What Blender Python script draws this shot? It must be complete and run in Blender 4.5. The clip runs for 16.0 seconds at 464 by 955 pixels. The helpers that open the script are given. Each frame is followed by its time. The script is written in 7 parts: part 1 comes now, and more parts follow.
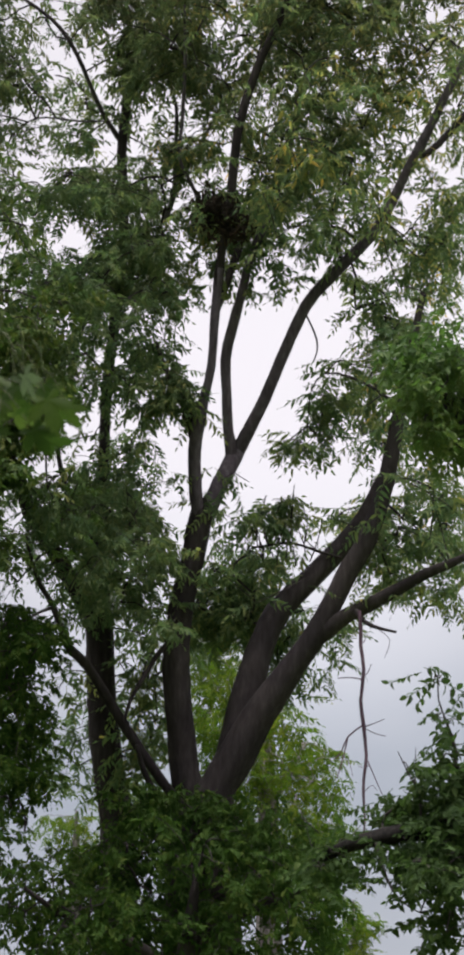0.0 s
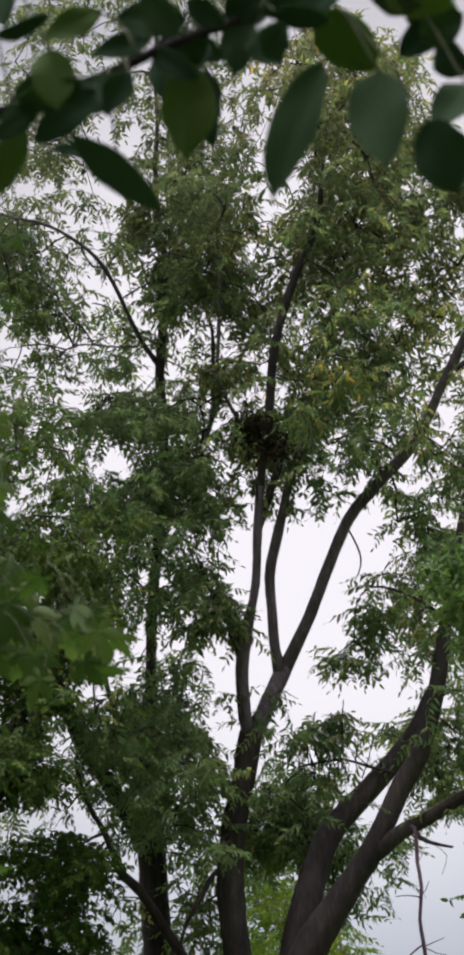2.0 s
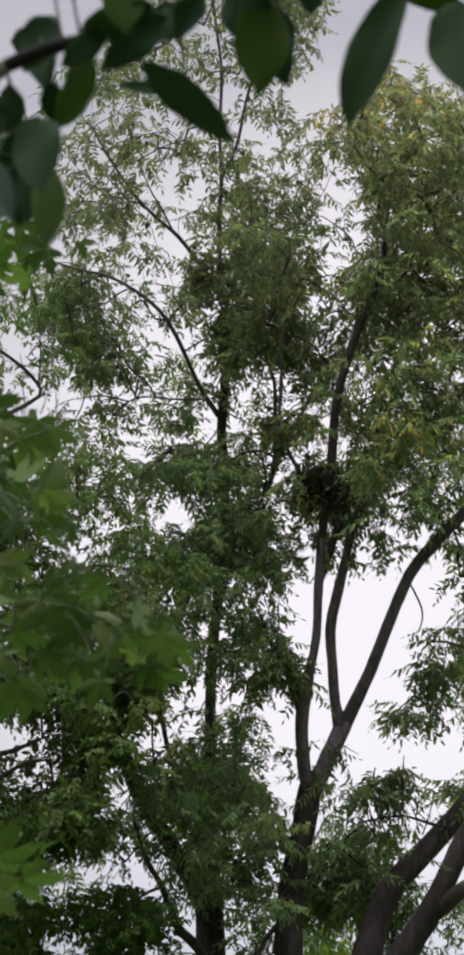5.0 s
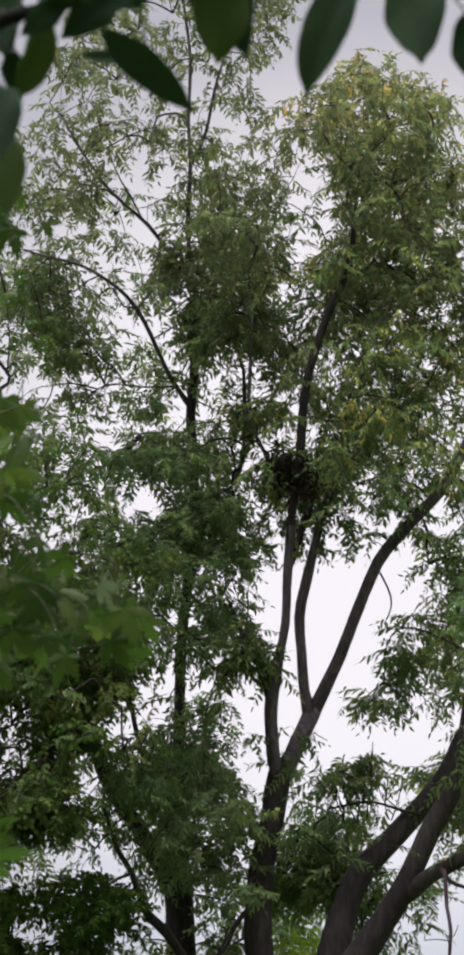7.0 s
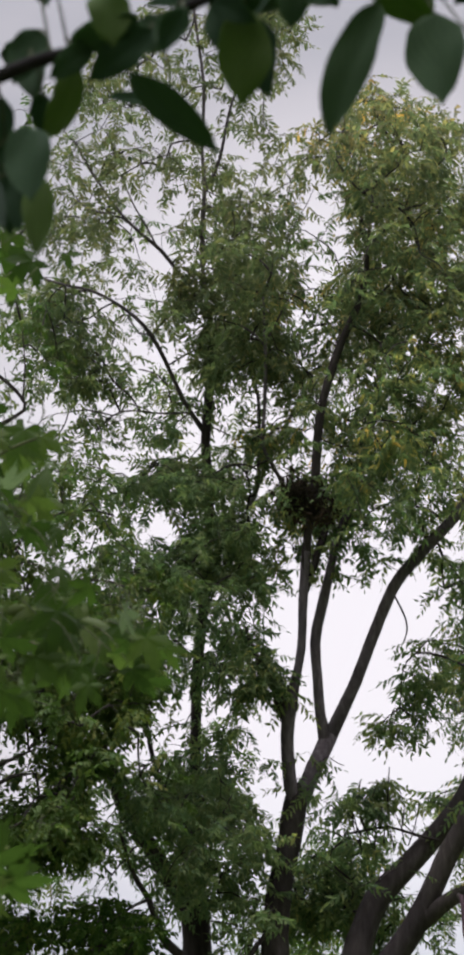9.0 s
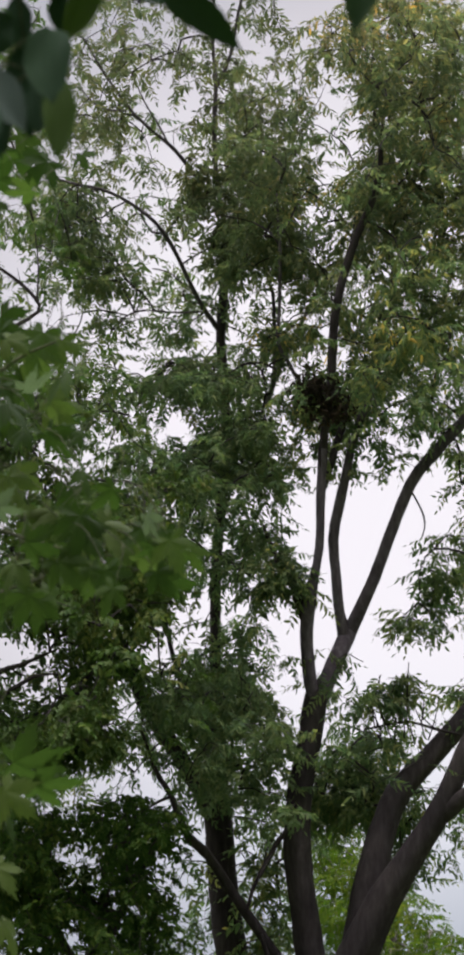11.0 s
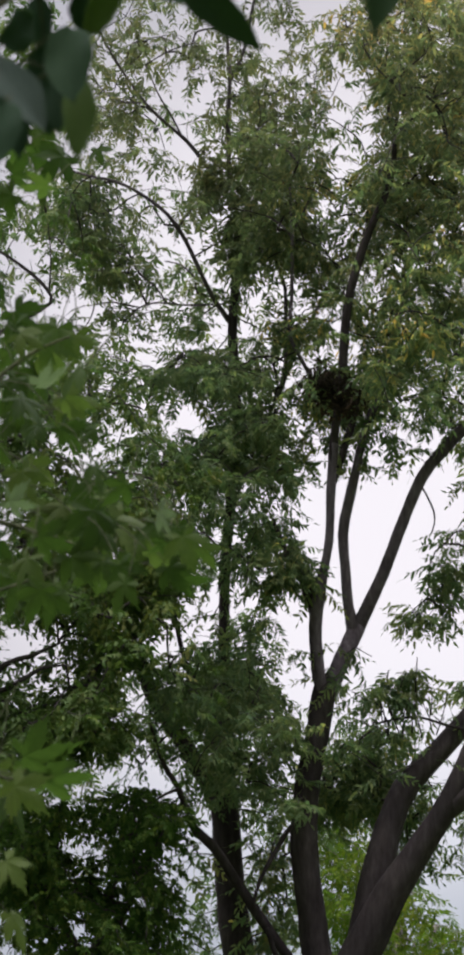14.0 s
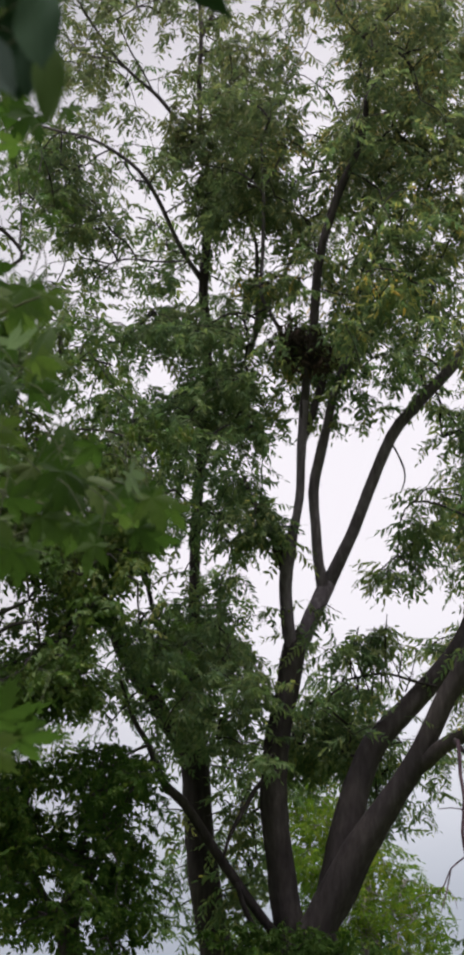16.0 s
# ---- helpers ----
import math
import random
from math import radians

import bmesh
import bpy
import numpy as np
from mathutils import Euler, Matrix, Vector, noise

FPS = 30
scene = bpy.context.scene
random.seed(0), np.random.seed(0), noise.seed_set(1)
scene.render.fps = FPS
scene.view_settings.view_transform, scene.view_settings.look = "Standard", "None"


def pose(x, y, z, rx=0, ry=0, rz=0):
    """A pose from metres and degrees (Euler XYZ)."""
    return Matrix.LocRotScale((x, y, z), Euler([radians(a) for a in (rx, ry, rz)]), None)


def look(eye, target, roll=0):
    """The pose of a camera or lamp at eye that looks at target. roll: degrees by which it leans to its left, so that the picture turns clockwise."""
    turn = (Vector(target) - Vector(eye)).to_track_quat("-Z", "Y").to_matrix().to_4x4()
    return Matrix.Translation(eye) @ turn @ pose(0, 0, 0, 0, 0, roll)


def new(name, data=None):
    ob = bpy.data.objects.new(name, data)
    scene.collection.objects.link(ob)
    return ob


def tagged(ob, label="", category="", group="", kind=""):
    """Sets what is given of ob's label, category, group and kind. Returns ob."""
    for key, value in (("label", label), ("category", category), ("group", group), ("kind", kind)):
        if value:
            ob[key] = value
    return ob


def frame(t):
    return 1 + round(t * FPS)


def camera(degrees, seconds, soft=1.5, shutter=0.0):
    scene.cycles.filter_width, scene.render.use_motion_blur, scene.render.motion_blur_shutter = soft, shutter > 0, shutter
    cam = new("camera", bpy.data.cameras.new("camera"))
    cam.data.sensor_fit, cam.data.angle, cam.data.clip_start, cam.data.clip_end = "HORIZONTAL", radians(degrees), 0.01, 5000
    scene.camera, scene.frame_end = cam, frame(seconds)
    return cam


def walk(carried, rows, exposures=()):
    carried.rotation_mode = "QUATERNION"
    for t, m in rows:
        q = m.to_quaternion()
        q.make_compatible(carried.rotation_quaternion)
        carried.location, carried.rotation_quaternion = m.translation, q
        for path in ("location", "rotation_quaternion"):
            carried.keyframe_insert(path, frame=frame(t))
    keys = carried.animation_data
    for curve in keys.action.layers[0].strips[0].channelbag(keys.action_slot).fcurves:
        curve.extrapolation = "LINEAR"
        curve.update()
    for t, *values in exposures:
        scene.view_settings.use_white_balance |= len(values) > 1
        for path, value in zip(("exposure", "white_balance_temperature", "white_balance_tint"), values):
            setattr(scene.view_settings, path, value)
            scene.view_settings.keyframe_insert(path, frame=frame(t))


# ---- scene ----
cam = camera(12.99, 16.0, soft=4.1)
# seconds, place in metres, turn to the left, upward tilt and roll in degrees
ROWS = [
    (0, 0.025, -0.024, 1.684, 0.013, 14.990, 0.000),
    (0.5, 0.020, -0.033, 1.685, -0.291, 16.384, -0.665),
    (1, 0.015, -0.032, 1.685, 0.413, 17.398, -2.685),
    (1.5, 0.024, -0.043, 1.674, 0.853, 19.099, -2.376),
    (2, 0.016, -0.038, 1.698, 1.202, 21.067, -1.650),
    (2.5, 0.006, -0.047, 1.676, 2.309, 22.000, -1.093),
    (3, 0.013, 0.004, 1.658, 1.780, 23.287, -0.832),
    (3.5, 0.022, 0.007, 1.605, 1.964, 24.556, -0.822),
    (4, 0.008, 0.076, 1.579, 2.849, 24.399, -0.129),
    (4.2, 0.000, 0.076, 1.618, 3.109, 23.489, -0.469),
    (6.3, 0.008, 0.069, 1.585, 2.816, 22.607, -0.422),
    (6.5, 0.010, 0.069, 1.575, 2.716, 22.527, -0.862),
    (7, 0.011, 0.064, 1.586, 2.090, 22.640, -0.887),
    (7.5, 0.011, 0.045, 1.585, 2.275, 23.046, -1.499),
    (8, 0.009, 0.021, 1.573, 2.608, 23.455, -1.390),
    (8.2, 0.007, 0.021, 1.575, 2.478, 23.445, -0.830),
    (10.3, -0.008, 0.043, 1.586, 2.971, 21.823, -1.716),
    (10.5, -0.010, 0.043, 1.595, 3.161, 21.313, -1.736),
    (11, -0.012, 0.040, 1.592, 3.032, 20.491, -1.605),
    (11.5, -0.015, 0.030, 1.595, 2.968, 20.853, -1.221),
    (12, -0.015, 0.033, 1.591, 3.236, 20.451, -1.416),
    (12.5, -0.019, 0.046, 1.592, 3.168, 20.226, -0.871),
    (13, -0.026, 0.040, 1.597, 3.499, 20.451, -1.058),
    (13.5, -0.029, 0.030, 1.592, 3.503, 20.265, -0.852),
    (14, -0.018, 0.036, 1.599, 3.325, 20.284, -0.951),
    (14.5, -0.018, 0.055, 1.613, 2.712, 19.687, -0.942),
    (15, -0.020, 0.052, 1.610, 2.650, 19.424, -1.174),
    (15.5, -0.018, 0.048, 1.610, 2.508, 19.054, -1.019),
    (16, -0.015, 0.024, 1.605, 2.480, 19.032, -1.108),
]
walk(cam, [(t, pose(x, y, z, 90 + tilt, 0, turn) @ pose(0, 0, 0, 0, 0, roll)) for t, x, y, z, turn, tilt, roll in ROWS])
cam.data.dof.use_dof = True
cam.data.dof.focus_distance = 18.5
cam.data.dof.aperture_fstop = 22.0

# ---- sky, sun, exposure ----
scene.view_settings.exposure = 0.97
SUN_AZ, SUN_EL = radians(150.0), radians(76.0)      # high behind the eye, veiled by cloud
SUN_DIR = Vector((math.sin(SUN_AZ) * math.cos(SUN_EL), math.cos(SUN_AZ) * math.cos(SUN_EL), math.sin(SUN_EL)))
THIN_CLOUD = Vector((0.02, 0.935, 0.354)).normalized()      # where the cloud beyond the trees is thinnest


def build_world():
    world = bpy.data.worlds.new("overcast_sky")
    scene.world = world
    world.use_nodes = True
    nt = world.node_tree
    nt.nodes.clear()
    out = nt.nodes.new("ShaderNodeOutputWorld")
    bg = nt.nodes.new("ShaderNodeBackground")
    sky = nt.nodes.new("ShaderNodeTexSky")
    sky.sky_type = "NISHITA"
    sky.sun_disc = False
    sky.sun_elevation = SUN_EL
    sky.sun_rotation = SUN_AZ
    scale = nt.nodes.new("ShaderNodeVectorMath")
    scale.operation = "SCALE"
    scale.inputs["Scale"].default_value = 0.05
    nt.links.new(sky.outputs[0], scale.inputs[0])
    coord = nt.nodes.new("ShaderNodeTexCoord")
    # brighter where the cloud is thin
    dot = nt.nodes.new("ShaderNodeVectorMath")
    dot.operation = "DOT_PRODUCT"
    dot.inputs[1].default_value = THIN_CLOUD
    nt.links.new(coord.outputs["Generated"], dot.inputs[0])
    glow = nt.nodes.new("ShaderNodeMapRange")
    glow.interpolation_type = "SMOOTHERSTEP"
    glow.inputs["From Min"].default_value = 0.962
    glow.inputs["From Max"].default_value = 1.0
    nt.links.new(dot.outputs["Value"], glow.inputs["Value"])
    # slow cloud texture
    mapping = nt.nodes.new("ShaderNodeMapping")
    mapping.inputs["Scale"].default_value = (1.0, 1.0, 2.2)
    nt.links.new(coord.outputs["Generated"], mapping.inputs["Vector"])
    clouds = nt.nodes.new("ShaderNodeTexNoise")
    clouds.inputs["Scale"].default_value = 5.5
    clouds.inputs["Detail"].default_value = 5.0
    clouds.inputs["Roughness"].default_value = 0.55
    nt.links.new(mapping.outputs[0], clouds.inputs["Vector"])
    ramp = nt.nodes.new("ShaderNodeValToRGB")
    ramp.color_ramp.elements[0].position = 0.3
    ramp.color_ramp.elements[0].color = (0.246, 0.244, 0.275, 1)
    ramp.color_ramp.elements[1].position = 0.72
    ramp.color_ramp.elements[1].color = (0.318, 0.302, 0.326, 1)
    nt.links.new(clouds.outputs["Fac"], ramp.inputs[0])
    lit = nt.nodes.new("ShaderNodeMix")
    lit.data_type = "RGBA"
    lit.inputs[7].default_value = (0.51, 0.485, 0.515, 1)
    nt.links.new(glow.outputs[0], lit.inputs[0])
    nt.links.new(ramp.outputs[0], lit.inputs[6])
    # an overcast sky is brightest overhead
    split = nt.nodes.new("ShaderNodeSeparateXYZ")
    nt.links.new(coord.outputs["Generated"], split.inputs[0])
    height = nt.nodes.new("ShaderNodeMapRange")
    height.interpolation_type = "SMOOTHSTEP"
    height.inputs["From Min"].default_value = 0.61
    height.inputs["From Max"].default_value = 0.74
    height.inputs["To Min"].default_value = 1.0
    height.inputs["To Max"].default_value = 17.0
    nt.links.new(split.outputs["Z"], height.inputs["Value"])
    overhead = nt.nodes.new("ShaderNodeVectorMath")
    overhead.operation = "SCALE"
    nt.links.new(lit.outputs[2], overhead.inputs[0])
    nt.links.new(height.outputs[0], overhead.inputs["Scale"])
    low = nt.nodes.new("ShaderNodeMapRange")
    low.interpolation_type = "SMOOTHSTEP"
    low.inputs["From Min"].default_value = 0.29
    low.inputs["From Max"].default_value = 0.10
    nt.links.new(split.outputs["Z"], low.inputs["Value"])
    bluish = nt.nodes.new("ShaderNodeMix")
    bluish.data_type, bluish.blend_type = "RGBA", "MULTIPLY"
    bluish.inputs[7].default_value = (0.88, 0.955, 0.99, 1)
    nt.links.new(low.outputs[0], bluish.inputs[0])
    nt.links.new(overhead.outputs[0], bluish.inputs[6])
    mix = nt.nodes.new("ShaderNodeMix")
    mix.data_type = "RGBA"
    mix.inputs[0].default_value = 0.94
    nt.links.new(scale.outputs[0], mix.inputs[6])
    nt.links.new(bluish.outputs[2], mix.inputs[7])
    nt.links.new(mix.outputs[2], bg.inputs[0])
    bg.inputs[1].default_value = 1.0
    nt.links.new(bg.outputs[0], out.inputs[0])


build_world()
sun_data = bpy.data.lights.new("sun", "SUN")
sun_data.energy = 1.0
sun_data.angle = radians(30)
sun_data.color = (1.0, 0.97, 0.92)
sun = new("sun", sun_data)
sun.matrix_world = look(SUN_DIR * 60, (0, 0, 0))


# ---- materials ----
def material(name):
    m = bpy.data.materials.new(name)
    m.use_nodes = True
    nt = m.node_tree
    nt.nodes.clear()
    out = nt.nodes.new("ShaderNodeOutputMaterial")
    return m, nt, out


def noise_node(nt, vec, scale, detail=4.0, rough=0.55):
    n = nt.nodes.new("ShaderNodeTexNoise")
    n.inputs["Scale"].default_value = scale
    n.inputs["Detail"].default_value = detail
    n.inputs["Roughness"].default_value = rough
    if vec is not None:
        nt.links.new(vec, n.inputs["Vector"])
    return n


def ramp_node(nt, fac, stops):
    r = nt.nodes.new("ShaderNodeValToRGB")
    while len(r.color_ramp.elements) < len(stops):
        r.color_ramp.elements.new(0.5)
    for e, (pos, col) in zip(r.color_ramp.elements, stops):
        e.position, e.color = pos, (*col, 1)
    nt.links.new(fac, r.inputs[0])
    return r


def leaf_material(name, stops, through_light=0.45, rough=0.5, single=False, veins=0.0, gloss=0.25, olive_heights=None):
    """Leaf: glossy cuticle above, light coming through; the hue changes from leaf to leaf."""
    m, nt, out = material(name)
    if single:
        pick = nt.nodes.new("ShaderNodeObjectInfo").outputs["Random"]
    else:
        pick = nt.nodes.new("ShaderNodeNewGeometry").outputs["Random Per Island"]
    coord = nt.nodes.new("ShaderNodeTexCoord").outputs["Object"]
    patch = noise_node(nt, coord, 0.9, 3.0)
    add = nt.nodes.new("ShaderNodeMath")
    add.operation = "MULTIPLY_ADD"
    add.inputs[1].default_value = 0.62
    nt.links.new(pick, add.inputs[0])
    shift = nt.nodes.new("ShaderNodeMath")
    shift.operation = "MULTIPLY_ADD"
    shift.inputs[1].default_value = 1.2
    shift.inputs[2].default_value = -0.41
    nt.links.new(patch.outputs["Fac"], shift.inputs[0])
    nt.links.new(shift.outputs[0], add.inputs[2])
    ramp = ramp_node(nt, add.outputs[0], stops)
    colour = ramp.outputs[0]
    if olive_heights is not None:
        # tint moves to olive with height: more red, less green
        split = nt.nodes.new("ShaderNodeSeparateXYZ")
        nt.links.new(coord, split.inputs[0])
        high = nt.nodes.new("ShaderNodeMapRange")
        high.inputs["From Min"].default_value, high.inputs["From Max"].default_value = olive_heights
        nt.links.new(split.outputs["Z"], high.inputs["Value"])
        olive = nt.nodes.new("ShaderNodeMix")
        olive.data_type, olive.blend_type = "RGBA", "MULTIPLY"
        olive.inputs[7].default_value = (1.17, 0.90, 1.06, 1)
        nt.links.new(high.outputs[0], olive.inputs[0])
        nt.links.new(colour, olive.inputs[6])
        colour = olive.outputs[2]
    p = nt.nodes.new("ShaderNodeBsdfPrincipled")
    if veins > 0:
        uv = nt.nodes.new("ShaderNodeUVMap").outputs[0]
        wave = nt.nodes.new("ShaderNodeTexWave")
        wave.wave_type = "BANDS"
        wave.bands_direction = "DIAGONAL"
        wave.inputs["Scale"].default_value = 4.2
        wave.inputs["Distortion"].default_value = 0.6
        nt.links.new(uv, wave.inputs["Vector"])
        blot = noise_node(nt, uv, 7.0, 5.0)
        both = nt.nodes.new("ShaderNodeMath")
        both.operation = "MULTIPLY_ADD"
        both.inputs[1].default_value = 0.45
        nt.links.new(wave.outputs["Fac"], both.inputs[0])
        nt.links.new(blot.outputs["Fac"], both.inputs[2])
        tone = ramp_node(nt, both.outputs[0], [(0.25, (0.88, 0.9, 0.88)), (0.95, (1.1, 1.08, 1.06))])
        mul = nt.nodes.new("ShaderNodeMix")
        mul.data_type, mul.blend_type = "RGBA", "MULTIPLY"
        mul.inputs[0].default_value = 1.0
        nt.links.new(colour, mul.inputs[6])
        nt.links.new(tone.outputs[0], mul.inputs[7])
        colour = mul.outputs[2]
        bump = nt.nodes.new("ShaderNodeBump")
        bump.inputs["Strength"].default_value = veins
        bump.inputs["Distance"].default_value = 0.002
        nt.links.new(wave.outputs["Fac"], bump.inputs["Height"])
        nt.links.new(bump.outputs[0], p.inputs["Normal"])
    nt.links.new(colour, p.inputs["Base Color"])
    p.inputs["Roughness"].default_value = rough
    p.inputs["Specular IOR Level"].default_value = gloss
    t = nt.nodes.new("ShaderNodeBsdfTranslucent")
    warm = nt.nodes.new("ShaderNodeMix")
    warm.data_type, warm.blend_type = "RGBA", "MULTIPLY"
    warm.inputs[0].default_value = 1.0
    warm.inputs[7].default_value = (0.98, 1.18, 0.76, 1)
    nt.links.new(colour, warm.inputs[6])
    nt.links.new(warm.outputs[2], t.inputs[0])
    mixed = nt.nodes.new("ShaderNodeMixShader")
    mixed.inputs[0].default_value = through_light
    nt.links.new(p.outputs[0], mixed.inputs[1])
    nt.links.new(t.outputs[0], mixed.inputs[2])
    nt.links.new(mixed.outputs[0], out.inputs[0])
    return m


def bark_material(name, dark, mid, pale, ridge=18.0, relief=0.6):
    m, nt, out = material(name)
    coord = nt.nodes.new("ShaderNodeTexCoord").outputs["Object"]
    mp = nt.nodes.new("ShaderNodeMapping")
    mp.inputs["Scale"].default_value = (1.0, 1.0, 0.22)
    nt.links.new(coord, mp.inputs["Vector"])
    furrow = noise_node(nt, mp.outputs[0], ridge, 6.0, 0.62)
    big = noise_node(nt, coord, 1.6, 4.0)
    ramp = ramp_node(nt, furrow.outputs["Fac"], [(0.32, dark), (0.55, mid), (0.78, pale)])
    lichen = ramp_node(nt, big.outputs["Fac"], [(0.35, (0.72, 0.72, 0.74)), (0.68, (1.25, 1.25, 1.2))])
    mul = nt.nodes.new("ShaderNodeMix")
    mul.data_type, mul.blend_type = "RGBA", "MULTIPLY"
    mul.inputs[0].default_value = 1.0
    nt.links.new(ramp.outputs[0], mul.inputs[6])
    nt.links.new(lichen.outputs[0], mul.inputs[7])
    p = nt.nodes.new("ShaderNodeBsdfPrincipled")
    p.inputs["Roughness"].default_value = 0.95
    p.inputs["Specular IOR Level"].default_value = 0.04
    nt.links.new(mul.outputs[2], p.inputs["Base Color"])
    bump = nt.nodes.new("ShaderNodeBump")
    bump.inputs["Strength"].default_value = relief
    bump.inputs["Distance"].default_value = 0.03
    nt.links.new(furrow.outputs["Fac"], bump.inputs["Height"])
    nt.links.new(bump.outputs[0], p.inputs["Normal"])
    nt.links.new(p.outputs[0], out.inputs[0])
    return m


def ground_material():
    m, nt, out = material("meadow_grass")
    coord = nt.nodes.new("ShaderNodeTexCoord").outputs["Object"]
    fine = noise_node(nt, coord, 9.0, 6.0)
    broad = noise_node(nt, coord, 0.15, 4.0)
    a = ramp_node(nt, fine.outputs["Fac"], [(0.3, (0.035, 0.06, 0.018)), (0.7, (0.09, 0.12, 0.04))])
    b = ramp_node(nt, broad.outputs["Fac"], [(0.4, (0.8, 0.85, 0.8)), (0.65, (1.2, 1.1, 0.9))])
    mul = nt.nodes.new("ShaderNodeMix")
    mul.data_type, mul.blend_type = "RGBA", "MULTIPLY"
    mul.inputs[0].default_value = 1.0
    nt.links.new(a.outputs[0], mul.inputs[6])
    nt.links.new(b.outputs[0], mul.inputs[7])
    p = nt.nodes.new("ShaderNodeBsdfPrincipled")
    p.inputs["Roughness"].default_value = 0.9
    nt.links.new(mul.outputs[2], p.inputs["Base Color"])
    bump = nt.nodes.new("ShaderNodeBump")
    bump.inputs["Distance"].default_value = 0.05
    nt.links.new(fine.outputs["Fac"], bump.inputs["Height"])
    nt.links.new(bump.outputs[0], p.inputs["Normal"])
    nt.links.new(p.outputs[0], out.inputs[0])
    return m


CROWN = [(0.0, (0.0399, 0.0679, 0.0336)), (0.45, (0.0735, 0.1029, 0.0462)), (0.76, (0.1281, 0.1441, 0.0554)), (0.93, (0.2467, 0.2007, 0.0612)), (1.0, (0.4515, 0.2727, 0.0554))]
LEAF_CROWN = leaf_material("crown_leaf", CROWN, 0.58, 0.6, gloss=0.06, olive_heights=(8.5, 12.0))
LEAF_SLIM = leaf_material("slim_crown_leaf", [(0.0, (0.0393, 0.0684, 0.0348)), (0.5, (0.0693, 0.0984, 0.0443)), (1.0, (0.1224, 0.1368, 0.0563))], 0.58, 0.6, gloss=0.06, olive_heights=(8.5, 12.0))
LEAF_SINGLE = leaf_material("crown_leaf_single", CROWN, 0.58, 0.6, single=True, gloss=0.06)
LEAF_LIME = leaf_material("sunlit_leaf", [(0.0, (0.0291, 0.0578, 0.0067)), (0.5, (0.0524, 0.0860, 0.0101)), (1.0, (0.1165, 0.1250, 0.0168))], 0.55, 0.7, gloss=0.04)
LEAF_FRESH = leaf_material("fresh_leaf", [(0.0, (0.0294, 0.0576, 0.0140)), (0.5, (0.0490, 0.0816, 0.0197)), (1.0, (0.0816, 0.1024, 0.0268))], 0.5, 0.6, gloss=0.1)
# deep shade below the crowns is put into these dark greens
LEAF_SHADED = leaf_material("shade_leaf", [(0.0, (0.0185, 0.0385, 0.0092)), (0.6, (0.0320, 0.0567, 0.0124)), (1.0, (0.0665, 0.0820, 0.0177))], 0.45, 0.8, gloss=0.03)
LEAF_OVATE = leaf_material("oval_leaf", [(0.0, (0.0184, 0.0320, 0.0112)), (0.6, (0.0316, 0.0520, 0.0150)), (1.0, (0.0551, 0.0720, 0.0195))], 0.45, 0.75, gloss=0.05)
LEAF_SIDE = leaf_material("green_shade_leaf", [(0.0, (0.0273, 0.0509, 0.0131)), (0.6, (0.0484, 0.0754, 0.0182)), (1.0, (0.1001, 0.1074, 0.0262))], 0.45, 0.55, gloss=0.1)
LEAF_NEAR = leaf_material("broad_leaf", [(0.0, (0.0130, 0.0265, 0.0143)), (0.5, (0.0210, 0.0392, 0.0209)), (1.0, (0.0360, 0.0588, 0.0275))], 0.5, 0.7, True, 0.15, gloss=0.03)
# brighter copy of the broad leaf, daylight through the blade put into its green
LEAF_BACKLIT = leaf_material("backlit_broad_leaf", [(0.0, (0.0345, 0.0589, 0.0154)), (0.5, (0.0494, 0.0779, 0.0198)), (1.0, (0.0713, 0.0997, 0.0264))], 0.55, 0.6, True, 0.15, gloss=0.06)
LEAF_MAPLE = leaf_material("maple_leaf", [(0.0, (0.0116, 0.0223, 0.0051)), (0.6, (0.0241, 0.0400, 0.0086)), (1.0, (0.0546, 0.0688, 0.0179))], 0.5, 0.65, True, 0.15, gloss=0.07)
LEAF_UNDER = leaf_material("pale_maple_underside", [(0.0, (0.0440, 0.0589, 0.0357)), (1.0, (0.0660, 0.0808, 0.0510))], 0.35, 0.6, True, 0.15, gloss=0.1)
LEAF_PALE = leaf_material("pale_broad_leaf", [(0.0, (0.024, 0.036, 0.028)), (1.0, (0.034, 0.048, 0.038))], 0.3, 0.7, True, 0.12, gloss=0.06)
LEAF_DRY = leaf_material("dry_leaf", [(0.0, (0.0128, 0.0112, 0.0088)), (0.6, (0.0224, 0.0176, 0.0128)), (1.0, (0.0480, 0.0320, 0.0208))], 0.3, 0.8, gloss=0.03)
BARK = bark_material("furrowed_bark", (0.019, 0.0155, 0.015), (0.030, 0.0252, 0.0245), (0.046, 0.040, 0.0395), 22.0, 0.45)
# paler copy of the bark, with sky glow and glare put into its colour
BARK_LIT = bark_material("smooth_lit_bark", (0.0368, 0.0304, 0.0328), (0.0680, 0.0577, 0.0632), (0.1080, 0.0944, 0.1040), 24.0, 0.3)
BARK_GREY = bark_material("smooth_grey_bark", (0.06, 0.052, 0.05), (0.12, 0.105, 0.10), (0.2, 0.18, 0.17), 26.0, 0.35)
BARK_PALE = bark_material("pale_grey_bark", (0.13, 0.12, 0.12), (0.22, 0.205, 0.205), (0.32, 0.30, 0.30), 26.0, 0.2)
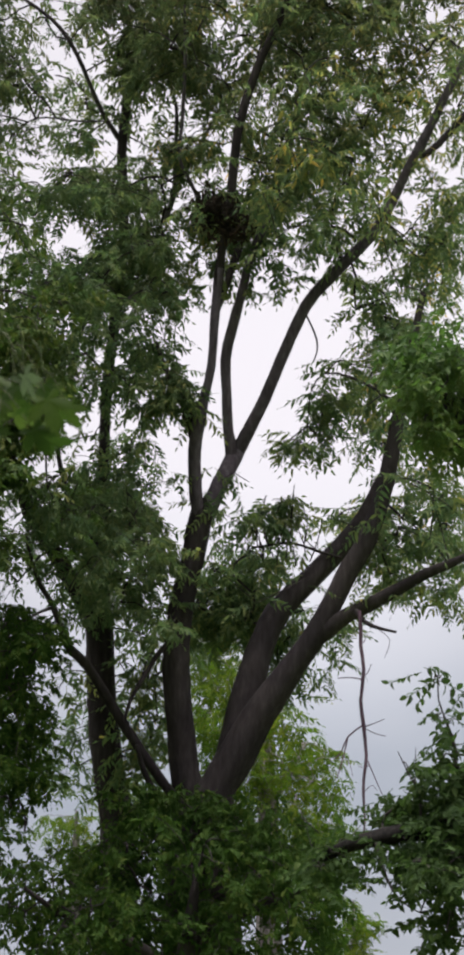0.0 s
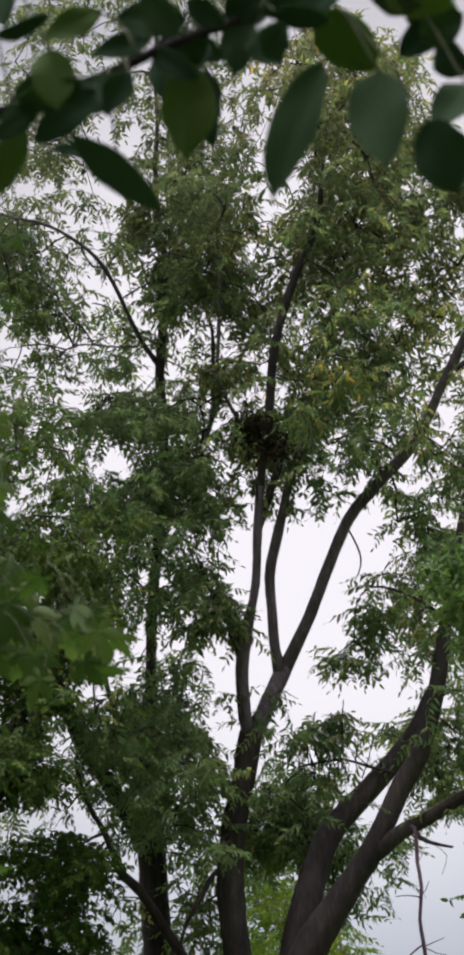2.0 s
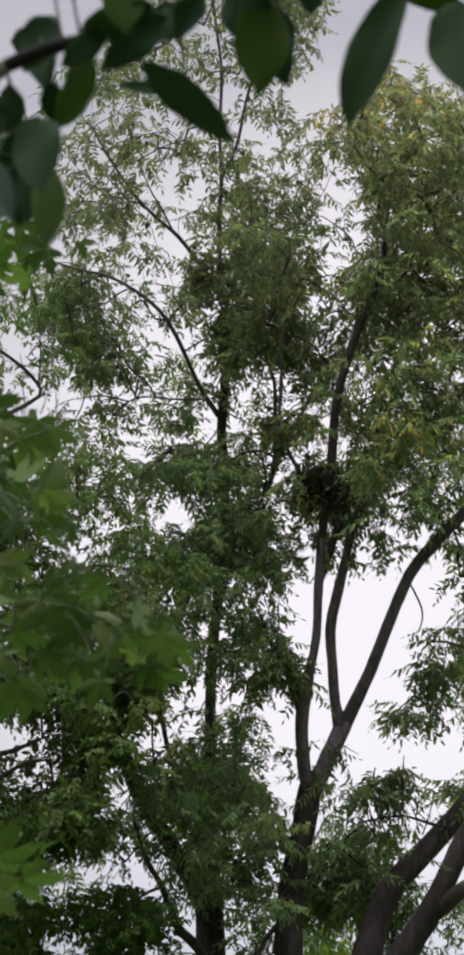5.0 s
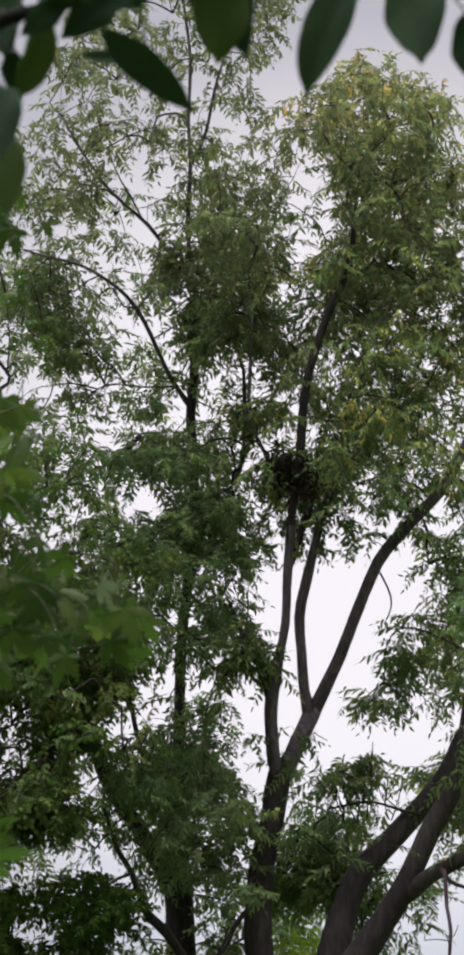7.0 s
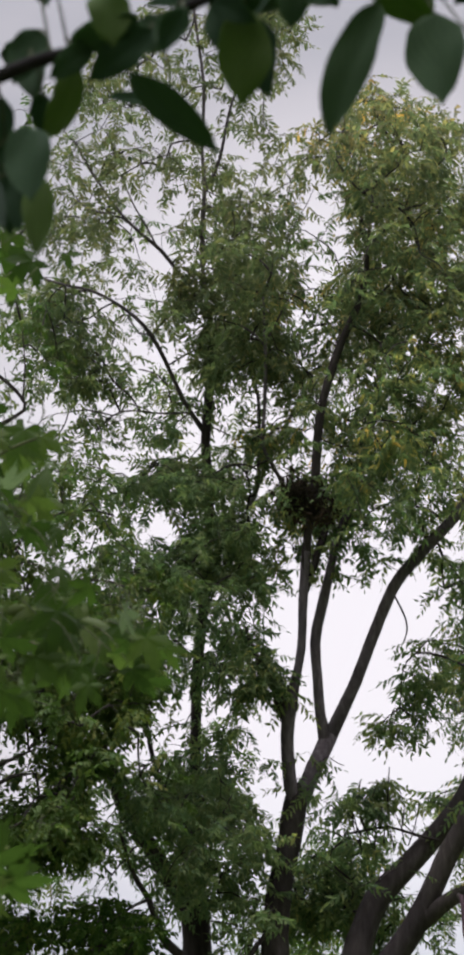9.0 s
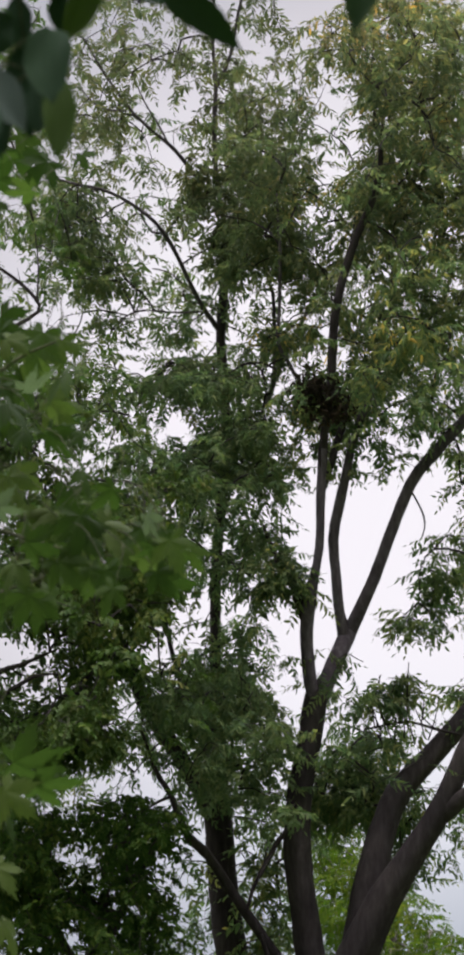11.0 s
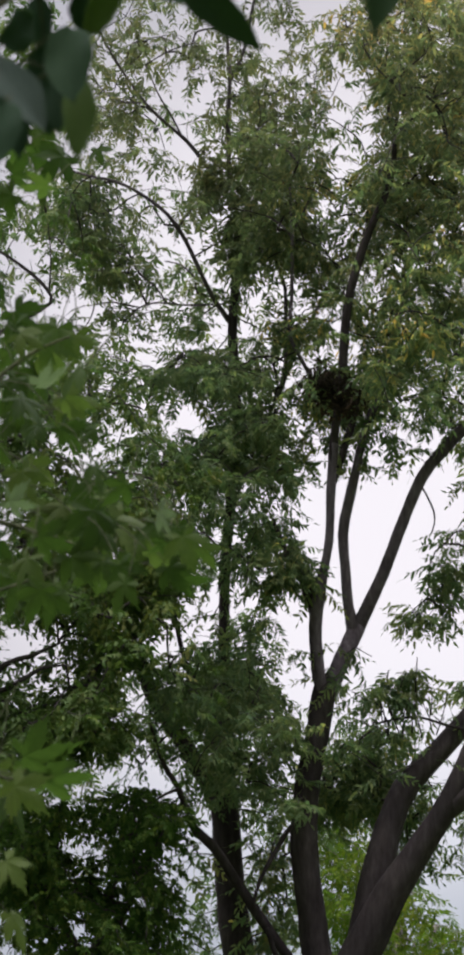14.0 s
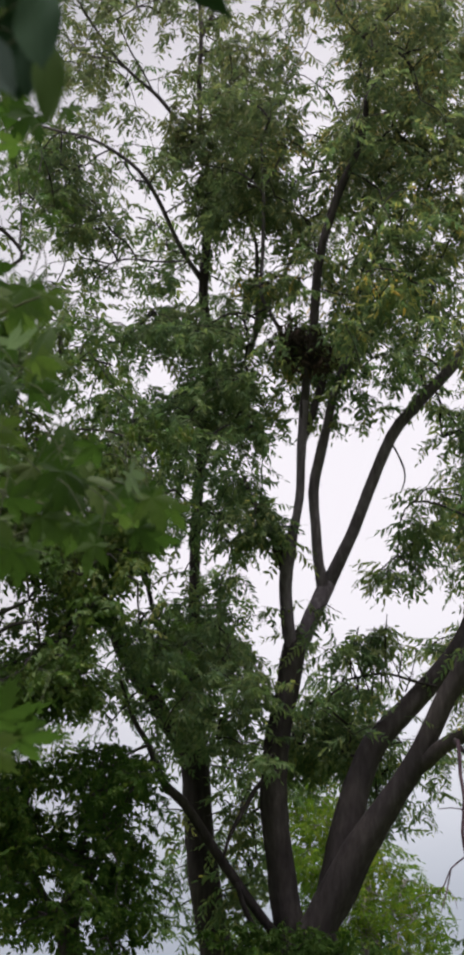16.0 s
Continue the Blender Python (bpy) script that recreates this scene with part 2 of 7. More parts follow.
BARK_DEAD = bark_material("dead_wood", (0.034, 0.021, 0.027), (0.060, 0.038, 0.048), (0.10, 0.068, 0.080), 40.0, 0.3)
BARK_STEM = bark_material("dark_stem", (0.006, 0.005, 0.005), (0.011, 0.010, 0.009), (0.024, 0.021, 0.019), 60.0, 0.3)
BARK_TWIG = bark_material("young_twig", (0.022, 0.026, 0.014), (0.04, 0.044, 0.024), (0.07, 0.07, 0.042), 60.0, 0.2)


# ---- geometry helpers ----
def mesh_from(name, verts, faces, mat, smooth=True, uv=None):
    """One mesh from arrays; faces all have the same number of corners."""
    verts, faces = np.asarray(verts, np.float32), np.asarray(faces, np.int32)
    me = bpy.data.meshes.new(name)
    k = faces.shape[1]
    me.vertices.add(len(verts))
    me.vertices.foreach_set("co", verts.ravel())
    me.loops.add(faces.size)
    me.loops.foreach_set("vertex_index", faces.ravel())
    me.polygons.add(len(faces))
    me.polygons.foreach_set("loop_start", np.arange(0, faces.size, k, dtype=np.int32))
    me.polygons.foreach_set("loop_total", np.full(len(faces), k, np.int32))
    me.polygons.foreach_set("use_smooth", np.full(len(faces), smooth))
    if uv is not None:
        layer = me.uv_layers.new(name="UVMap")
        layer.data.foreach_set("uv", np.asarray(uv, np.float32)[faces.ravel()].ravel())
    me.update(calc_edges=True)
    me.validate()
    me.materials.append(mat)
    return me


def thing(name, base, label, category, group=""):
    """An Empty at the thing's base, which carries its parts."""
    ob = new(name)
    ob.empty_display_size = 0.3
    ob.location = base
    return tagged(ob, label, category, group)


def part(name, me, parent, label="", kind="", m=None):
    """One mesh object under a thing, its mesh given in world metres (or at the pose m)."""
    ob = new(name, me)
    ob.parent = parent
    top = parent
    shift = Vector(parent.location)
    while top.parent is not None:
        top = top.parent
        shift = Vector(top.location) if parent.type != "EMPTY" else shift
    ob.matrix_parent_inverse = Matrix.Translation(-shift) if parent.type == "EMPTY" else Matrix.Identity(4)
    if m is not None:
        ob.matrix_basis = m
    return tagged(ob, label, kind=kind)


def smooth_path(pts, step):
    """Catmull-Rom through rows of x, y, z, radius."""
    p = np.asarray(pts, float)
    ext = np.vstack([2 * p[0] - p[1], p, 2 * p[-1] - p[-2]])
    rows = []
    for i in range(1, len(ext) - 2):
        n = max(2, int(np.linalg.norm(ext[i + 1, :3] - ext[i, :3]) / step))
        t = np.linspace(0, 1, n, endpoint=False)[:, None]
        a, b, c, d = ext[i - 1], ext[i], ext[i + 1], ext[i + 2]
        rows.append(0.5 * (2 * b + (c - a) * t + (2 * a - 5 * b + 4 * c - d) * t ** 2 + (3 * b - a - 3 * c + d) * t ** 3))
    rows.append(p[-1:])
    return np.vstack(rows)


def tube(pts, step=0.12, sides=12, rough=0.06, seed=0, wobble=0.0):
    """Tapered, slightly knobbly round limb along rows of x, y, z, radius; closed at both ends."""
    q = smooth_path(pts, step)
    rng = np.random.default_rng(seed)
    c, r = q[:, :3].copy(), np.maximum(q[:, 3], 0.0008)
    if wobble > 0 and len(c) > 3:
        jig = rng.normal(0, wobble, c.shape)
        jig = (jig + np.roll(jig, 1, 0) + np.roll(jig, -1, 0)) / 3
        jig[0] = jig[-1] = 0
        c += jig
    tan = np.gradient(c, axis=0)
    tan /= np.linalg.norm(tan, axis=1)[:, None] + 1e-9
    side = np.cross(tan, np.array([0.13, 1.0, 0.07]))
    side /= np.linalg.norm(side, axis=1)[:, None] + 1e-9
    up = np.cross(side, tan)
    ang = np.linspace(0, 2 * math.pi, sides, endpoint=False)
    lobes = 1 + rough * (np.sin(3 * ang + rng.uniform(0, 6)) + 0.7 * np.sin(5 * ang + rng.uniform(0, 6)))[None, :]
    along = 1 + rough * rng.normal(0, 0.6, (len(c), sides))
    rad = r[:, None] * lobes * along
    v = c[:, None, :] + rad[..., None] * (np.cos(ang)[None, :, None] * side[:, None, :] + np.sin(ang)[None, :, None] * up[:, None, :])
    n = len(c)
    idx = np.arange(n * sides).reshape(n, sides)
    nxt = np.roll(idx, -1, 1)
    f = np.stack([idx[:-1], nxt[:-1], nxt[1:], idx[1:]], -1).reshape(-1, 4)
    v = v.reshape(-1, 3)
    end = [[idx[0, 0], idx[0, 3 * sides // 4], idx[0, sides // 2], idx[0, sides // 4]], [idx[-1, 0], idx[-1, sides // 4], idx[-1, sides // 2], idx[-1, 3 * sides // 4]]]
    return v, np.vstack([f, np.array(end)])


def leaflet(length, width, droop, fold):
    """A pointed leaflet of six faces along +x, folded on its midrib."""
    s = [(0, 0, 0), (0.26, 0.42, fold), (0.62, 0.38, fold * 0.8), (0.26, -0.42, fold), (0.62, -0.38, fold * 0.8), (0.45, 0, 0), (1, 0, 0)]
    v = np.array([(x * length, y * width, z * width - droop * (x * length) ** 2 / length) for x, y, z in s])
    f = np.array([(0, 5, 1), (1, 5, 2), (2, 5, 6), (6, 5, 4), (4, 5, 3), (3, 5, 0)])
    return v, f


def compound_leaf(rng, pairs=7, length=0.36, blade=0.098, wide=0.41):
    """A pinnate leaf along +x with z up: an arched stalk and its leaflets. Returns vertices and triangles."""
    vs, fs, n = [], [], 0
    arch = rng.uniform(0.25, 0.6)

    def spine(s):
        return np.array([length * s, 0.02 * math.sin(3 * s + arch), -arch * length * s * s])

    # stalk: a thin three-sided tube
    rings = [spine(s) for s in np.linspace(0, 1, 5)]
    for i, c in enumerate(rings):
        r = 0.0032 * (1 - 0.6 * i / 4)
        for a in (0.5, 2.6, 4.7):
            vs.append(c + (0, r * math.cos(a), r * math.sin(a)))
    for i in range(4):
        for j in range(3):
            a, b = 3 * i + j, 3 * i + (j + 1) % 3
            fs += [(a, b, b + 3), (a, b + 3, a + 3)]
    n = len(vs)
    spots = [(0.22 + 0.74 * i / pairs, s) for i in range(pairs) for s in (1, -1)] + [(1.0, 0)]
    for s, hand in spots:
        size = blade * (0.72 + 0.5 * math.sin(math.pi * min(1, s * 0.85 + 0.1))) * rng.uniform(0.8, 1.15)
        v, f = leaflet(size, size * wide * rng.uniform(0.88, 1.12), rng.uniform(0.05, 0.4), rng.uniform(0.05, 0.28))
        turn = Euler((rng.normal(0, 0.5), rng.uniform(0.0, 0.95), hand * rng.uniform(0.65, 1.3) + rng.normal(0, 0.15))).to_matrix()
        v = v @ np.array(turn).T + spine(s + rng.uniform(-0.015, 0.015))
        vs += list(v)
        fs += [tuple(x + n for x in t) for t in f]
        n += len(v)
    return np.array(vs), np.array(fs)


def simple_spray(rng, count=9, length=0.26, blade=0.075, wide=0.55):
    """A leafy twig along +x with single ovate leaves set one after another."""
    vs, fs = [], []
    for i, x in enumerate(np.linspace(0, length, 4)):
        for a in (0.5, 2.6, 4.7):
            vs.append(np.array((x, 0.003 * math.cos(a), 0.003 * math.sin(a) - 0.1 * x * x)))
    for i in range(3):
        for j in range(3):
            a, b = 3 * i + j, 3 * i + (j + 1) % 3
            fs += [(a, b, b + 3), (a, b + 3, a + 3)]
    n = len(vs)
    for i in range(count):
        s = 0.15 + 0.85 * i / (count - 1)
        size = blade * rng.uniform(0.7, 1.2)
        v, f = leaflet(size, size * wide * rng.uniform(0.85, 1.1), rng.uniform(0.1, 0.5), rng.uniform(0.05, 0.3))
        turn = Euler((rng.normal(0, 0.6), rng.uniform(-0.3, 0.8), (1 if i % 2 else -1) * rng.uniform(0.5, 1.2))).to_matrix()
        v = v @ np.array(turn).T + (s * length, 0, -0.1 * (s * length) ** 2)
        vs += list(v)
        fs += [tuple(x + n for x in t) for t in f]
        n += len(v)
    return np.array(vs), np.array(fs)


RNG = np.random.default_rng(7)
PINNATE = [compound_leaf(RNG, int(RNG.integers(5, 8)), RNG.uniform(0.25, 0.35), RNG.uniform(0.064, 0.084), 0.34) for _ in range(14)]
FINE_PINNATE = [compound_leaf(RNG, int(RNG.integers(5, 8)), RNG.uniform(0.22, 0.32), RNG.uniform(0.060, 0.076), 0.36) for _ in range(12)]
SMALL_PINNATE = [compound_leaf(RNG, int(RNG.integers(4, 6)), RNG.uniform(0.19, 0.27), RNG.uniform(0.050, 0.064), 0.56) for _ in range(10)]
OVATE = [simple_spray(RNG, int(RNG.integers(9, 14)), RNG.uniform(0.2, 0.28), RNG.uniform(0.05, 0.066), 0.6) for _ in range(8)]


class Tree:
    """A tree: an Empty with a trunk, limbs, twigs and leaf clusters."""

    def __init__(self, name, base, label, bark, leaf_mat, kinds, seed, fullness=1.0):
        self.root = thing(name, base, label, "tree")
        self.bark, self.leaf_mat, self.kinds = bark, leaf_mat, kinds
        self.rng = np.random.default_rng(seed)
        self.nodes, self.seed, self.fullness = [], seed, fullness
        self.shoots, self.gaps, self.nuts = [], [], []

    def gap(self, centre, wide, high, deep=5.0):
        """An opening in the crown that stays free of shoots."""
        c = np.array(centre)
        out = c - (0, 0, 1.6)
        out /= np.linalg.norm(out)
        up = np.array((0, 0, 1.0)) - out * out[2]
        up /= np.linalg.norm(up)
        margin = 0.06 if deep > 4 else 0.0
        self.gaps.append((c, np.array([np.cross(out, up) / (wide + margin), out / deep, up / (high + margin)])))

    def limb(self, name, pts, label="", bark=None, sides=12, wobble=0.0, bears=True):
        self.seed += 1
        v, f = tube(pts, 0.10, sides, 0.05, self.seed, wobble)
        part(name, mesh_from(name, v, f, bark or self.bark), self.root, label)
        if bears:
            self.nodes += [(*p[:3], p[3]) for p in smooth_path(pts, 0.15)]

    def mass(self, centre, radii, count, singles=False, leaves=(2, 6), tight=0.0):
        """Leafy shoots in a loose, uneven cluster."""
        c, r = np.array(centre), np.array(radii)
        out = c - (0, 0, 1.6)                       # the cluster's boughs rise outwards
        out /= np.linalg.norm(out)
        up = np.array((0, 0, 1.0)) - out * out[2]
        up /= np.linalg.norm(up)
        side = np.cross(out, up)
        for _ in range(count if singles else max(1, round(count * self.fullness))):
            best, room = None, -1.0
            for _ in range(5):
                u = self.rng.uniform(-1, 1, 3)
                while np.linalg.norm(u) > 1:
                    u = self.rng.uniform(-1, 1, 3)
                q = u * r * 1.12
                p = c + side * q[0] + out * q[1] + up * q[2]
                if noise.noise(Vector(p) * 1.9) < -0.13 - tight:
                    continue
                if not singles and any(((axes @ (p - g)) ** 2).sum() < 1 for g, axes in self.gaps):
                    continue
                free = min([abs(p[0] - s[0][0]) + abs(p[2] - s[0][2]) for s in self.shoots[-160:]], default=1.0)
                if free > room:
                    best, room = p, free
            if best is not None:
                self.shoots.append((best, c, singles, int(self.rng.integers(*leaves))))

    def nut(self, place, size):
        self.nuts.append((np.array(place), size))

    def hang_nut(self, centre, size):
        """A round green husk on a short stalk under a shoot."""
        bm = bmesh.new()
        bmesh.ops.create_icosphere(bm, subdivisions=2, radius=size)
        for v in bm.verts:
            v.co *= 1 + 0.06 * noise.noise(v.co * 60)
            v.co.z *= 1.15
        bmesh.ops.create_cone(bm, segments=5, radius1=0.004, radius2=0.003, depth=0.05, cap_ends=True, matrix=Matrix.Translation((0, 0, size * 1.15 + 0.02)))
        me = bpy.data.meshes.new("nut")
        bm.to_mesh(me)
        bm.free()
        me.materials.append(LEAF_SINGLE)
        part("nut", me, self.root, "round green walnut husk", m=Matrix.Translation(centre))

    def grow(self):
        """Leaves on every shoot, and twigs from shoot to shoot back to the limbs."""
        rng = self.rng
        vs, fs, n, chunk = [], [], 0, 0
        pts = np.array([s[0] for s in self.shoots])
        limb = np.array([p[:3] for p in self.nodes])
        # twigs: each shoot joins the nearest wood already grown
        d = np.sqrt(((pts[:, None, :] - limb[None, :, :]) ** 2).sum(-1))
        near, dist = d.argmin(1), d.min(1)
        order = np.argsort(dist)
        links = {}
        done = []
        for i in order:
            best, where = dist[i], ("limb", near[i])
            if done:
                dd = np.linalg.norm(pts[done] - pts[i], axis=1) + 0.25 * dist[done]
                j = dd.argmin()
                if dd[j] < best:
                    best, where = dd[j], ("shoot", done[j])
            links[i] = where
            done.append(i)
        load = np.ones(len(pts))
        for i in order[::-1]:
            if links[i][0] == "shoot":
                load[links[i][1]] += load[i]
        tv, tf, tn = [], [], 0
        for i in order:
            kind, j = links[i]
            a = limb[j] if kind == "limb" else pts[j]
            b = pts[i]
            r0 = 0.0025 * math.sqrt(load[i] + 0.5)
            r1 = 0.0025 * math.sqrt(max(load[i] - 0.6, 0.4))
            mid = (a + b) / 2 + rng.normal(0, 0.04, 3) * np.linalg.norm(b - a) + (0, 0, 0.08 * np.linalg.norm(b - a))
            v, f = tube([(*a, min(r0 * 1.15, 0.011)), (*mid, min(r0, 0.011)), (*b, min(r1, 0.011))], 0.12, 5, 0.05, int(i))
            tv.append(v)
            tf.append(f + tn)
            tn += len(v)
        part("fine_branching", mesh_from("fine_branching", np.vstack(tv), np.vstack(tf), self.bark), self.root, "thin branching twigs", "stuff")
        for place, size in self.nuts:
            twig = pts[((pts - place) ** 2).sum(1).argmin()]
            self.hang_nut(Vector(twig) - Vector((0, 0, size * 1.15 + 0.042)), size)
        shared = [mesh_from("compound_leaf", v, f, LEAF_SINGLE) for v, f in self.kinds[:4]]
        for i, (p, c, singles, count) in enumerate(self.shoots):
            kind, j = links[i]
            a = limb[j] if kind == "limb" else pts[j]
            out = p - a
            out /= np.linalg.norm(out) + 1e-6
            yaw0 = rng.uniform(0, 6.28)
            for k in range(count):
                yaw = yaw0 + k * 2.4 + rng.normal(0, 0.3)
                pitch = rng.uniform(-0.35, 0.9)
                roll = rng.normal(0, 0.45)
                size = rng.uniform(0.75, 1.15)
                at = p + out * rng.uniform(-0.18, 0.1) + rng.normal(0, 0.03, 3)
                turn = Euler((roll, pitch, yaw)).to_matrix()
                if singles:
                    m = Matrix.Translation(at) @ turn.to_4x4() @ Matrix.Diagonal((size, size, size, 1))
                    part("compound_leaf", shared[(i + k) % len(shared)], self.root, m=m)
                    continue
                v, f = self.kinds[int(rng.integers(len(self.kinds)))]
                vs.append(v @ (np.array(turn).T * size) + at)
                fs.append(f + n)
                n += len(v)
            if n > 90000 or (i == len(self.shoots) - 1 and n):
                part("foliage", mesh_from("foliage", np.vstack(vs), np.vstack(fs), self.leaf_mat, False), self.root, "", "stuff")
                vs, fs, n = [], [], 0


# ---- ground ----
def build_ground():
    side, n = 600.0, 60
    g = np.linspace(-1, 1, n)
    g = np.sign(g) * np.abs(g) ** 2.2 * side
    x, y = np.meshgrid(g, g)
    z = np.array([0.10 * noise.noise(Vector((a * 0.2, b * 0.2, 0))) for a, b in zip(x.ravel(), y.ravel())])
    v = np.stack([x.ravel(), y.ravel(), z], 1)
    i = np.arange(n * n).reshape(n, n)
    f = np.stack([i[:-1, :-1], i[:-1, 1:], i[1:, 1:], i[1:, :-1]], -1).reshape(-1, 4)
    tagged(new("ground", mesh_from("ground", v, f, ground_material())), "rough green meadow grass under the trees", "ground", kind="structure")


build_ground()


# ---- near leaves ----
def broad_leaf_mesh(length, width, curl, fold, twist, seed):
    """An ovate pointed leaf along +x, folded on its midrib and curling at the tip."""
    rng = np.random.default_rng(seed)
    nu, nv = 16, 8
    vs, uv = [], []
    wave, lop = rng.uniform(0, 6), rng.uniform(-0.1, 0.1)
    for i in range(nu + 1):
        s = i / nu
        half = width / 2 * (math.sin(math.pi * s ** 0.95) ** 0.74) * (1 - 0.12 * s) * 1.06
        if s > 0.88:
            half = max(half * 0.7, width * 0.012)
        for j in range(nv + 1):
            w = 2 * j / nv - 1
            x = length * s
            y = half * w * (1 + (lop if w > 0 else -lop)) * (1 + 0.03 * math.sin(17 * s + wave + 3 * w))
            z = fold * abs(w) * half - curl * length * s * s + 0.065 * width * math.sin(9 * s + wave + 2 * w) * abs(w)
            a = twist * s
            vs.append((x, y * math.cos(a) - z * math.sin(a), y * math.sin(a) + z * math.cos(a)))
            uv.append((abs(w) * 0.5, s))
    idx = np.arange((nu + 1) * (nv + 1)).reshape(nu + 1, nv + 1)
    f = np.stack([idx[:-1, :-1], idx[1:, :-1], idx[1:, 1:], idx[:-1, 1:]], -1).reshape(-1, 4)
    v = np.array(vs)
    k = len(v)
    under = v.copy()
    under[:, 2] -= 0.0005
    return np.vstack([v, under]), np.vstack([f, f[:, ::-1] + k]), uv + uv


def maple_leaf_mesh(size, seed):
    """A five-lobed toothed maple leaf in the xy plane, stalk end at the origin, pointing along +x."""
    rng = np.random.default_rng(seed)
    outline = []
    lobes = [(-2.05, 0.52), (-1.0, 0.84), (0.0, 1.0), (1.0, 0.84), (2.05, 0.52)]
    for i, (a, r) in enumerate(lobes):
        r *= rng.uniform(0.92, 1.06)
        for da, k in ((-0.40, 0.56), (-0.34, 0.74), (-0.25, 0.62), (-0.17, 0.86), (-0.09, 0.78), (0.0, 1.08), (0.09, 0.78), (0.17, 0.86), (0.25, 0.62), (0.34, 0.74), (0.40, 0.56)):
            outline.append((a + da, r * k * rng.uniform(0.96, 1.04)))
        if i < 4:
            outline.append(((a + lobes[i + 1][0]) / 2, 0.36 if i in (1, 2) else 0.30))
    centre = np.array((0.40, 0.0, 0.0)) * size
    vs, uv, fs = [], [], []
    rings = 4
    droop = rng.uniform(0.25, 0.75)
    bend, phase = rng.uniform(-0.6, 0.6), rng.uniform(0, 6.28)
    for k in range(rings + 1):
        for a, r in outline:
            q = k / rings
            x, y = size * 0.62 * r * q * math.cos(a), size * 0.62 * r * q * math.sin(a)
            rr = r * q
            z = size * (-droop * rr * rr * 0.5 + bend * rr * math.sin(a + phase) * 0.3 + 0.03 * q * math.sin(5 * a + seed))
            vs.append((centre[0] + x, y, z))
            uv.append((0.5 + 0.5 * q * math.cos(a), 0.5 + 0.5 * q * math.sin(a)))
    m = len(outline)
    for k in range(rings):
        for j in range(m - 1):
            a = k * m + j
            fs.append((a, a + 1, a + 1 + m, a + m))
    return np.array(vs), np.array(fs), uv


def basis(along, facing):
    x = Vector(along).normalized()
    z = Vector(facing)
    z = (z - x * z.dot(x)).normalized()
    y = z.cross(x)
    return Matrix((x, y, z)).transposed().to_4x4()


def broad_leaf(branch, wood, base, tip, width, curl, tilt, seed, young=False, pale=False):
    """One leaf with its stalk, from the nearest point of the branch's wood."""
    base, tip = Vector(base), Vector(tip)
    d = tip - base
    near = min(wood, key=lambda p: (Vector(p[:3]) - base).length)
    start = Vector(near[:3])
    toward = (Vector((0, 0, 1.6)) - base).normalized()
    x = d.normalized()
    facing = Matrix.Rotation(tilt, 3, x) @ toward
    v, f, uv = broad_leaf_mesh(d.length * (1 + 0.3 * abs(curl)), width / max(0.45, math.cos(tilt)), curl, 0.22 + 0.2 * ((seed * 37) % 10) / 10, (((seed * 53) % 11) - 5) * 0.06, seed)
    # the young flag picks the brighter copy, light through the blade in its green
    leaf = part("leaf", mesh_from("leaf", v, f, LEAF_PALE if pale else LEAF_BACKLIT if young else LEAF_NEAR, True, uv), branch, "pale grey-green underside" if pale else "", m=Matrix.Translation(base) @ basis(x, facing))
    mid = (start + base) / 2 + Vector((0, 0, 0.012))
    if (start - base).length > 0.004:
        v, f = tube([(*start, 0.0016), (*mid, 0.0013), (*(base + x * 0.004), 0.0012)], 0.01, 6, 0.02, seed)
        part("leaf_stalk", mesh_from("leaf_stalk", v, f, BARK_TWIG), leaf, "thin green leaf stalk", m=(Matrix.Translation(base) @ basis(x, facing)).inverted())
    return leaf


def maple_leaf(branch, centre, size, spin, tilt, seed, turned=False):
    """One lobed leaf on its stalk; a turned one shows its pale underside."""
    toward = (Vector((0, 0, 1.6)) - Vector(centre)).normalized()
    down = Vector((math.sin(spin), 0, -math.cos(spin)))
    facing = Matrix.Rotation(tilt, 3, down) @ (toward + Vector((0, 0, 0.15)))
    b = basis(down, facing)
    v, f, uv = maple_leaf_mesh(size, seed)
    at = Vector(centre) - (b.to_3x3() @ Vector((0.4 * size, 0, 0)))
    leaf = part("maple_leaf", mesh_from("maple_leaf", v, f, LEAF_UNDER if turned else LEAF_MAPLE, True, uv), branch, "pale underside of a turned leaf" if turned else "", m=Matrix.Translation(at) @ b)
    end = at - down * size * 0.5 + Vector((-0.03, 0.02, 0.02))
    v, f = tube([(*end, 0.0016), (*((at + end) / 2 + Vector((0, 0, 0.01))), 0.0013), (*(at + down * 0.3 * size), 0.0011)], 0.02, 5, 0.02, seed)
    part("leaf_stalk", mesh_from("leaf_stalk", v, f, BARK_TWIG), leaf, "thin reddish green leaf stalk", m=(Matrix.Translation(at) @ b).inverted())
    return end



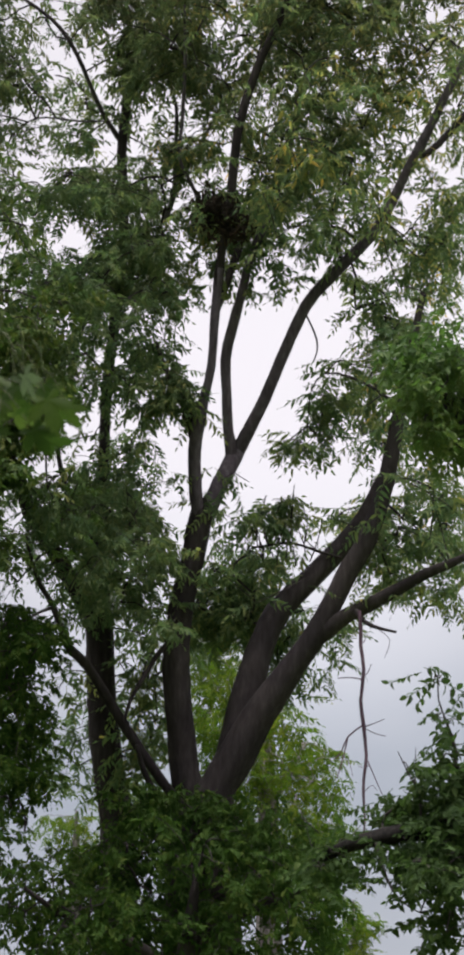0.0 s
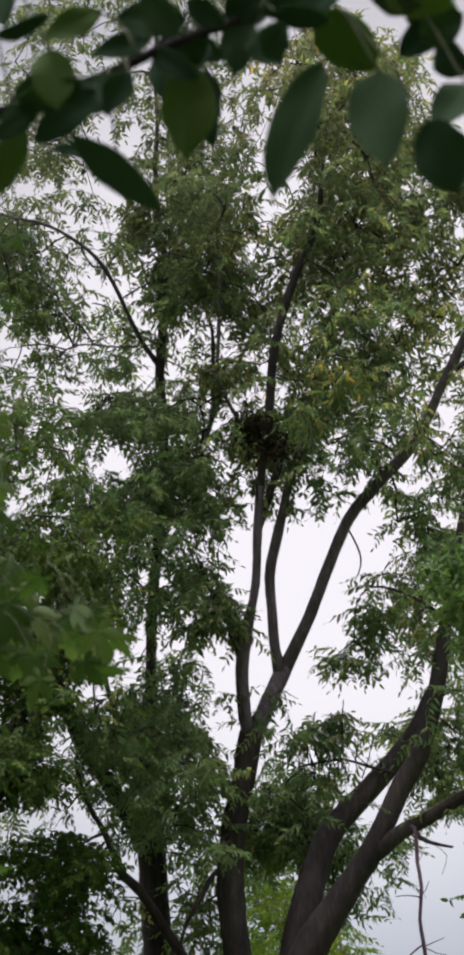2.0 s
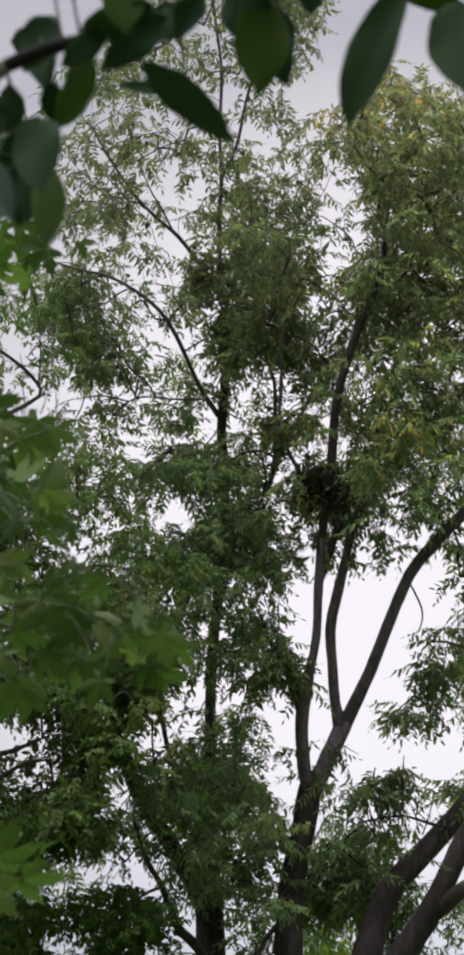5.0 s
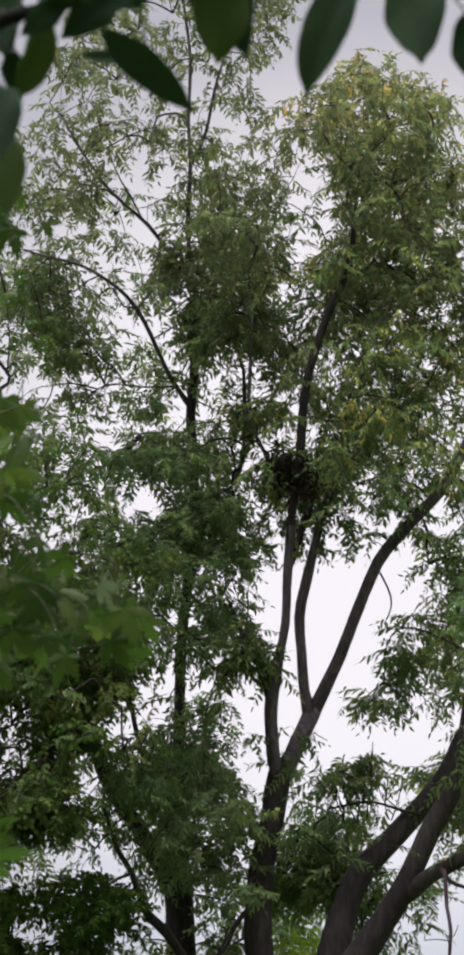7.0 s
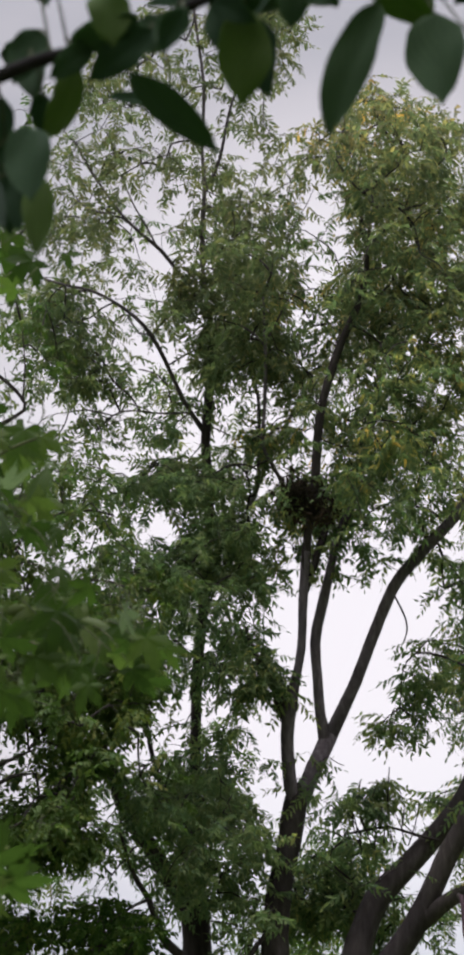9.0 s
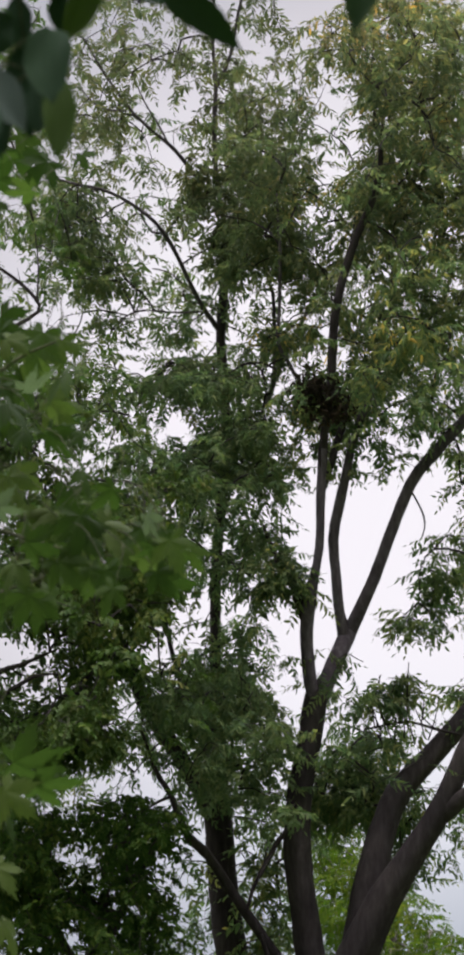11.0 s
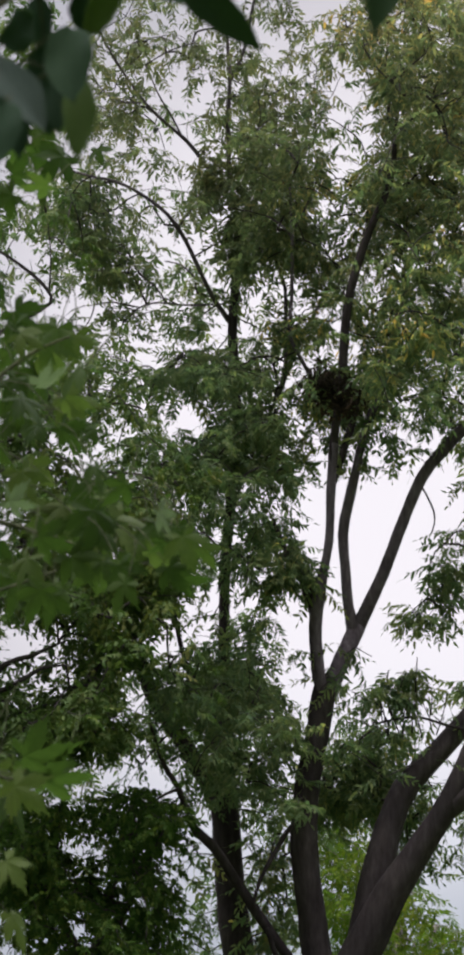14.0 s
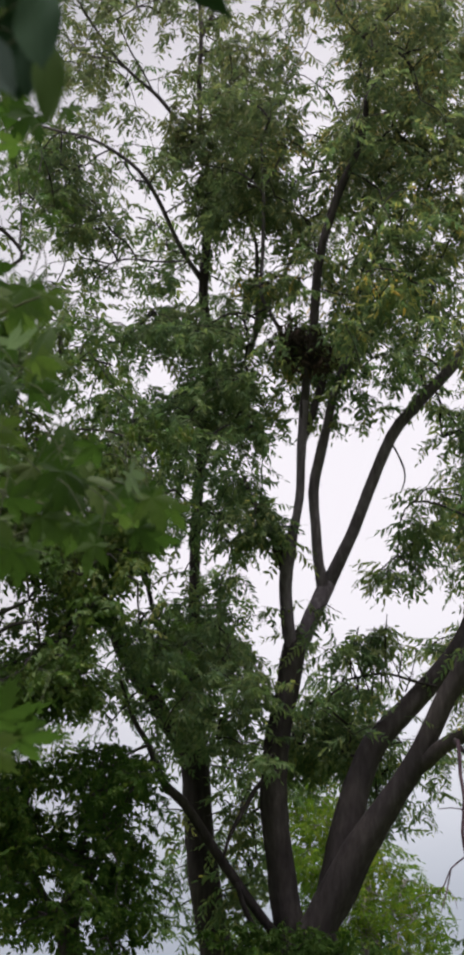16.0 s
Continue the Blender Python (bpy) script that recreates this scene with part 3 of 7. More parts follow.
# ---- large walnut in the middle ----
walnut = Tree("walnut_tree", (-0.25, 18.00, 0), "tall forked walnut tree with dark furrowed bark and feathery green leaves", BARK, LEAF_CROWN, PINNATE, 100, 0.96)
walnut.limb("trunk", [(-0.20, 18.00, -0.10, 0.420), (-0.25, 18.00, 2.97, 0.324), (-0.22, 18.00, 3.33, 0.319), (-0.21, 18.00, 3.50, 0.285), (-0.22, 18.00, 3.60, 0.215), (-0.23, 18.00, 3.68, 0.130), (-0.24, 18.00, 3.73, 0.050)], 'stout dark furrowed trunk')
walnut.limb("limb", [(-0.28, 18.00, 3.39, 0.178), (-0.37, 17.94, 3.70, 0.140), (-0.43, 17.89, 4.17, 0.124), (-0.47, 17.83, 4.70, 0.122), (-0.43, 17.77, 5.24, 0.114), (-0.33, 17.71, 5.67, 0.103), (-0.27, 17.66, 5.98, 0.108), (-0.26, 17.62, 6.10, 0.088), (-0.25, 17.60, 6.22, 0.040)])
walnut.limb("limb", [(-0.28, 17.64, 5.98, 0.050), (-0.285, 17.58, 6.12, 0.058), (-0.30, 17.52, 6.26, 0.058), (-0.31, 17.45, 6.61, 0.057), (-0.27, 17.37, 6.87, 0.062), (-0.22, 17.29, 7.07, 0.043), (-0.16, 17.22, 7.33, 0.038), (-0.13, 17.14, 7.76, 0.041), (-0.09, 17.06, 8.19, 0.041)], bark=BARK_LIT)
# same limb higher up, in the dark bark where leaves shade it
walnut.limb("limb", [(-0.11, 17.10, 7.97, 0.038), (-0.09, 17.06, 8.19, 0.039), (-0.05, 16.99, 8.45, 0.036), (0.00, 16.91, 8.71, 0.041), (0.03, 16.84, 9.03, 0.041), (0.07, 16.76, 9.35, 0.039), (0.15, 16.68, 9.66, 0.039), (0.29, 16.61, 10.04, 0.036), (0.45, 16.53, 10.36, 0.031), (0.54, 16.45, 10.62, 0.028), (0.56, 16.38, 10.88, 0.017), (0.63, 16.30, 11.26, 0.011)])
walnut.limb("limb", [(-0.24, 17.66, 5.98, 0.058), (-0.19, 17.69, 6.13, 0.072), (-0.12, 17.77, 6.32, 0.077), (0.02, 17.98, 6.66, 0.078), (0.09, 18.20, 6.87, 0.071)], bark=BARK_LIT)
walnut.limb("limb", [(0.03, 18.00, 6.62, 0.060), (-0.00, 17.95, 6.84, 0.052), (-0.02, 17.90, 7.00, 0.048), (-0.03, 17.85, 7.30, 0.047), (-0.04, 17.80, 7.58, 0.048), (0.02, 17.75, 7.86, 0.050), (0.11, 17.70, 8.19, 0.042), (0.18, 17.65, 8.47, 0.040), (0.27, 17.60, 8.69, 0.040), (0.38, 17.55, 8.94, 0.031), (0.49, 17.50, 9.26, 0.026), (0.58, 17.45, 9.66, 0.020), (0.64, 17.40, 10.13, 0.014)], bark=BARK_LIT)
walnut.limb("limb", [(0.04, 18.10, 6.72, 0.070), (0.16, 18.00, 6.93, 0.062), (0.32, 17.90, 7.23, 0.056), (0.51, 17.80, 7.67, 0.053), (0.70, 17.70, 8.06, 0.053), (0.87, 17.60, 8.25, 0.056), (1.09, 17.50, 8.45, 0.053), (1.28, 17.40, 8.62, 0.050), (1.48, 17.30, 8.92, 0.048), (1.59, 17.20, 9.14, 0.042), (1.73, 17.10, 9.38, 0.045), (1.87, 17.00, 9.64, 0.039), (2.00, 16.90, 9.89, 0.037), (2.15, 16.80, 10.14, 0.031), (2.33, 16.70, 10.51, 0.023), (2.41, 16.60, 10.94, 0.014)], bark=BARK_LIT)
walnut.limb("limb", [(1.72, 17.00, 9.22, 0.033), (1.88, 16.95, 9.34, 0.031), (2.11, 16.90, 9.59, 0.028), (2.38, 16.85, 9.86, 0.023), (2.60, 16.80, 10.14, 0.014)])
walnut.limb("limb", [(-0.13, 17.14, 7.76, 0.026), (-0.10, 17.30, 7.92, 0.030), (-0.08, 17.50, 8.06, 0.033), (0.00, 17.60, 8.34, 0.034), (0.08, 17.70, 8.61, 0.034), (0.16, 17.80, 8.90, 0.026), (0.27, 17.90, 9.18, 0.020)])
walnut.limb("limb", [(-0.26, 17.50, 6.90, 0.055), (-0.39, 17.38, 6.99, 0.043), (-0.48, 17.25, 7.14, 0.032), (-0.58, 17.12, 7.30, 0.022), (-0.65, 17.00, 7.48, 0.013)])
walnut.limb("limb", [(0.51, 17.40, 10.80, 0.021), (0.61, 17.33, 10.85, 0.018), (0.73, 17.27, 10.92, 0.015), (0.82, 17.20, 10.98, 0.012)])
walnut.limb("limb", [(-0.22, 17.85, 3.10, 0.200), (-0.22, 17.60, 3.37, 0.173), (-0.08, 17.55, 3.68, 0.167), (0.06, 17.50, 3.91, 0.162), (0.20, 17.45, 4.16, 0.150), (0.34, 17.40, 4.37, 0.134), (0.50, 17.35, 4.59, 0.117), (0.64, 17.30, 4.77, 0.106), (0.75, 17.25, 4.93, 0.101), (0.89, 17.20, 5.19, 0.090), (1.04, 17.15, 5.48, 0.090), (1.19, 17.10, 5.72, 0.084), (1.31, 17.05, 6.06, 0.079), (1.39, 17.00, 6.37, 0.071), (1.45, 16.95, 6.69, 0.063), (1.54, 16.90, 7.12, 0.047), (1.62, 16.85, 7.52, 0.036), (1.70, 16.80, 7.87, 0.028)], 'thick dark leaning limb')
walnut.limb("limb", [(-0.03, 17.65, 3.81, 0.120), (0.08, 17.66, 4.11, 0.147), (0.15, 17.67, 4.41, 0.144), (0.20, 17.67, 4.62, 0.131), (0.26, 17.68, 4.84, 0.117), (0.36, 17.69, 5.08, 0.112), (0.50, 17.70, 5.28, 0.104), (0.69, 17.71, 5.47, 0.098), (0.89, 17.72, 5.68, 0.090), (1.06, 17.73, 5.87, 0.082), (1.21, 17.73, 6.09, 0.065), (1.34, 17.74, 6.35, 0.055), (1.45, 17.75, 6.58, 0.041)])
walnut.limb("limb", [(0.71, 17.30, 4.85, 0.080), (0.85, 17.20, 4.95, 0.071), (1.02, 17.10, 5.06, 0.066), (1.20, 17.00, 5.13, 0.063), (1.36, 16.90, 5.20, 0.057), (1.50, 16.80, 5.26, 0.052), (1.65, 16.70, 5.33, 0.046), (1.84, 16.60, 5.39, 0.038), (1.99, 16.50, 5.44, 0.030)])
walnut.limb("limb", [(1.07, 16.90, 5.05, 0.023), (1.14, 16.83, 4.94, 0.018), (1.24, 16.77, 4.88, 0.015), (1.39, 16.70, 4.83, 0.010)])
walnut.limb("limb", [(-0.49, 17.90, 3.61, 0.047), (-0.55, 17.84, 3.67, 0.044), (-0.73, 17.77, 3.92, 0.044), (-0.96, 17.71, 4.26, 0.044), (-1.18, 17.65, 4.61, 0.041), (-1.29, 17.58, 4.75, 0.043), (-1.41, 17.52, 4.86, 0.038), (-1.46, 17.45, 4.99, 0.032), (-1.54, 17.39, 5.20, 0.027), (-1.63, 17.33, 5.34, 0.021), (-1.71, 17.26, 5.54, 0.016), (-1.77, 17.20, 5.77, 0.011)])
walnut.limb("limb", [(-1.52, 17.30, 5.16, 0.019), (-1.62, 17.23, 5.11, 0.013), (-1.75, 17.17, 5.02, 0.011), (-1.85, 17.10, 4.94, 0.008)], sides=8)
walnut.limb("limb", [(-0.48, 17.78, 5.01, 0.022), (-0.62, 17.72, 4.84, 0.022), (-0.69, 17.69, 4.72, 0.020), (-0.77, 17.62, 4.57, 0.019), (-0.86, 17.56, 4.39, 0.016), (-0.91, 17.50, 4.20, 0.012)])
walnut.limb("limb", [(-0.80, 17.60, 4.01, 0.022), (-0.76, 17.67, 3.85, 0.024), (-0.68, 17.73, 3.67, 0.026), (-0.56, 17.82, 3.50, 0.027), (-0.44, 17.90, 3.38, 0.027)], sides=8)
walnut.limb("limb", [(0.71, 17.90, 8.05, 0.009), (0.76, 17.92, 7.95, 0.009), (0.81, 17.95, 7.82, 0.009), (0.81, 17.98, 7.71, 0.007), (0.77, 18.00, 7.61, 0.006)], bears=False)
walnut.limb("dead_branch", [(1.09, 16.80, 5.03, 0.0156), (1.10, 16.80, 4.88, 0.0173), (1.10, 16.80, 4.73, 0.0156), (1.12, 16.80, 4.53, 0.0146), (1.09, 16.80, 4.27, 0.0146), (1.11, 16.80, 4.07, 0.0164), (1.13, 16.80, 3.82, 0.0130), (1.12, 16.80, 3.71, 0.0130), (1.10, 16.80, 3.52, 0.0121), (1.11, 16.80, 3.30, 0.0095), (1.09, 16.80, 3.15, 0.0070)], 'bare reddish dead branch hanging down', bark=BARK_DEAD, sides=8, wobble=0.004, bears=False)
walnut.limb("dead_twig", [(1.11, 16.80, 4.07, 0.0072), (0.98, 16.78, 3.97, 0.0072), (0.92, 16.77, 3.84, 0.0058), (0.86, 16.75, 3.78, 0.0036)], bark=BARK_DEAD, sides=6, bears=False)
walnut.limb("dead_twig", [(0.98, 16.80, 3.97, 0.0058), (0.93, 16.77, 3.77, 0.0058), (0.88, 16.75, 3.62, 0.0036)], bark=BARK_DEAD, sides=6, bears=False)
walnut.limb("dead_twig", [(1.10, 16.80, 4.45, 0.0058), (1.00, 16.77, 4.46, 0.0043), (0.90, 16.75, 4.45, 0.0036)], bark=BARK_DEAD, sides=6, bears=False)
walnut.limb("dead_twig", [(1.11, 16.80, 4.05, 0.0058), (1.20, 16.77, 4.08, 0.0036), (1.28, 16.75, 4.11, 0.0029)], bark=BARK_DEAD, sides=6, bears=False)
walnut.limb("dead_twig", [(1.14, 16.80, 3.77, 0.0058), (1.19, 16.77, 3.64, 0.0043), (1.25, 16.75, 3.49, 0.0036)], bark=BARK_DEAD, sides=6, bears=False)
walnut.limb("dead_twig", [(1.09, 16.80, 4.44, 0.0043), (1.15, 16.77, 4.50, 0.0036), (1.18, 16.75, 4.57, 0.0029)], bark=BARK_DEAD, sides=6, bears=False)
walnut.limb("dead_twig", [(1.12, 16.80, 4.04, 0.0043), (1.21, 16.77, 3.99, 0.0036), (1.29, 16.75, 3.97, 0.0029)], bark=BARK_DEAD, sides=6, bears=False)
walnut.limb("dead_twig", [(1.15, 16.80, 3.74, 0.0036), (1.12, 16.77, 3.71, 0.0029), (1.06, 16.75, 3.72, 0.0022)], bark=BARK_DEAD, sides=5, bears=False)
walnut.limb("dead_twig", [(1.09, 16.80, 4.73, 0.0036), (1.13, 16.77, 4.77, 0.0029), (1.16, 16.75, 4.83, 0.0022)], bark=BARK_DEAD, sides=5, bears=False)
walnut.limb("dead_twig", [(0.93, 16.80, 3.82, 0.0036), (0.99, 16.77, 3.74, 0.0029), (1.01, 16.75, 3.64, 0.0022)], bark=BARK_DEAD, sides=5, bears=False)
walnut.limb("dead_twig", [(1.22, 16.80, 4.89, 0.0036), (1.34, 16.77, 4.78, 0.0029), (1.29, 16.75, 4.62, 0.0022)], bark=BARK_DEAD, sides=5, bears=False)
walnut.limb("dead_twig", [(1.11, 16.80, 3.52, 0.0036), (1.17, 16.77, 3.57, 0.0029), (1.21, 16.75, 3.52, 0.0022)], bark=BARK_DEAD, sides=5, bears=False)
walnut.limb("bare_twig", [(0.40, 17.60, 5.62, 0.007), (0.34, 17.55, 5.80, 0.005), (0.27, 17.50, 5.99, 0.003)], sides=5, bears=False)
walnut.limb("bare_twig", [(0.69, 17.60, 5.64, 0.007), (0.66, 17.55, 5.75, 0.005), (0.67, 17.50, 5.86, 0.003)], sides=5, bears=False)
walnut.limb("bare_twig", [(0.29, 17.60, 5.64, 0.007), (0.30, 17.55, 5.74, 0.005), (0.25, 17.50, 5.83, 0.003)], sides=5, bears=False)
walnut.limb("bare_twig", [(0.44, 17.60, 5.71, 0.007), (0.40, 17.55, 5.87, 0.005), (0.34, 17.50, 6.02, 0.003)], sides=5, bears=False)
walnut.limb("bare_twig", [(0.68, 17.60, 5.75, 0.007), (0.63, 17.55, 5.85, 0.005), (0.59, 17.50, 5.96, 0.003)], sides=5, bears=False)
walnut.limb("bare_twig", [(0.34, 17.60, 5.77, 0.007), (0.38, 17.55, 5.96, 0.005), (0.46, 17.50, 6.16, 0.003)], sides=5, bears=False)
walnut.limb("bare_twig", [(0.25, 17.60, 5.76, 0.007), (0.24, 17.55, 5.93, 0.005), (0.29, 17.50, 6.10, 0.003)], sides=5, bears=False)
walnut.limb("bare_twig", [(0.67, 17.60, 5.81, 0.007), (0.69, 17.55, 5.96, 0.005), (0.65, 17.50, 6.11, 0.003)], sides=5, bears=False)
walnut.limb("bare_twig", [(0.42, 17.60, 5.63, 0.007), (0.44, 17.55, 5.82, 0.005), (0.52, 17.50, 6.00, 0.003)], sides=5, bears=False)
walnut.limb("bare_twig", [(0.59, 17.60, 5.59, 0.007), (0.56, 17.55, 5.76, 0.005), (0.53, 17.50, 5.93, 0.003)], sides=5, bears=False)
walnut.limb("bare_twig", [(0.81, 17.60, 5.70, 0.007), (0.70, 17.55, 5.79, 0.005), (0.63, 17.50, 5.86, 0.003)], sides=5, bears=False)
walnut.limb("bare_twig", [(0.42, 17.60, 5.59, 0.007), (0.43, 17.55, 5.77, 0.005), (0.44, 17.50, 5.94, 0.003)], sides=5, bears=False)
walnut.limb("bare_twig", [(0.71, 17.60, 5.63, 0.007), (0.78, 17.55, 5.81, 0.005), (0.82, 17.50, 6.00, 0.003)], sides=5, bears=False)
walnut.limb("bare_twig", [(0.30, 17.60, 5.73, 0.007), (0.24, 17.55, 5.87, 0.005), (0.12, 17.50, 6.01, 0.003)], sides=5, bears=False)
walnut.limb("bare_twig", [(0.27, 17.60, 5.76, 0.007), (0.26, 17.55, 5.87, 0.005), (0.20, 17.50, 5.97, 0.003)], sides=5, bears=False)
walnut.limb("bare_twig", [(0.50, 17.60, 5.66, 0.007), (0.51, 17.55, 5.81, 0.005), (0.47, 17.50, 5.96, 0.003)], sides=5, bears=False)
walnut.limb("limb", [(0.99, 17.60, 5.67, 0.013), (0.77, 17.60, 5.73, 0.013), (0.56, 17.60, 5.80, 0.011), (0.34, 17.60, 5.78, 0.011), (0.18, 17.60, 5.75, 0.008)], sides=6)
walnut.limb("limb", [(0.34, 17.60, 5.78, 0.008), (0.29, 17.60, 5.98, 0.007), (0.32, 17.60, 6.23, 0.005)], sides=6)
walnut.limb("limb", [(0.56, 17.60, 5.80, 0.008), (0.55, 17.60, 6.03, 0.007), (0.58, 17.60, 6.34, 0.004)], sides=6)
walnut.limb("limb", [(0.04, 17.60, 6.45, 0.005), (0.11, 17.60, 6.40, 0.004), (0.18, 17.60, 6.36, 0.003)], sides=6)
walnut.gap((0.35, 18.00, 7.33), 0.76, 0.84)
walnut.gap((-0.43, 18.00, 6.56), 0.31, 0.39)
walnut.gap((-1.34, 18.00, 10.61), 0.30, 0.45)
walnut.gap((-1.67, 18.00, 12.20), 0.24, 0.38)
walnut.gap((-1.73, 18.00, 11.24), 0.17, 0.37)
walnut.gap((0.21, 18.00, 12.14), 0.27, 0.59)
walnut.gap((0.09, 18.00, 11.29), 0.17, 0.37)
walnut.gap((-1.53, 18.00, 8.91), 0.32, 0.20)
walnut.gap((-1.85, 18.00, 9.65), 0.21, 0.15)
walnut.gap((1.31, 18.00, 4.46), 0.41, 0.76)
walnut.gap((-2.81, 18.00, 6.62), 0.27, 0.37)
walnut.gap((-1.67, 18.00, 6.64), 0.15, 0.24)
walnut.gap((-2.10, 18.00, 5.60), 0.45, 0.11)
walnut.gap((-2.43, 18.00, 4.85), 0.14, 0.18)
walnut.gap((-1.44, 18.00, 4.69), 0.20, 0.26)
walnut.gap((-3.10, 18.00, 10.76), 0.24, 0.27)
walnut.gap((2.08, 18.00, 9.60), 0.13, 0.15)
walnut.gap((0.26, 18.00, 14.02), 0.39, 0.39)
walnut.gap((-0.45, 18.00, 10.18), 0.18, 0.24)
walnut.gap((-1.21, 18.00, 7.02), 0.16, 0.31)
walnut.gap((-1.97, 18.00, 6.20), 0.17, 0.17)
walnut.gap((-0.07, 15.70, 8.19), 0.26, 0.22, 1.0)
walnut.gap((-1.51, 17.60, 12.00), 0.30, 0.55, 2.2)
walnut.gap((-1.42, 17.60, 11.26), 0.18, 0.28, 2.0)
walnut.mass((2.24, 17.80, 11.51), (0.34, 1.20, 0.55), 28)
walnut.mass((1.99, 17.80, 11.69), (0.25, 1.20, 0.31), 11)
walnut.gap((0.11, 16.10, 8.72), 0.22, 0.22, 1.6)
walnut.gap((0.24, 16.10, 9.18), 0.22, 0.22, 1.6)
walnut.gap((0.39, 16.10, 9.62), 0.23, 0.23, 1.6)
walnut.gap((0.54, 16.10, 10.03), 0.23, 0.23, 1.6)
walnut.gap((0.67, 16.10, 10.45), 0.23, 0.23, 1.6)
walnut.gap((1.40, 15.80, 8.39), 0.17, 0.17, 1.4)
walnut.gap((1.53, 15.80, 8.66), 0.18, 0.18, 1.4)
walnut.gap((1.66, 15.80, 8.93), 0.18, 0.18, 1.4)
walnut.gap((1.81, 15.80, 9.21), 0.18, 0.18, 1.4)
walnut.gap((1.93, 15.80, 9.47), 0.18, 0.18, 1.4)
walnut.limb("limb", [(1.47, 16.90, 6.85, 0.016), (1.29, 17.02, 7.04, 0.013), (1.06, 17.14, 7.20, 0.011), (0.85, 17.26, 7.27, 0.008), (0.73, 17.38, 7.15, 0.005), (0.70, 17.50, 6.85, 0.004)])
walnut.mass((0.02, 18.10, 9.11), (0.34, 0.50, 0.17), 40, tight=0.3)
walnut.mass((0.92, 17.50, 10.71), (0.27, 0.70, 0.30), 28, tight=0.3)
walnut.mass((1.08, 17.50, 9.87), (0.23, 0.70, 0.23), 19, tight=0.3)
walnut.mass((0.51, 17.50, 9.33), (0.29, 0.70, 0.20), 24, tight=0.3)
walnut.mass((0.75, 17.60, 10.84), (1.01, 1.90, 1.90), 184)
walnut.mass((0.80, 17.60, 12.05), (0.86, 1.90, 0.98), 70)
walnut.mass((1.71, 17.60, 6.76), (0.60, 1.90, 1.40), 119)
walnut.mass((0.28, 17.60, 5.59), (0.70, 1.90, 0.32), 9)
walnut.mass((2.10, 17.60, 9.92), (0.35, 1.90, 0.88), 54)
walnut.mass((0.52, 17.60, 9.56), (0.69, 1.90, 0.38), 32)
walnut.mass((2.09, 17.60, 8.63), (0.28, 1.90, 0.51), 17)
walnut.mass((0.50, 17.40, 13.26), (0.28, 2.40, 0.19), 9)
walnut.mass((1.33, 17.40, 12.89), (0.31, 2.40, 0.25), 19)
walnut.mass((0.93, 17.40, 13.07), (0.31, 2.40, 0.20), 12)
walnut.mass((0.79, 17.40, 12.75), (0.59, 2.40, 0.31), 24)
walnut.mass((0.29, 17.40, 12.44), (0.37, 2.40, 0.37), 14)
walnut.mass((1.24, 17.40, 12.62), (0.43, 2.40, 0.34), 16)
walnut.mass((0.46, 17.40, 11.80), (0.45, 2.40, 0.45), 24)
walnut.mass((1.05, 17.40, 11.79), (0.54, 2.40, 0.48), 22)
walnut.mass((0.38, 17.40, 11.06), (0.44, 2.40, 0.44), 22)
walnut.mass((1.08, 17.40, 10.97), (0.50, 2.40, 0.47), 22)
walnut.mass((1.71, 17.40, 11.77), (0.30, 2.40, 0.67), 9)
walnut.mass((0.58, 17.40, 10.94), (0.35, 2.20, 0.59), 24)
walnut.mass((1.05, 17.40, 11.58), (0.42, 2.20, 0.60), 19)
walnut.mass((1.01, 17.40, 10.27), (0.47, 2.20, 0.58), 24)
walnut.mass((0.37, 17.40, 9.98), (0.40, 2.20, 0.46), 24)
walnut.mass((0.04, 17.40, 8.97), (0.45, 2.20, 0.20), 32)
walnut.mass((0.79, 17.40, 9.30), (0.48, 2.20, 0.40), 24)
walnut.mass((1.22, 17.40, 8.95), (0.28, 2.20, 0.28), 9)
walnut.mass((0.60, 17.40, 8.76), (0.31, 2.20, 0.18), 9)
walnut.mass((1.44, 17.40, 9.74), (0.29, 2.20, 0.69), 13)
walnut.mass((0.25, 18.00, 8.46), (0.40, 0.80, 0.14), 8, True)
walnut.mass((1.09, 18.00, 8.55), (0.35, 0.80, 0.17), 8, True)
walnut.mass((0.87, 17.50, 7.16), (0.12, 0.40, 0.21), 11, True, (4, 7))
walnut.mass((0.67, 17.50, 6.71), (0.19, 0.40, 0.08), 8, True, (4, 7))
walnut.mass((0.95, 17.50, 7.39), (0.14, 0.40, 0.08), 4, True, (4, 7))
walnut.mass((0.12, 17.50, 6.01), (0.24, 0.40, 0.10), 4, True, (4, 7))
walnut.mass((0.47, 17.50, 6.12), (0.16, 0.40, 0.12), 3, True, (4, 7))
walnut.mass((1.32, 18.20, 7.35), (0.31, 1.00, 0.34), 15)
walnut.mass((1.51, 18.20, 7.89), (0.26, 1.00, 0.40), 13)
walnut.mass((1.76, 18.20, 6.35), (0.34, 1.00, 0.31), 22)
walnut.mass((1.36, 18.20, 6.12), (0.34, 1.00, 0.28), 17)
walnut.mass((2.03, 18.20, 6.01), (0.28, 1.00, 0.39), 19)
walnut.mass((1.81, 18.20, 8.62), (0.35, 1.00, 0.29), 15)
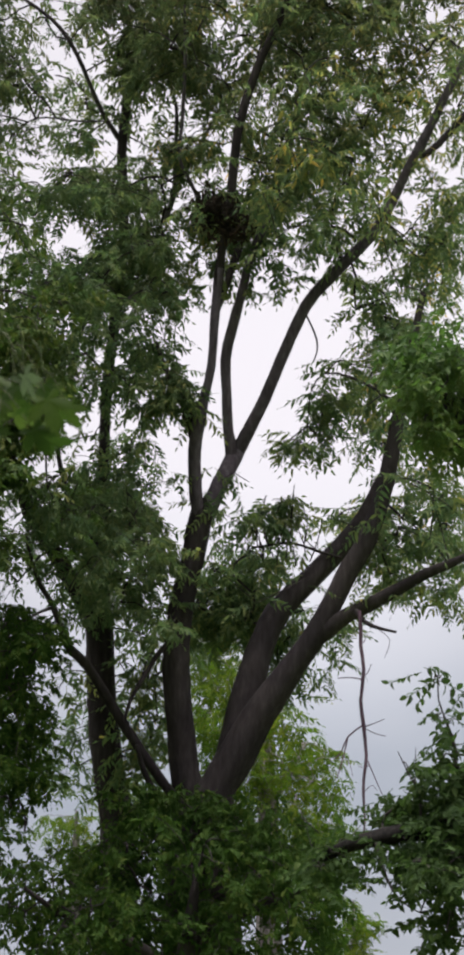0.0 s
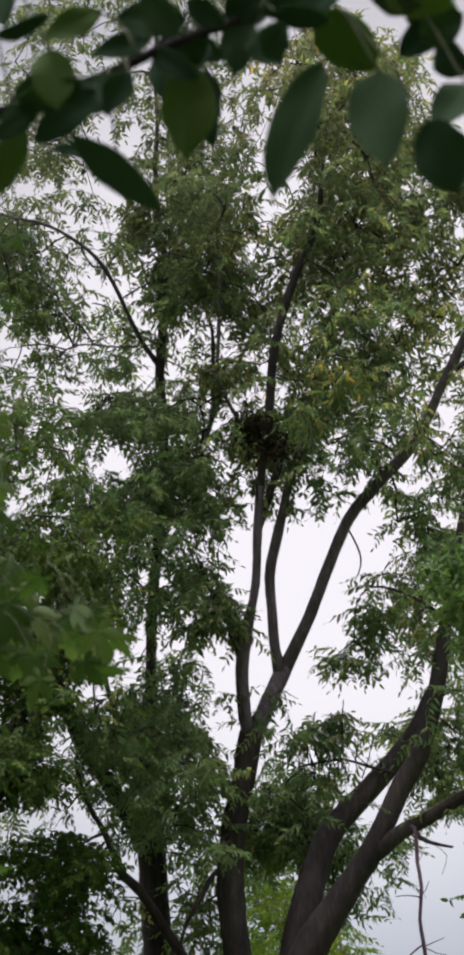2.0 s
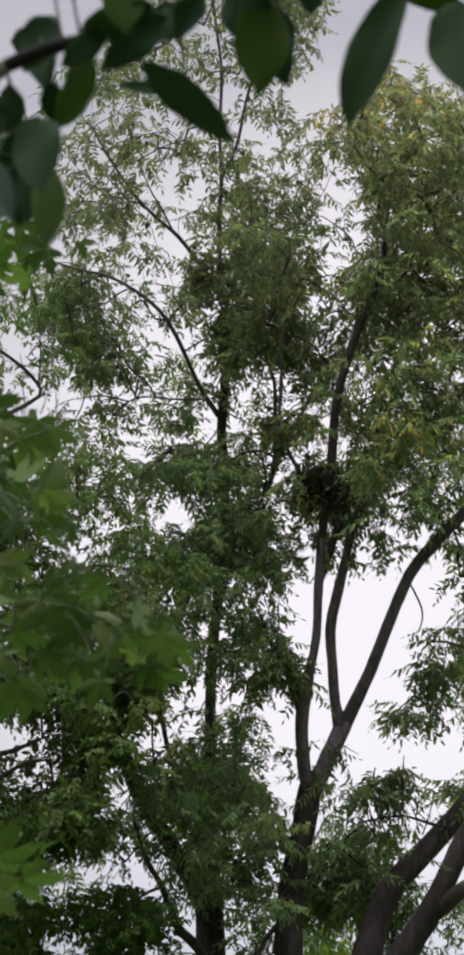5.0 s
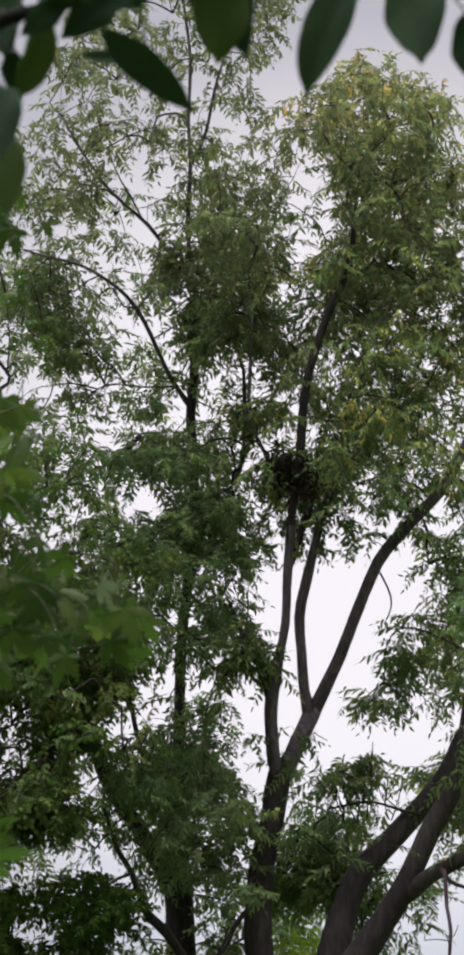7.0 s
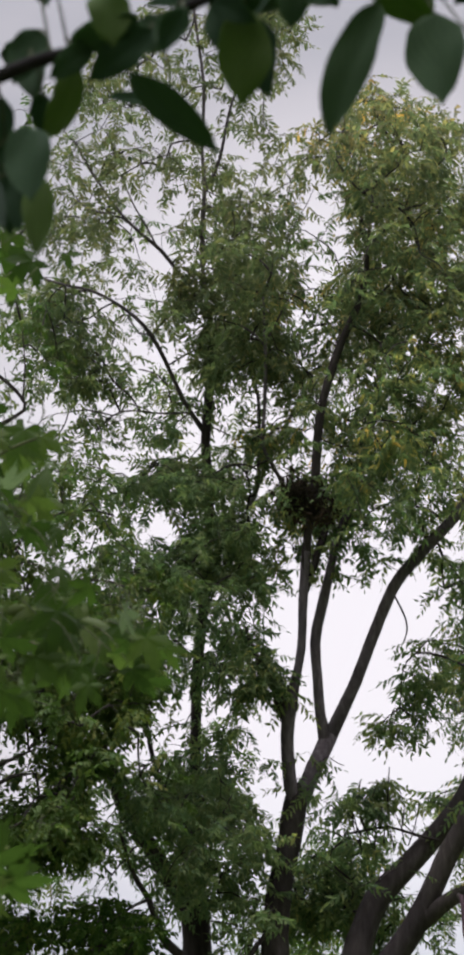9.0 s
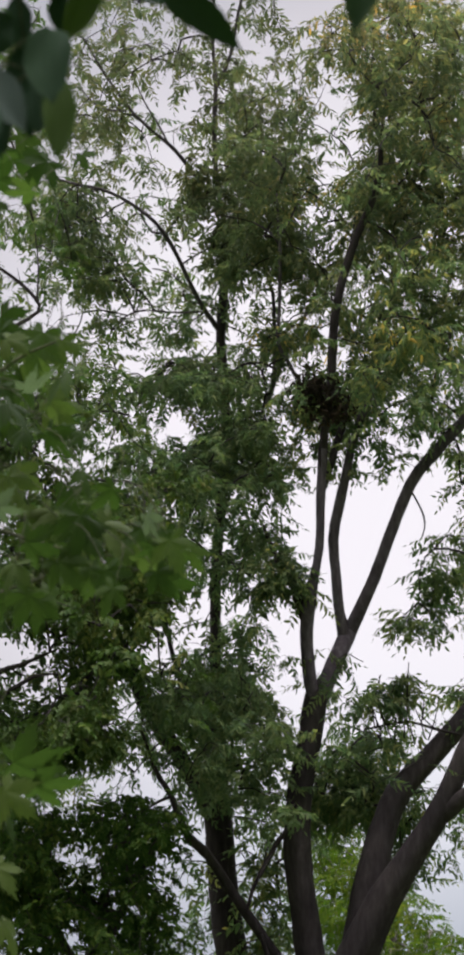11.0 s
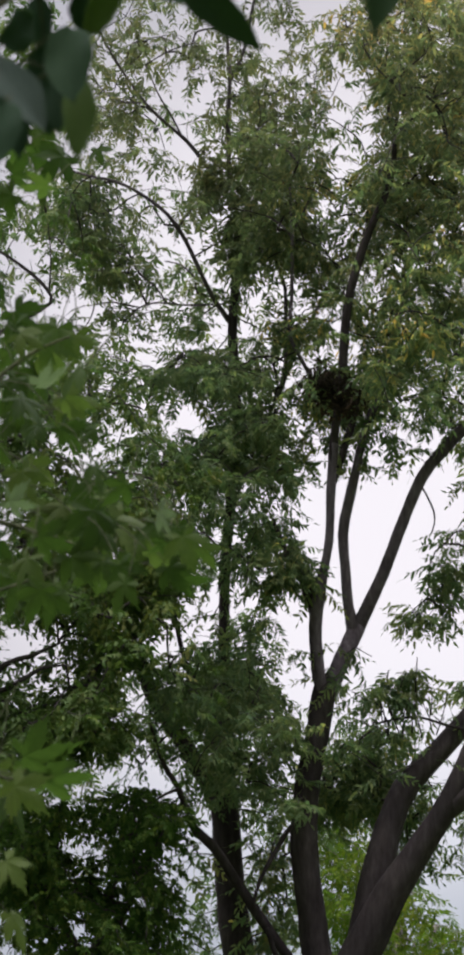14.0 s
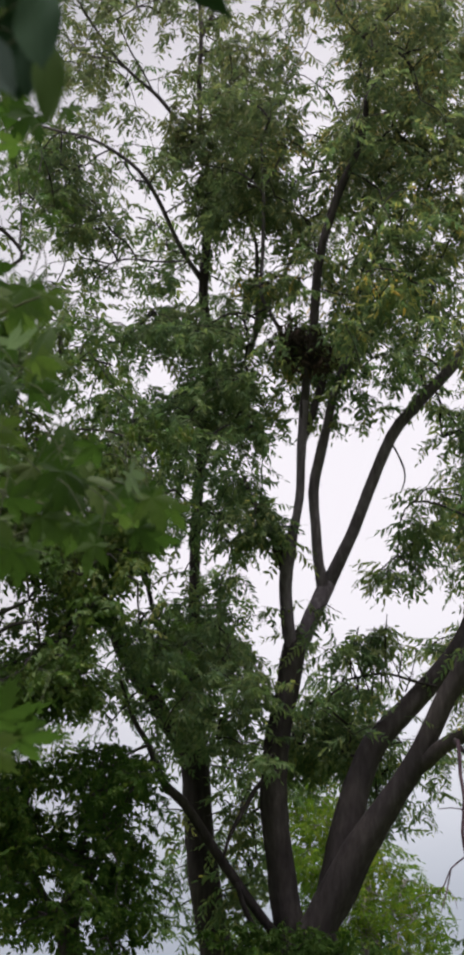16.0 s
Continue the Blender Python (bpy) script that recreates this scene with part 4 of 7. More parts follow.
walnut.mass((1.40, 18.20, 8.32), (0.29, 1.00, 0.26), 9)
walnut.mass((2.14, 18.20, 9.18), (0.27, 1.00, 0.47), 15)
walnut.mass((1.76, 18.20, 8.93), (0.29, 1.00, 0.21), 9)
walnut.mass((1.02, 18.20, 6.01), (0.22, 1.00, 0.20), 5)
walnut.mass((-0.01, 18.80, 5.88), (0.26, 0.80, 0.23), 19)
walnut.mass((0.53, 18.80, 5.94), (0.32, 0.80, 0.17), 5)
walnut.mass((0.27, 18.80, 5.62), (0.26, 0.80, 0.17), 22)
walnut.mass((-0.13, 18.80, 5.53), (0.23, 0.80, 0.29), 28)
walnut.mass((0.10, 18.80, 5.42), (0.23, 0.80, 0.23), 19)
walnut.mass((1.26, 18.80, 6.33), (0.23, 0.80, 0.26), 17)
walnut.mass((1.43, 18.80, 6.00), (0.26, 0.80, 0.20), 15)
walnut.mass((1.10, 18.80, 5.21), (0.13, 0.80, 0.14), 4)
walnut.mass((1.10, 18.80, 5.10), (0.20, 0.80, 0.20), 6)
walnut.mass((0.95, 18.80, 4.70), (0.17, 0.80, 0.20), 5)
walnut.mass((2.02, 18.80, 5.62), (0.29, 0.80, 0.13), 8)
walnut.mass((1.62, 18.80, 5.77), (0.29, 0.80, 0.14), 8)
walnut.mass((0.60, 18.60, 5.25), (0.13, 0.50, 0.24), 20, tight=0.3)
walnut.mass((0.47, 18.60, 4.97), (0.08, 0.50, 0.16), 8, tight=0.3)
walnut.mass((0.13, 18.40, 5.36), (0.22, 0.50, 0.20), 26, tight=0.3)
walnut.mass((-0.36, 17.35, 7.00), (0.10, 0.15, 0.07), 4, True, (2, 4))
walnut.limb("burl", [(-0.31, 17.43, 6.72, 0.050), (-0.32, 17.43, 6.82, 0.074), (-0.34, 17.42, 6.93, 0.088), (-0.37, 17.40, 7.03, 0.070), (-0.42, 17.36, 7.14, 0.045), (-0.46, 17.32, 7.22, 0.030)], "dark swollen knot", sides=14)

# ---- slimmer walnut behind it ----
slim = Tree("walnut_tree", (-1.01, 18.80, 0), "slender tall walnut tree with one straight dark trunk and arching branches", BARK, LEAF_SLIM, FINE_PINNATE, 300, 0.99)
slim.limb("trunk", [(-0.91, 18.80, -0.10, 0.240), (-1.01, 18.80, 3.08, 0.164), (-1.04, 18.80, 3.57, 0.153), (-1.12, 18.80, 4.02, 0.147), (-1.18, 18.80, 4.58, 0.137), (-1.21, 18.80, 5.10, 0.132), (-1.23, 18.80, 5.56, 0.121), (-1.22, 18.80, 6.03, 0.092), (-1.21, 18.80, 6.39, 0.066), (-1.21, 18.80, 6.87, 0.054), (-1.20, 18.80, 7.23, 0.052), (-1.18, 18.80, 7.72, 0.051), (-1.11, 18.80, 8.41, 0.054), (-1.05, 18.80, 9.11, 0.051), (-1.06, 18.80, 9.75, 0.049), (-1.08, 18.80, 10.08, 0.049), (-1.05, 18.80, 10.48, 0.047), (-1.02, 18.80, 10.81, 0.044)], 'straight dark trunk with furrowed bark')
slim.limb("limb", [(-1.02, 18.80, 10.65, 0.034), (-0.99, 18.67, 10.90, 0.032), (-0.96, 18.55, 11.12, 0.029), (-1.03, 18.42, 11.44, 0.024), (-1.06, 18.29, 11.80, 0.022), (-1.05, 18.16, 12.23, 0.022), (-1.02, 18.04, 12.59, 0.020), (-1.03, 17.91, 13.02, 0.017), (-1.00, 17.78, 13.68, 0.016), (-1.06, 17.65, 14.29, 0.014), (-1.10, 17.53, 14.74, 0.011), (-1.12, 17.40, 15.03, 0.006)], bark=BARK_LIT)
slim.limb("limb", [(-0.98, 18.70, 11.02, 0.022), (-0.90, 18.60, 11.32, 0.020), (-0.84, 18.50, 11.55, 0.016), (-0.76, 18.40, 11.85, 0.011)], bark=BARK_LIT)
slim.limb("limb", [(-1.04, 18.20, 12.61, 0.016), (-0.86, 18.00, 12.91, 0.016), (-0.75, 17.80, 13.31, 0.014), (-0.62, 17.60, 13.62, 0.011), (-0.46, 17.40, 14.00, 0.011), (-0.28, 17.20, 14.38, 0.009)], bark=BARK_LIT)
slim.limb("limb", [(-1.11, 18.80, 10.23, 0.029), (-1.24, 18.53, 10.35, 0.024), (-1.36, 18.25, 10.53, 0.021), (-1.47, 17.98, 10.72, 0.021), (-1.63, 17.70, 10.89, 0.019), (-1.87, 17.43, 10.99, 0.016), (-2.08, 17.15, 10.98, 0.015), (-2.28, 16.88, 10.90, 0.013), (-2.50, 16.60, 10.84, 0.009)], bark=BARK_LIT)
slim.limb("limb", [(-1.08, 18.50, 11.50, 0.024), (-1.27, 18.26, 11.70, 0.020), (-1.45, 18.01, 11.86, 0.020), (-1.64, 17.77, 11.94, 0.017), (-1.81, 17.53, 12.02, 0.015), (-1.94, 17.29, 12.12, 0.013), (-2.07, 17.04, 12.25, 0.010), (-2.20, 16.80, 12.42, 0.008)], bark=BARK_LIT)
slim.limb("limb", [(-1.47, 17.60, 11.68, 0.010), (-1.57, 17.40, 11.83, 0.010), (-1.66, 17.20, 11.92, 0.008), (-1.77, 17.00, 12.15, 0.005)], bark=BARK_LIT)
slim.limb("limb", [(-1.84, 17.20, 11.85, 0.010), (-2.09, 17.05, 11.81, 0.008), (-2.26, 16.90, 11.96, 0.005)], bark=BARK_LIT)
slim.limb("limb", [(-1.24, 18.60, 10.33, 0.010), (-1.49, 18.27, 10.18, 0.010), (-1.76, 17.93, 10.06, 0.008), (-1.90, 17.60, 9.86, 0.005)], bark=BARK_LIT)
slim.limb("limb", [(-1.42, 18.20, 10.46, 0.010), (-1.52, 17.90, 10.44, 0.008), (-1.65, 17.60, 10.34, 0.005)], bark=BARK_LIT)
slim.limb("limb", [(-0.29, 17.40, 9.01, 0.020), (-0.40, 17.30, 9.21, 0.018), (-0.46, 17.20, 9.33, 0.017), (-0.43, 17.10, 9.68, 0.017), (-0.41, 17.00, 10.13, 0.017), (-0.41, 16.90, 10.40, 0.014), (-0.41, 16.80, 10.66, 0.009)], bark=BARK_LIT)
slim.limb("limb", [(-0.62, 18.40, 9.21, 0.031), (-0.53, 18.37, 9.48, 0.031), (-0.43, 18.33, 9.68, 0.028), (-0.30, 18.30, 9.92, 0.025), (-0.17, 18.27, 10.16, 0.022), (-0.05, 18.23, 10.37, 0.020), (0.04, 18.20, 10.55, 0.014)], "pale grey leafless branch", bark=BARK_PALE, sides=8, bears=False)
slim.limb("limb", [(-0.57, 18.20, 9.24, 0.019), (-0.53, 18.05, 9.43, 0.019), (-0.51, 17.90, 9.81, 0.019), (-0.51, 17.75, 10.09, 0.016), (-0.57, 17.60, 10.25, 0.013)], bark=BARK_LIT)
slim.limb("limb", [(-0.41, 17.00, 10.23, 0.012), (-0.50, 16.90, 10.31, 0.009), (-0.63, 16.80, 10.36, 0.008)], bark=BARK_LIT)
slim.limb("limb", [(-0.40, 17.00, 10.29, 0.012), (-0.30, 16.90, 10.42, 0.009), (-0.23, 16.80, 10.53, 0.008)], bark=BARK_LIT)
slim.limb("limb", [(-1.29, 18.50, 5.33, 0.086), (-1.53, 18.40, 5.74, 0.076), (-1.74, 18.30, 6.07, 0.072), (-1.84, 18.20, 6.22, 0.072), (-1.92, 18.10, 6.46, 0.063), (-2.03, 18.00, 6.72, 0.043), (-2.10, 17.90, 7.04, 0.031), (-2.20, 17.80, 7.37, 0.021)])
slim.limb("limb", [(-1.48, 18.20, 6.35, 0.023), (-1.57, 18.27, 6.66, 0.023), (-1.64, 18.33, 7.01, 0.020), (-1.72, 18.40, 7.36, 0.014)])
slim.gap((0.35, 18.00, 7.33), 0.76, 0.84)
slim.gap((-0.43, 18.00, 6.56), 0.31, 0.39)
slim.gap((-1.40, 18.00, 10.72), 0.16, 0.22)
slim.gap((-1.67, 18.00, 12.20), 0.24, 0.38)
slim.gap((-1.73, 18.00, 11.24), 0.17, 0.37)
slim.gap((0.21, 18.00, 12.14), 0.27, 0.59)
slim.gap((0.09, 18.00, 11.29), 0.17, 0.37)
slim.gap((-1.53, 18.00, 8.91), 0.32, 0.20)
slim.gap((-1.85, 18.00, 9.65), 0.21, 0.15)
slim.gap((1.31, 18.00, 4.46), 0.41, 0.76)
slim.gap((-2.81, 18.00, 6.62), 0.27, 0.37)
slim.gap((-1.67, 18.00, 6.64), 0.15, 0.24)
slim.gap((-2.10, 18.00, 5.60), 0.45, 0.11)
slim.gap((-2.43, 18.00, 4.85), 0.14, 0.18)
slim.gap((-1.44, 18.00, 4.69), 0.20, 0.26)
slim.gap((-3.10, 18.00, 10.76), 0.24, 0.27)
slim.gap((2.08, 18.00, 9.60), 0.13, 0.15)
slim.gap((0.26, 18.00, 14.02), 0.39, 0.39)
slim.gap((-0.45, 18.00, 10.18), 0.18, 0.24)
slim.gap((-1.21, 18.00, 7.02), 0.16, 0.31)
slim.gap((-1.97, 18.00, 6.20), 0.17, 0.17)
slim.gap((0.11, 16.20, 8.77), 0.22, 0.22, 1.6)
slim.gap((0.24, 16.20, 9.23), 0.22, 0.22, 1.6)
slim.gap((0.39, 16.20, 9.67), 0.23, 0.23, 1.6)
slim.gap((0.54, 16.20, 10.08), 0.23, 0.23, 1.6)
slim.gap((0.68, 16.20, 10.50), 0.23, 0.23, 1.6)
slim.gap((-1.04, 16.60, 9.33), 0.18, 0.18, 1.5)
slim.gap((-1.17, 16.60, 9.59), 0.18, 0.18, 1.5)
slim.gap((-1.30, 16.60, 9.87), 0.18, 0.18, 1.5)
slim.gap((-1.44, 16.60, 10.16), 0.18, 0.18, 1.5)
slim.gap((-1.66, 16.60, 10.43), 0.18, 0.18, 1.5)
slim.gap((-1.90, 16.60, 10.61), 0.18, 0.18, 1.5)
slim.gap((-1.06, 16.60, 10.62), 0.18, 0.18, 1.5)
slim.gap((-1.24, 16.60, 10.91), 0.18, 0.18, 1.5)
slim.gap((-1.43, 16.60, 11.15), 0.18, 0.18, 1.5)
slim.gap((-1.62, 16.60, 11.36), 0.19, 0.19, 1.5)
slim.gap((-1.80, 16.60, 11.58), 0.19, 0.19, 1.5)
slim.gap((-0.87, 16.60, 9.99), 0.17, 0.17, 1.6)
slim.gap((-0.89, 16.60, 10.28), 0.17, 0.17, 1.6)
slim.gap((-0.94, 16.60, 10.56), 0.17, 0.17, 1.6)
slim.gap((-0.95, 16.60, 10.75), 0.17, 0.17, 1.6)
slim.gap((-0.96, 16.60, 10.96), 0.17, 0.17, 1.6)
slim.gap((-0.96, 16.60, 11.19), 0.17, 0.17, 1.6)
slim.gap((-0.95, 16.60, 11.40), 0.17, 0.17, 1.6)
slim.gap((-0.94, 16.60, 11.60), 0.17, 0.17, 1.6)
slim.gap((-0.94, 16.60, 11.83), 0.18, 0.18, 1.6)
slim.gap((-0.95, 16.60, 12.06), 0.18, 0.18, 1.6)
slim.gap((-0.95, 16.60, 12.30), 0.18, 0.18, 1.6)
slim.gap((-0.94, 16.60, 12.53), 0.18, 0.18, 1.6)
slim.gap((-0.94, 16.60, 12.76), 0.18, 0.18, 1.6)
slim.gap((-0.94, 16.60, 12.98), 0.18, 0.18, 1.6)
slim.gap((-0.96, 16.60, 13.20), 0.18, 0.18, 1.6)
slim.gap((-0.98, 16.60, 13.41), 0.18, 0.18, 1.6)
slim.gap((-0.80, 18.00, 4.70), 0.16, 0.25)
slim.gap((-1.50, 18.00, 3.47), 0.41, 0.20)
slim.gap((-1.77, 18.00, 5.44), 0.25, 0.12)
slim.gap((-0.07, 15.70, 8.19), 0.26, 0.22, 1.0)
slim.gap((-1.51, 17.60, 12.00), 0.30, 0.55, 2.2)
slim.gap((-1.42, 17.60, 11.26), 0.18, 0.28, 2.0)
slim.gap((-1.87, 16.80, 10.72), 0.19, 0.19, 1.6)
slim.gap((-1.68, 16.80, 10.54), 0.19, 0.19, 1.6)
slim.gap((-1.48, 16.80, 10.26), 0.19, 0.19, 1.6)
slim.gap((-1.34, 16.80, 9.97), 0.19, 0.19, 1.6)
slim.gap((-1.23, 16.80, 9.69), 0.19, 0.19, 1.6)
slim.gap((-1.10, 16.80, 9.48), 0.19, 0.19, 1.6)
slim.mass((-0.65, 17.60, 10.71), (0.25, 0.80, 0.44), 31, tight=0.2)
slim.mass((-0.98, 17.60, 9.19), (0.34, 0.80, 0.17), 21, tight=0.2)
slim.mass((-1.22, 17.60, 8.40), (0.62, 0.80, 0.28), 42, tight=0.2)
slim.mass((-0.88, 17.60, 8.63), (0.28, 0.80, 0.40), 31, tight=0.2)
slim.mass((-1.30, 17.60, 6.19), (0.60, 0.80, 0.33), 35, tight=0.2)
slim.mass((-0.87, 17.60, 5.74), (0.38, 0.80, 0.32), 19, tight=0.2)
slim.mass((-2.50, 17.60, 11.20), (0.21, 0.80, 0.18), 15, tight=0.2)
slim.mass((-1.48, 18.20, 10.65), (1.40, 1.70, 2.01), 172)
slim.mass((-1.27, 18.20, 8.07), (0.93, 1.70, 1.33), 130)
slim.mass((-1.35, 18.20, 6.01), (1.01, 1.70, 0.84), 99)
slim.mass((-1.48, 18.20, 13.00), (1.22, 1.70, 1.42), 83)
slim.mass((-2.08, 18.00, 13.56), (0.42, 1.80, 0.49), 15)
slim.mass((-2.16, 18.00, 12.82), (0.38, 1.80, 0.29), 9)
slim.mass((-1.28, 18.00, 13.46), (0.26, 1.80, 0.29), 4)
slim.mass((-1.13, 18.00, 14.93), (0.30, 1.80, 0.34), 9)
slim.mass((-0.50, 18.00, 14.75), (0.30, 1.80, 0.47), 16)
slim.mass((-0.21, 18.00, 14.46), (0.25, 1.80, 0.56), 35)
slim.mass((-0.36, 18.00, 15.06), (0.27, 1.80, 0.34), 15)
slim.mass((-1.54, 18.00, 14.32), (0.53, 1.80, 0.46), 17)
slim.mass((-2.06, 18.00, 14.26), (0.40, 1.80, 0.36), 12)
slim.mass((-0.83, 18.00, 13.98), (0.36, 1.80, 0.36), 8)
slim.mass((-0.57, 18.00, 13.59), (0.32, 1.80, 0.26), 6)
slim.mass((-1.21, 18.00, 12.79), (0.29, 1.80, 0.29), 4)
slim.mass((-0.64, 18.00, 12.52), (0.50, 1.80, 0.28), 15)
slim.mass((-0.89, 18.00, 11.77), (0.43, 1.80, 0.43), 19)
slim.mass((-0.43, 18.00, 11.83), (0.31, 1.80, 0.50), 17)
slim.mass((-2.24, 18.00, 12.20), (0.44, 1.80, 0.28), 8)
slim.mass((-0.26, 18.00, 13.05), (0.19, 1.80, 0.19), 3)
slim.mass((-2.55, 18.00, 10.60), (0.36, 1.80, 0.24), 10)
slim.mass((-2.92, 18.00, 11.09), (0.31, 1.80, 0.28), 5)
slim.mass((-2.25, 18.00, 11.26), (0.37, 1.80, 0.28), 9)
slim.mass((-1.82, 18.00, 9.91), (0.30, 1.80, 0.24), 4)
slim.mass((-1.35, 18.00, 9.38), (0.38, 1.80, 0.16), 12)
slim.mass((-1.52, 18.00, 10.69), (0.15, 1.80, 0.24), 3)
slim.mass((-0.76, 18.00, 9.54), (0.26, 1.80, 0.41), 8)
slim.mass((-0.84, 18.00, 11.67), (0.40, 1.80, 0.56), 29)
slim.mass((-0.32, 18.00, 11.86), (0.31, 1.80, 0.56), 19)
slim.mass((-0.22, 18.00, 11.10), (0.30, 1.80, 0.37), 15)
slim.mass((-0.57, 18.00, 10.38), (0.36, 1.80, 0.30), 6)
slim.mass((-2.06, 18.00, 9.40), (0.47, 1.80, 0.29), 7)
slim.mass((-2.36, 18.00, 9.93), (0.48, 1.80, 0.30), 8)
slim.mass((-0.05, 18.00, 9.96), (0.24, 1.80, 0.36), 8)
slim.mass((-2.47, 18.00, 9.17), (0.41, 1.80, 0.35), 8)
slim.mass((-1.77, 18.00, 9.07), (0.29, 1.80, 0.18), 4)
slim.mass((-1.00, 17.80, 8.47), (0.46, 1.60, 0.43), 52)
slim.mass((-0.73, 17.80, 7.85), (0.28, 1.60, 0.45), 21)
slim.mass((-1.29, 17.80, 8.05), (0.37, 1.60, 0.40), 23)
slim.mass((-1.63, 17.80, 8.68), (0.34, 1.60, 0.23), 12)
slim.mass((-0.91, 17.80, 7.29), (0.28, 1.60, 0.31), 11)
slim.mass((-1.41, 17.80, 7.46), (0.25, 1.60, 0.31), 9)
slim.mass((-1.26, 17.80, 6.16), (0.52, 1.60, 0.33), 58)
slim.mass((-1.75, 17.80, 6.15), (0.33, 1.60, 0.28), 15)
slim.mass((-0.76, 17.80, 6.28), (0.25, 1.60, 0.33), 12)
slim.mass((-0.80, 17.80, 5.67), (0.33, 1.60, 0.36), 23)
slim.mass((-1.32, 17.80, 5.58), (0.38, 1.60, 0.27), 19)
slim.mass((-0.60, 17.80, 5.25), (0.19, 1.60, 0.24), 8)
slim.mass((-1.92, 17.80, 8.38), (0.31, 1.60, 0.29), 10)
slim.mass((-1.48, 19.20, 4.64), (0.26, 0.80, 0.47), 7)
slim.mass((-0.88, 19.20, 4.99), (0.20, 0.80, 0.35), 5)
slim.mass((-0.84, 19.20, 4.18), (0.20, 0.80, 0.26), 5)
slim.mass((-1.50, 19.20, 3.84), (0.29, 0.80, 0.26), 6)
slim.mass((-0.81, 19.20, 3.73), (0.35, 0.80, 0.20), 8)
slim.mass((-0.25, 19.20, 5.23), (0.20, 0.80, 0.26), 6)
slim.mass((-0.80, 19.20, 5.46), (0.26, 0.80, 0.26), 6)
slim.mass((-0.88, 19.20, 4.53), (0.35, 0.80, 0.64), 12)
slim.mass((-1.53, 19.20, 4.18), (0.35, 0.80, 0.52), 10)
slim.mass((-0.76, 18.00, 6.91), (0.14, 0.40, 0.14), 3, True)
slim.mass((-0.63, 18.00, 6.47), (0.11, 0.40, 0.08), 2, True)
slim.nut((-1.51, 18.20, 13.12), 0.026)
slim.nut((-1.39, 18.20, 13.00), 0.026)
slim.nut((-1.56, 18.20, 12.80), 0.026)
slim.nut((-1.22, 18.20, 12.87), 0.026)
slim.nut((-1.14, 18.20, 13.16), 0.026)
slim.nut((-1.90, 18.20, 12.24), 0.026)
slim.nut((-0.47, 18.20, 12.99), 0.026)
slim.nut((-1.80, 18.20, 13.19), 0.026)
slim.nut((-2.10, 18.20, 13.10), 0.026)
slim.nut((-1.94, 18.20, 12.09), 0.026)
slim.nut((-1.17, 18.20, 12.84), 0.026)
slim.nut((-2.02, 18.20, 12.86), 0.026)
slim.nut((-1.87, 18.20, 12.78), 0.026)
slim.nut((-0.38, 18.20, 13.47), 0.026)
slim.mass((-2.16, 18.00, 5.62), (0.42, 0.50, 0.12), 12, True, (1, 4))
slim.mass((-1.53, 18.00, 8.97), (0.32, 0.50, 0.20), 9, True, (1, 4))
slim.mass((-1.70, 18.00, 12.07), (0.25, 0.50, 0.37), 8, True, (1, 4))
slim.mass((-1.76, 18.00, 11.17), (0.24, 0.50, 0.24), 6, True, (1, 4))
slim.mass((-0.86, 18.00, 4.71), (0.16, 0.50, 0.22), 6, True, (1, 4))
slim.mass((-1.44, 18.00, 4.69), (0.16, 0.50, 0.22), 7, True, (1, 4))
slim.mass((-0.45, 18.00, 10.18), (0.18, 0.50, 0.24), 4, True, (1, 4))
slim.mass((-1.21, 18.00, 7.02), (0.12, 0.50, 0.25), 6, True, (1, 4))
walnut.mass((0.19, 17.60, 11.87), (0.18, 0.40, 0.49), 7, True, (1, 4))
walnut.mass((0.08, 17.60, 11.07), (0.12, 0.40, 0.30), 4, True, (1, 4))
walnut.mass((0.60, 17.60, 8.68), (0.40, 0.40, 0.16), 14, True, (1, 4))
walnut.mass((0.20, 17.60, 8.59), (0.23, 0.40, 0.20), 8, True, (1, 4))
walnut.mass((-0.17, 17.60, 8.60), (0.16, 0.40, 0.23), 7, True, (1, 4))
walnut.mass((0.94, 17.60, 8.74), (0.23, 0.40, 0.14), 7, True, (1, 4))
walnut.mass((-0.15, 17.60, 6.31), (0.14, 0.40, 0.22), 4, True, (1, 4))
slim.mass((-2.37, 17.60, 10.82), (0.23, 0.70, 0.27), 30, tight=0.3)
slim.mass((-2.13, 17.60, 10.35), (0.19, 0.60, 0.21), 20, tight=0.3)
slim.mass((-2.67, 17.60, 10.90), (0.18, 0.60, 0.22), 14, tight=0.2)
slim.mass((-1.32, 18.00, 11.42), (0.23, 0.60, 0.19), 20, tight=0.2)
slim.mass((-0.89, 18.00, 10.83), (0.19, 0.60, 0.34), 30, tight=0.3)
slim.mass((-1.33, 18.00, 9.41), (0.27, 0.60, 0.17), 20, tight=0.3)
walnut.mass((-0.34, 18.40, 5.36), (0.20, 0.40, 0.15), 16, tight=0.3)
walnut.mass((0.57, 17.60, 6.25), (0.14, 0.20, 0.12), 4, True, (3, 6))
walnut.mass((0.30, 17.60, 6.02), (0.15, 0.20, 0.14), 5, True, (3, 6))
walnut.mass((-0.80, 18.30, 4.45), (0.15, 0.30, 0.35), 12, tight=0.1)
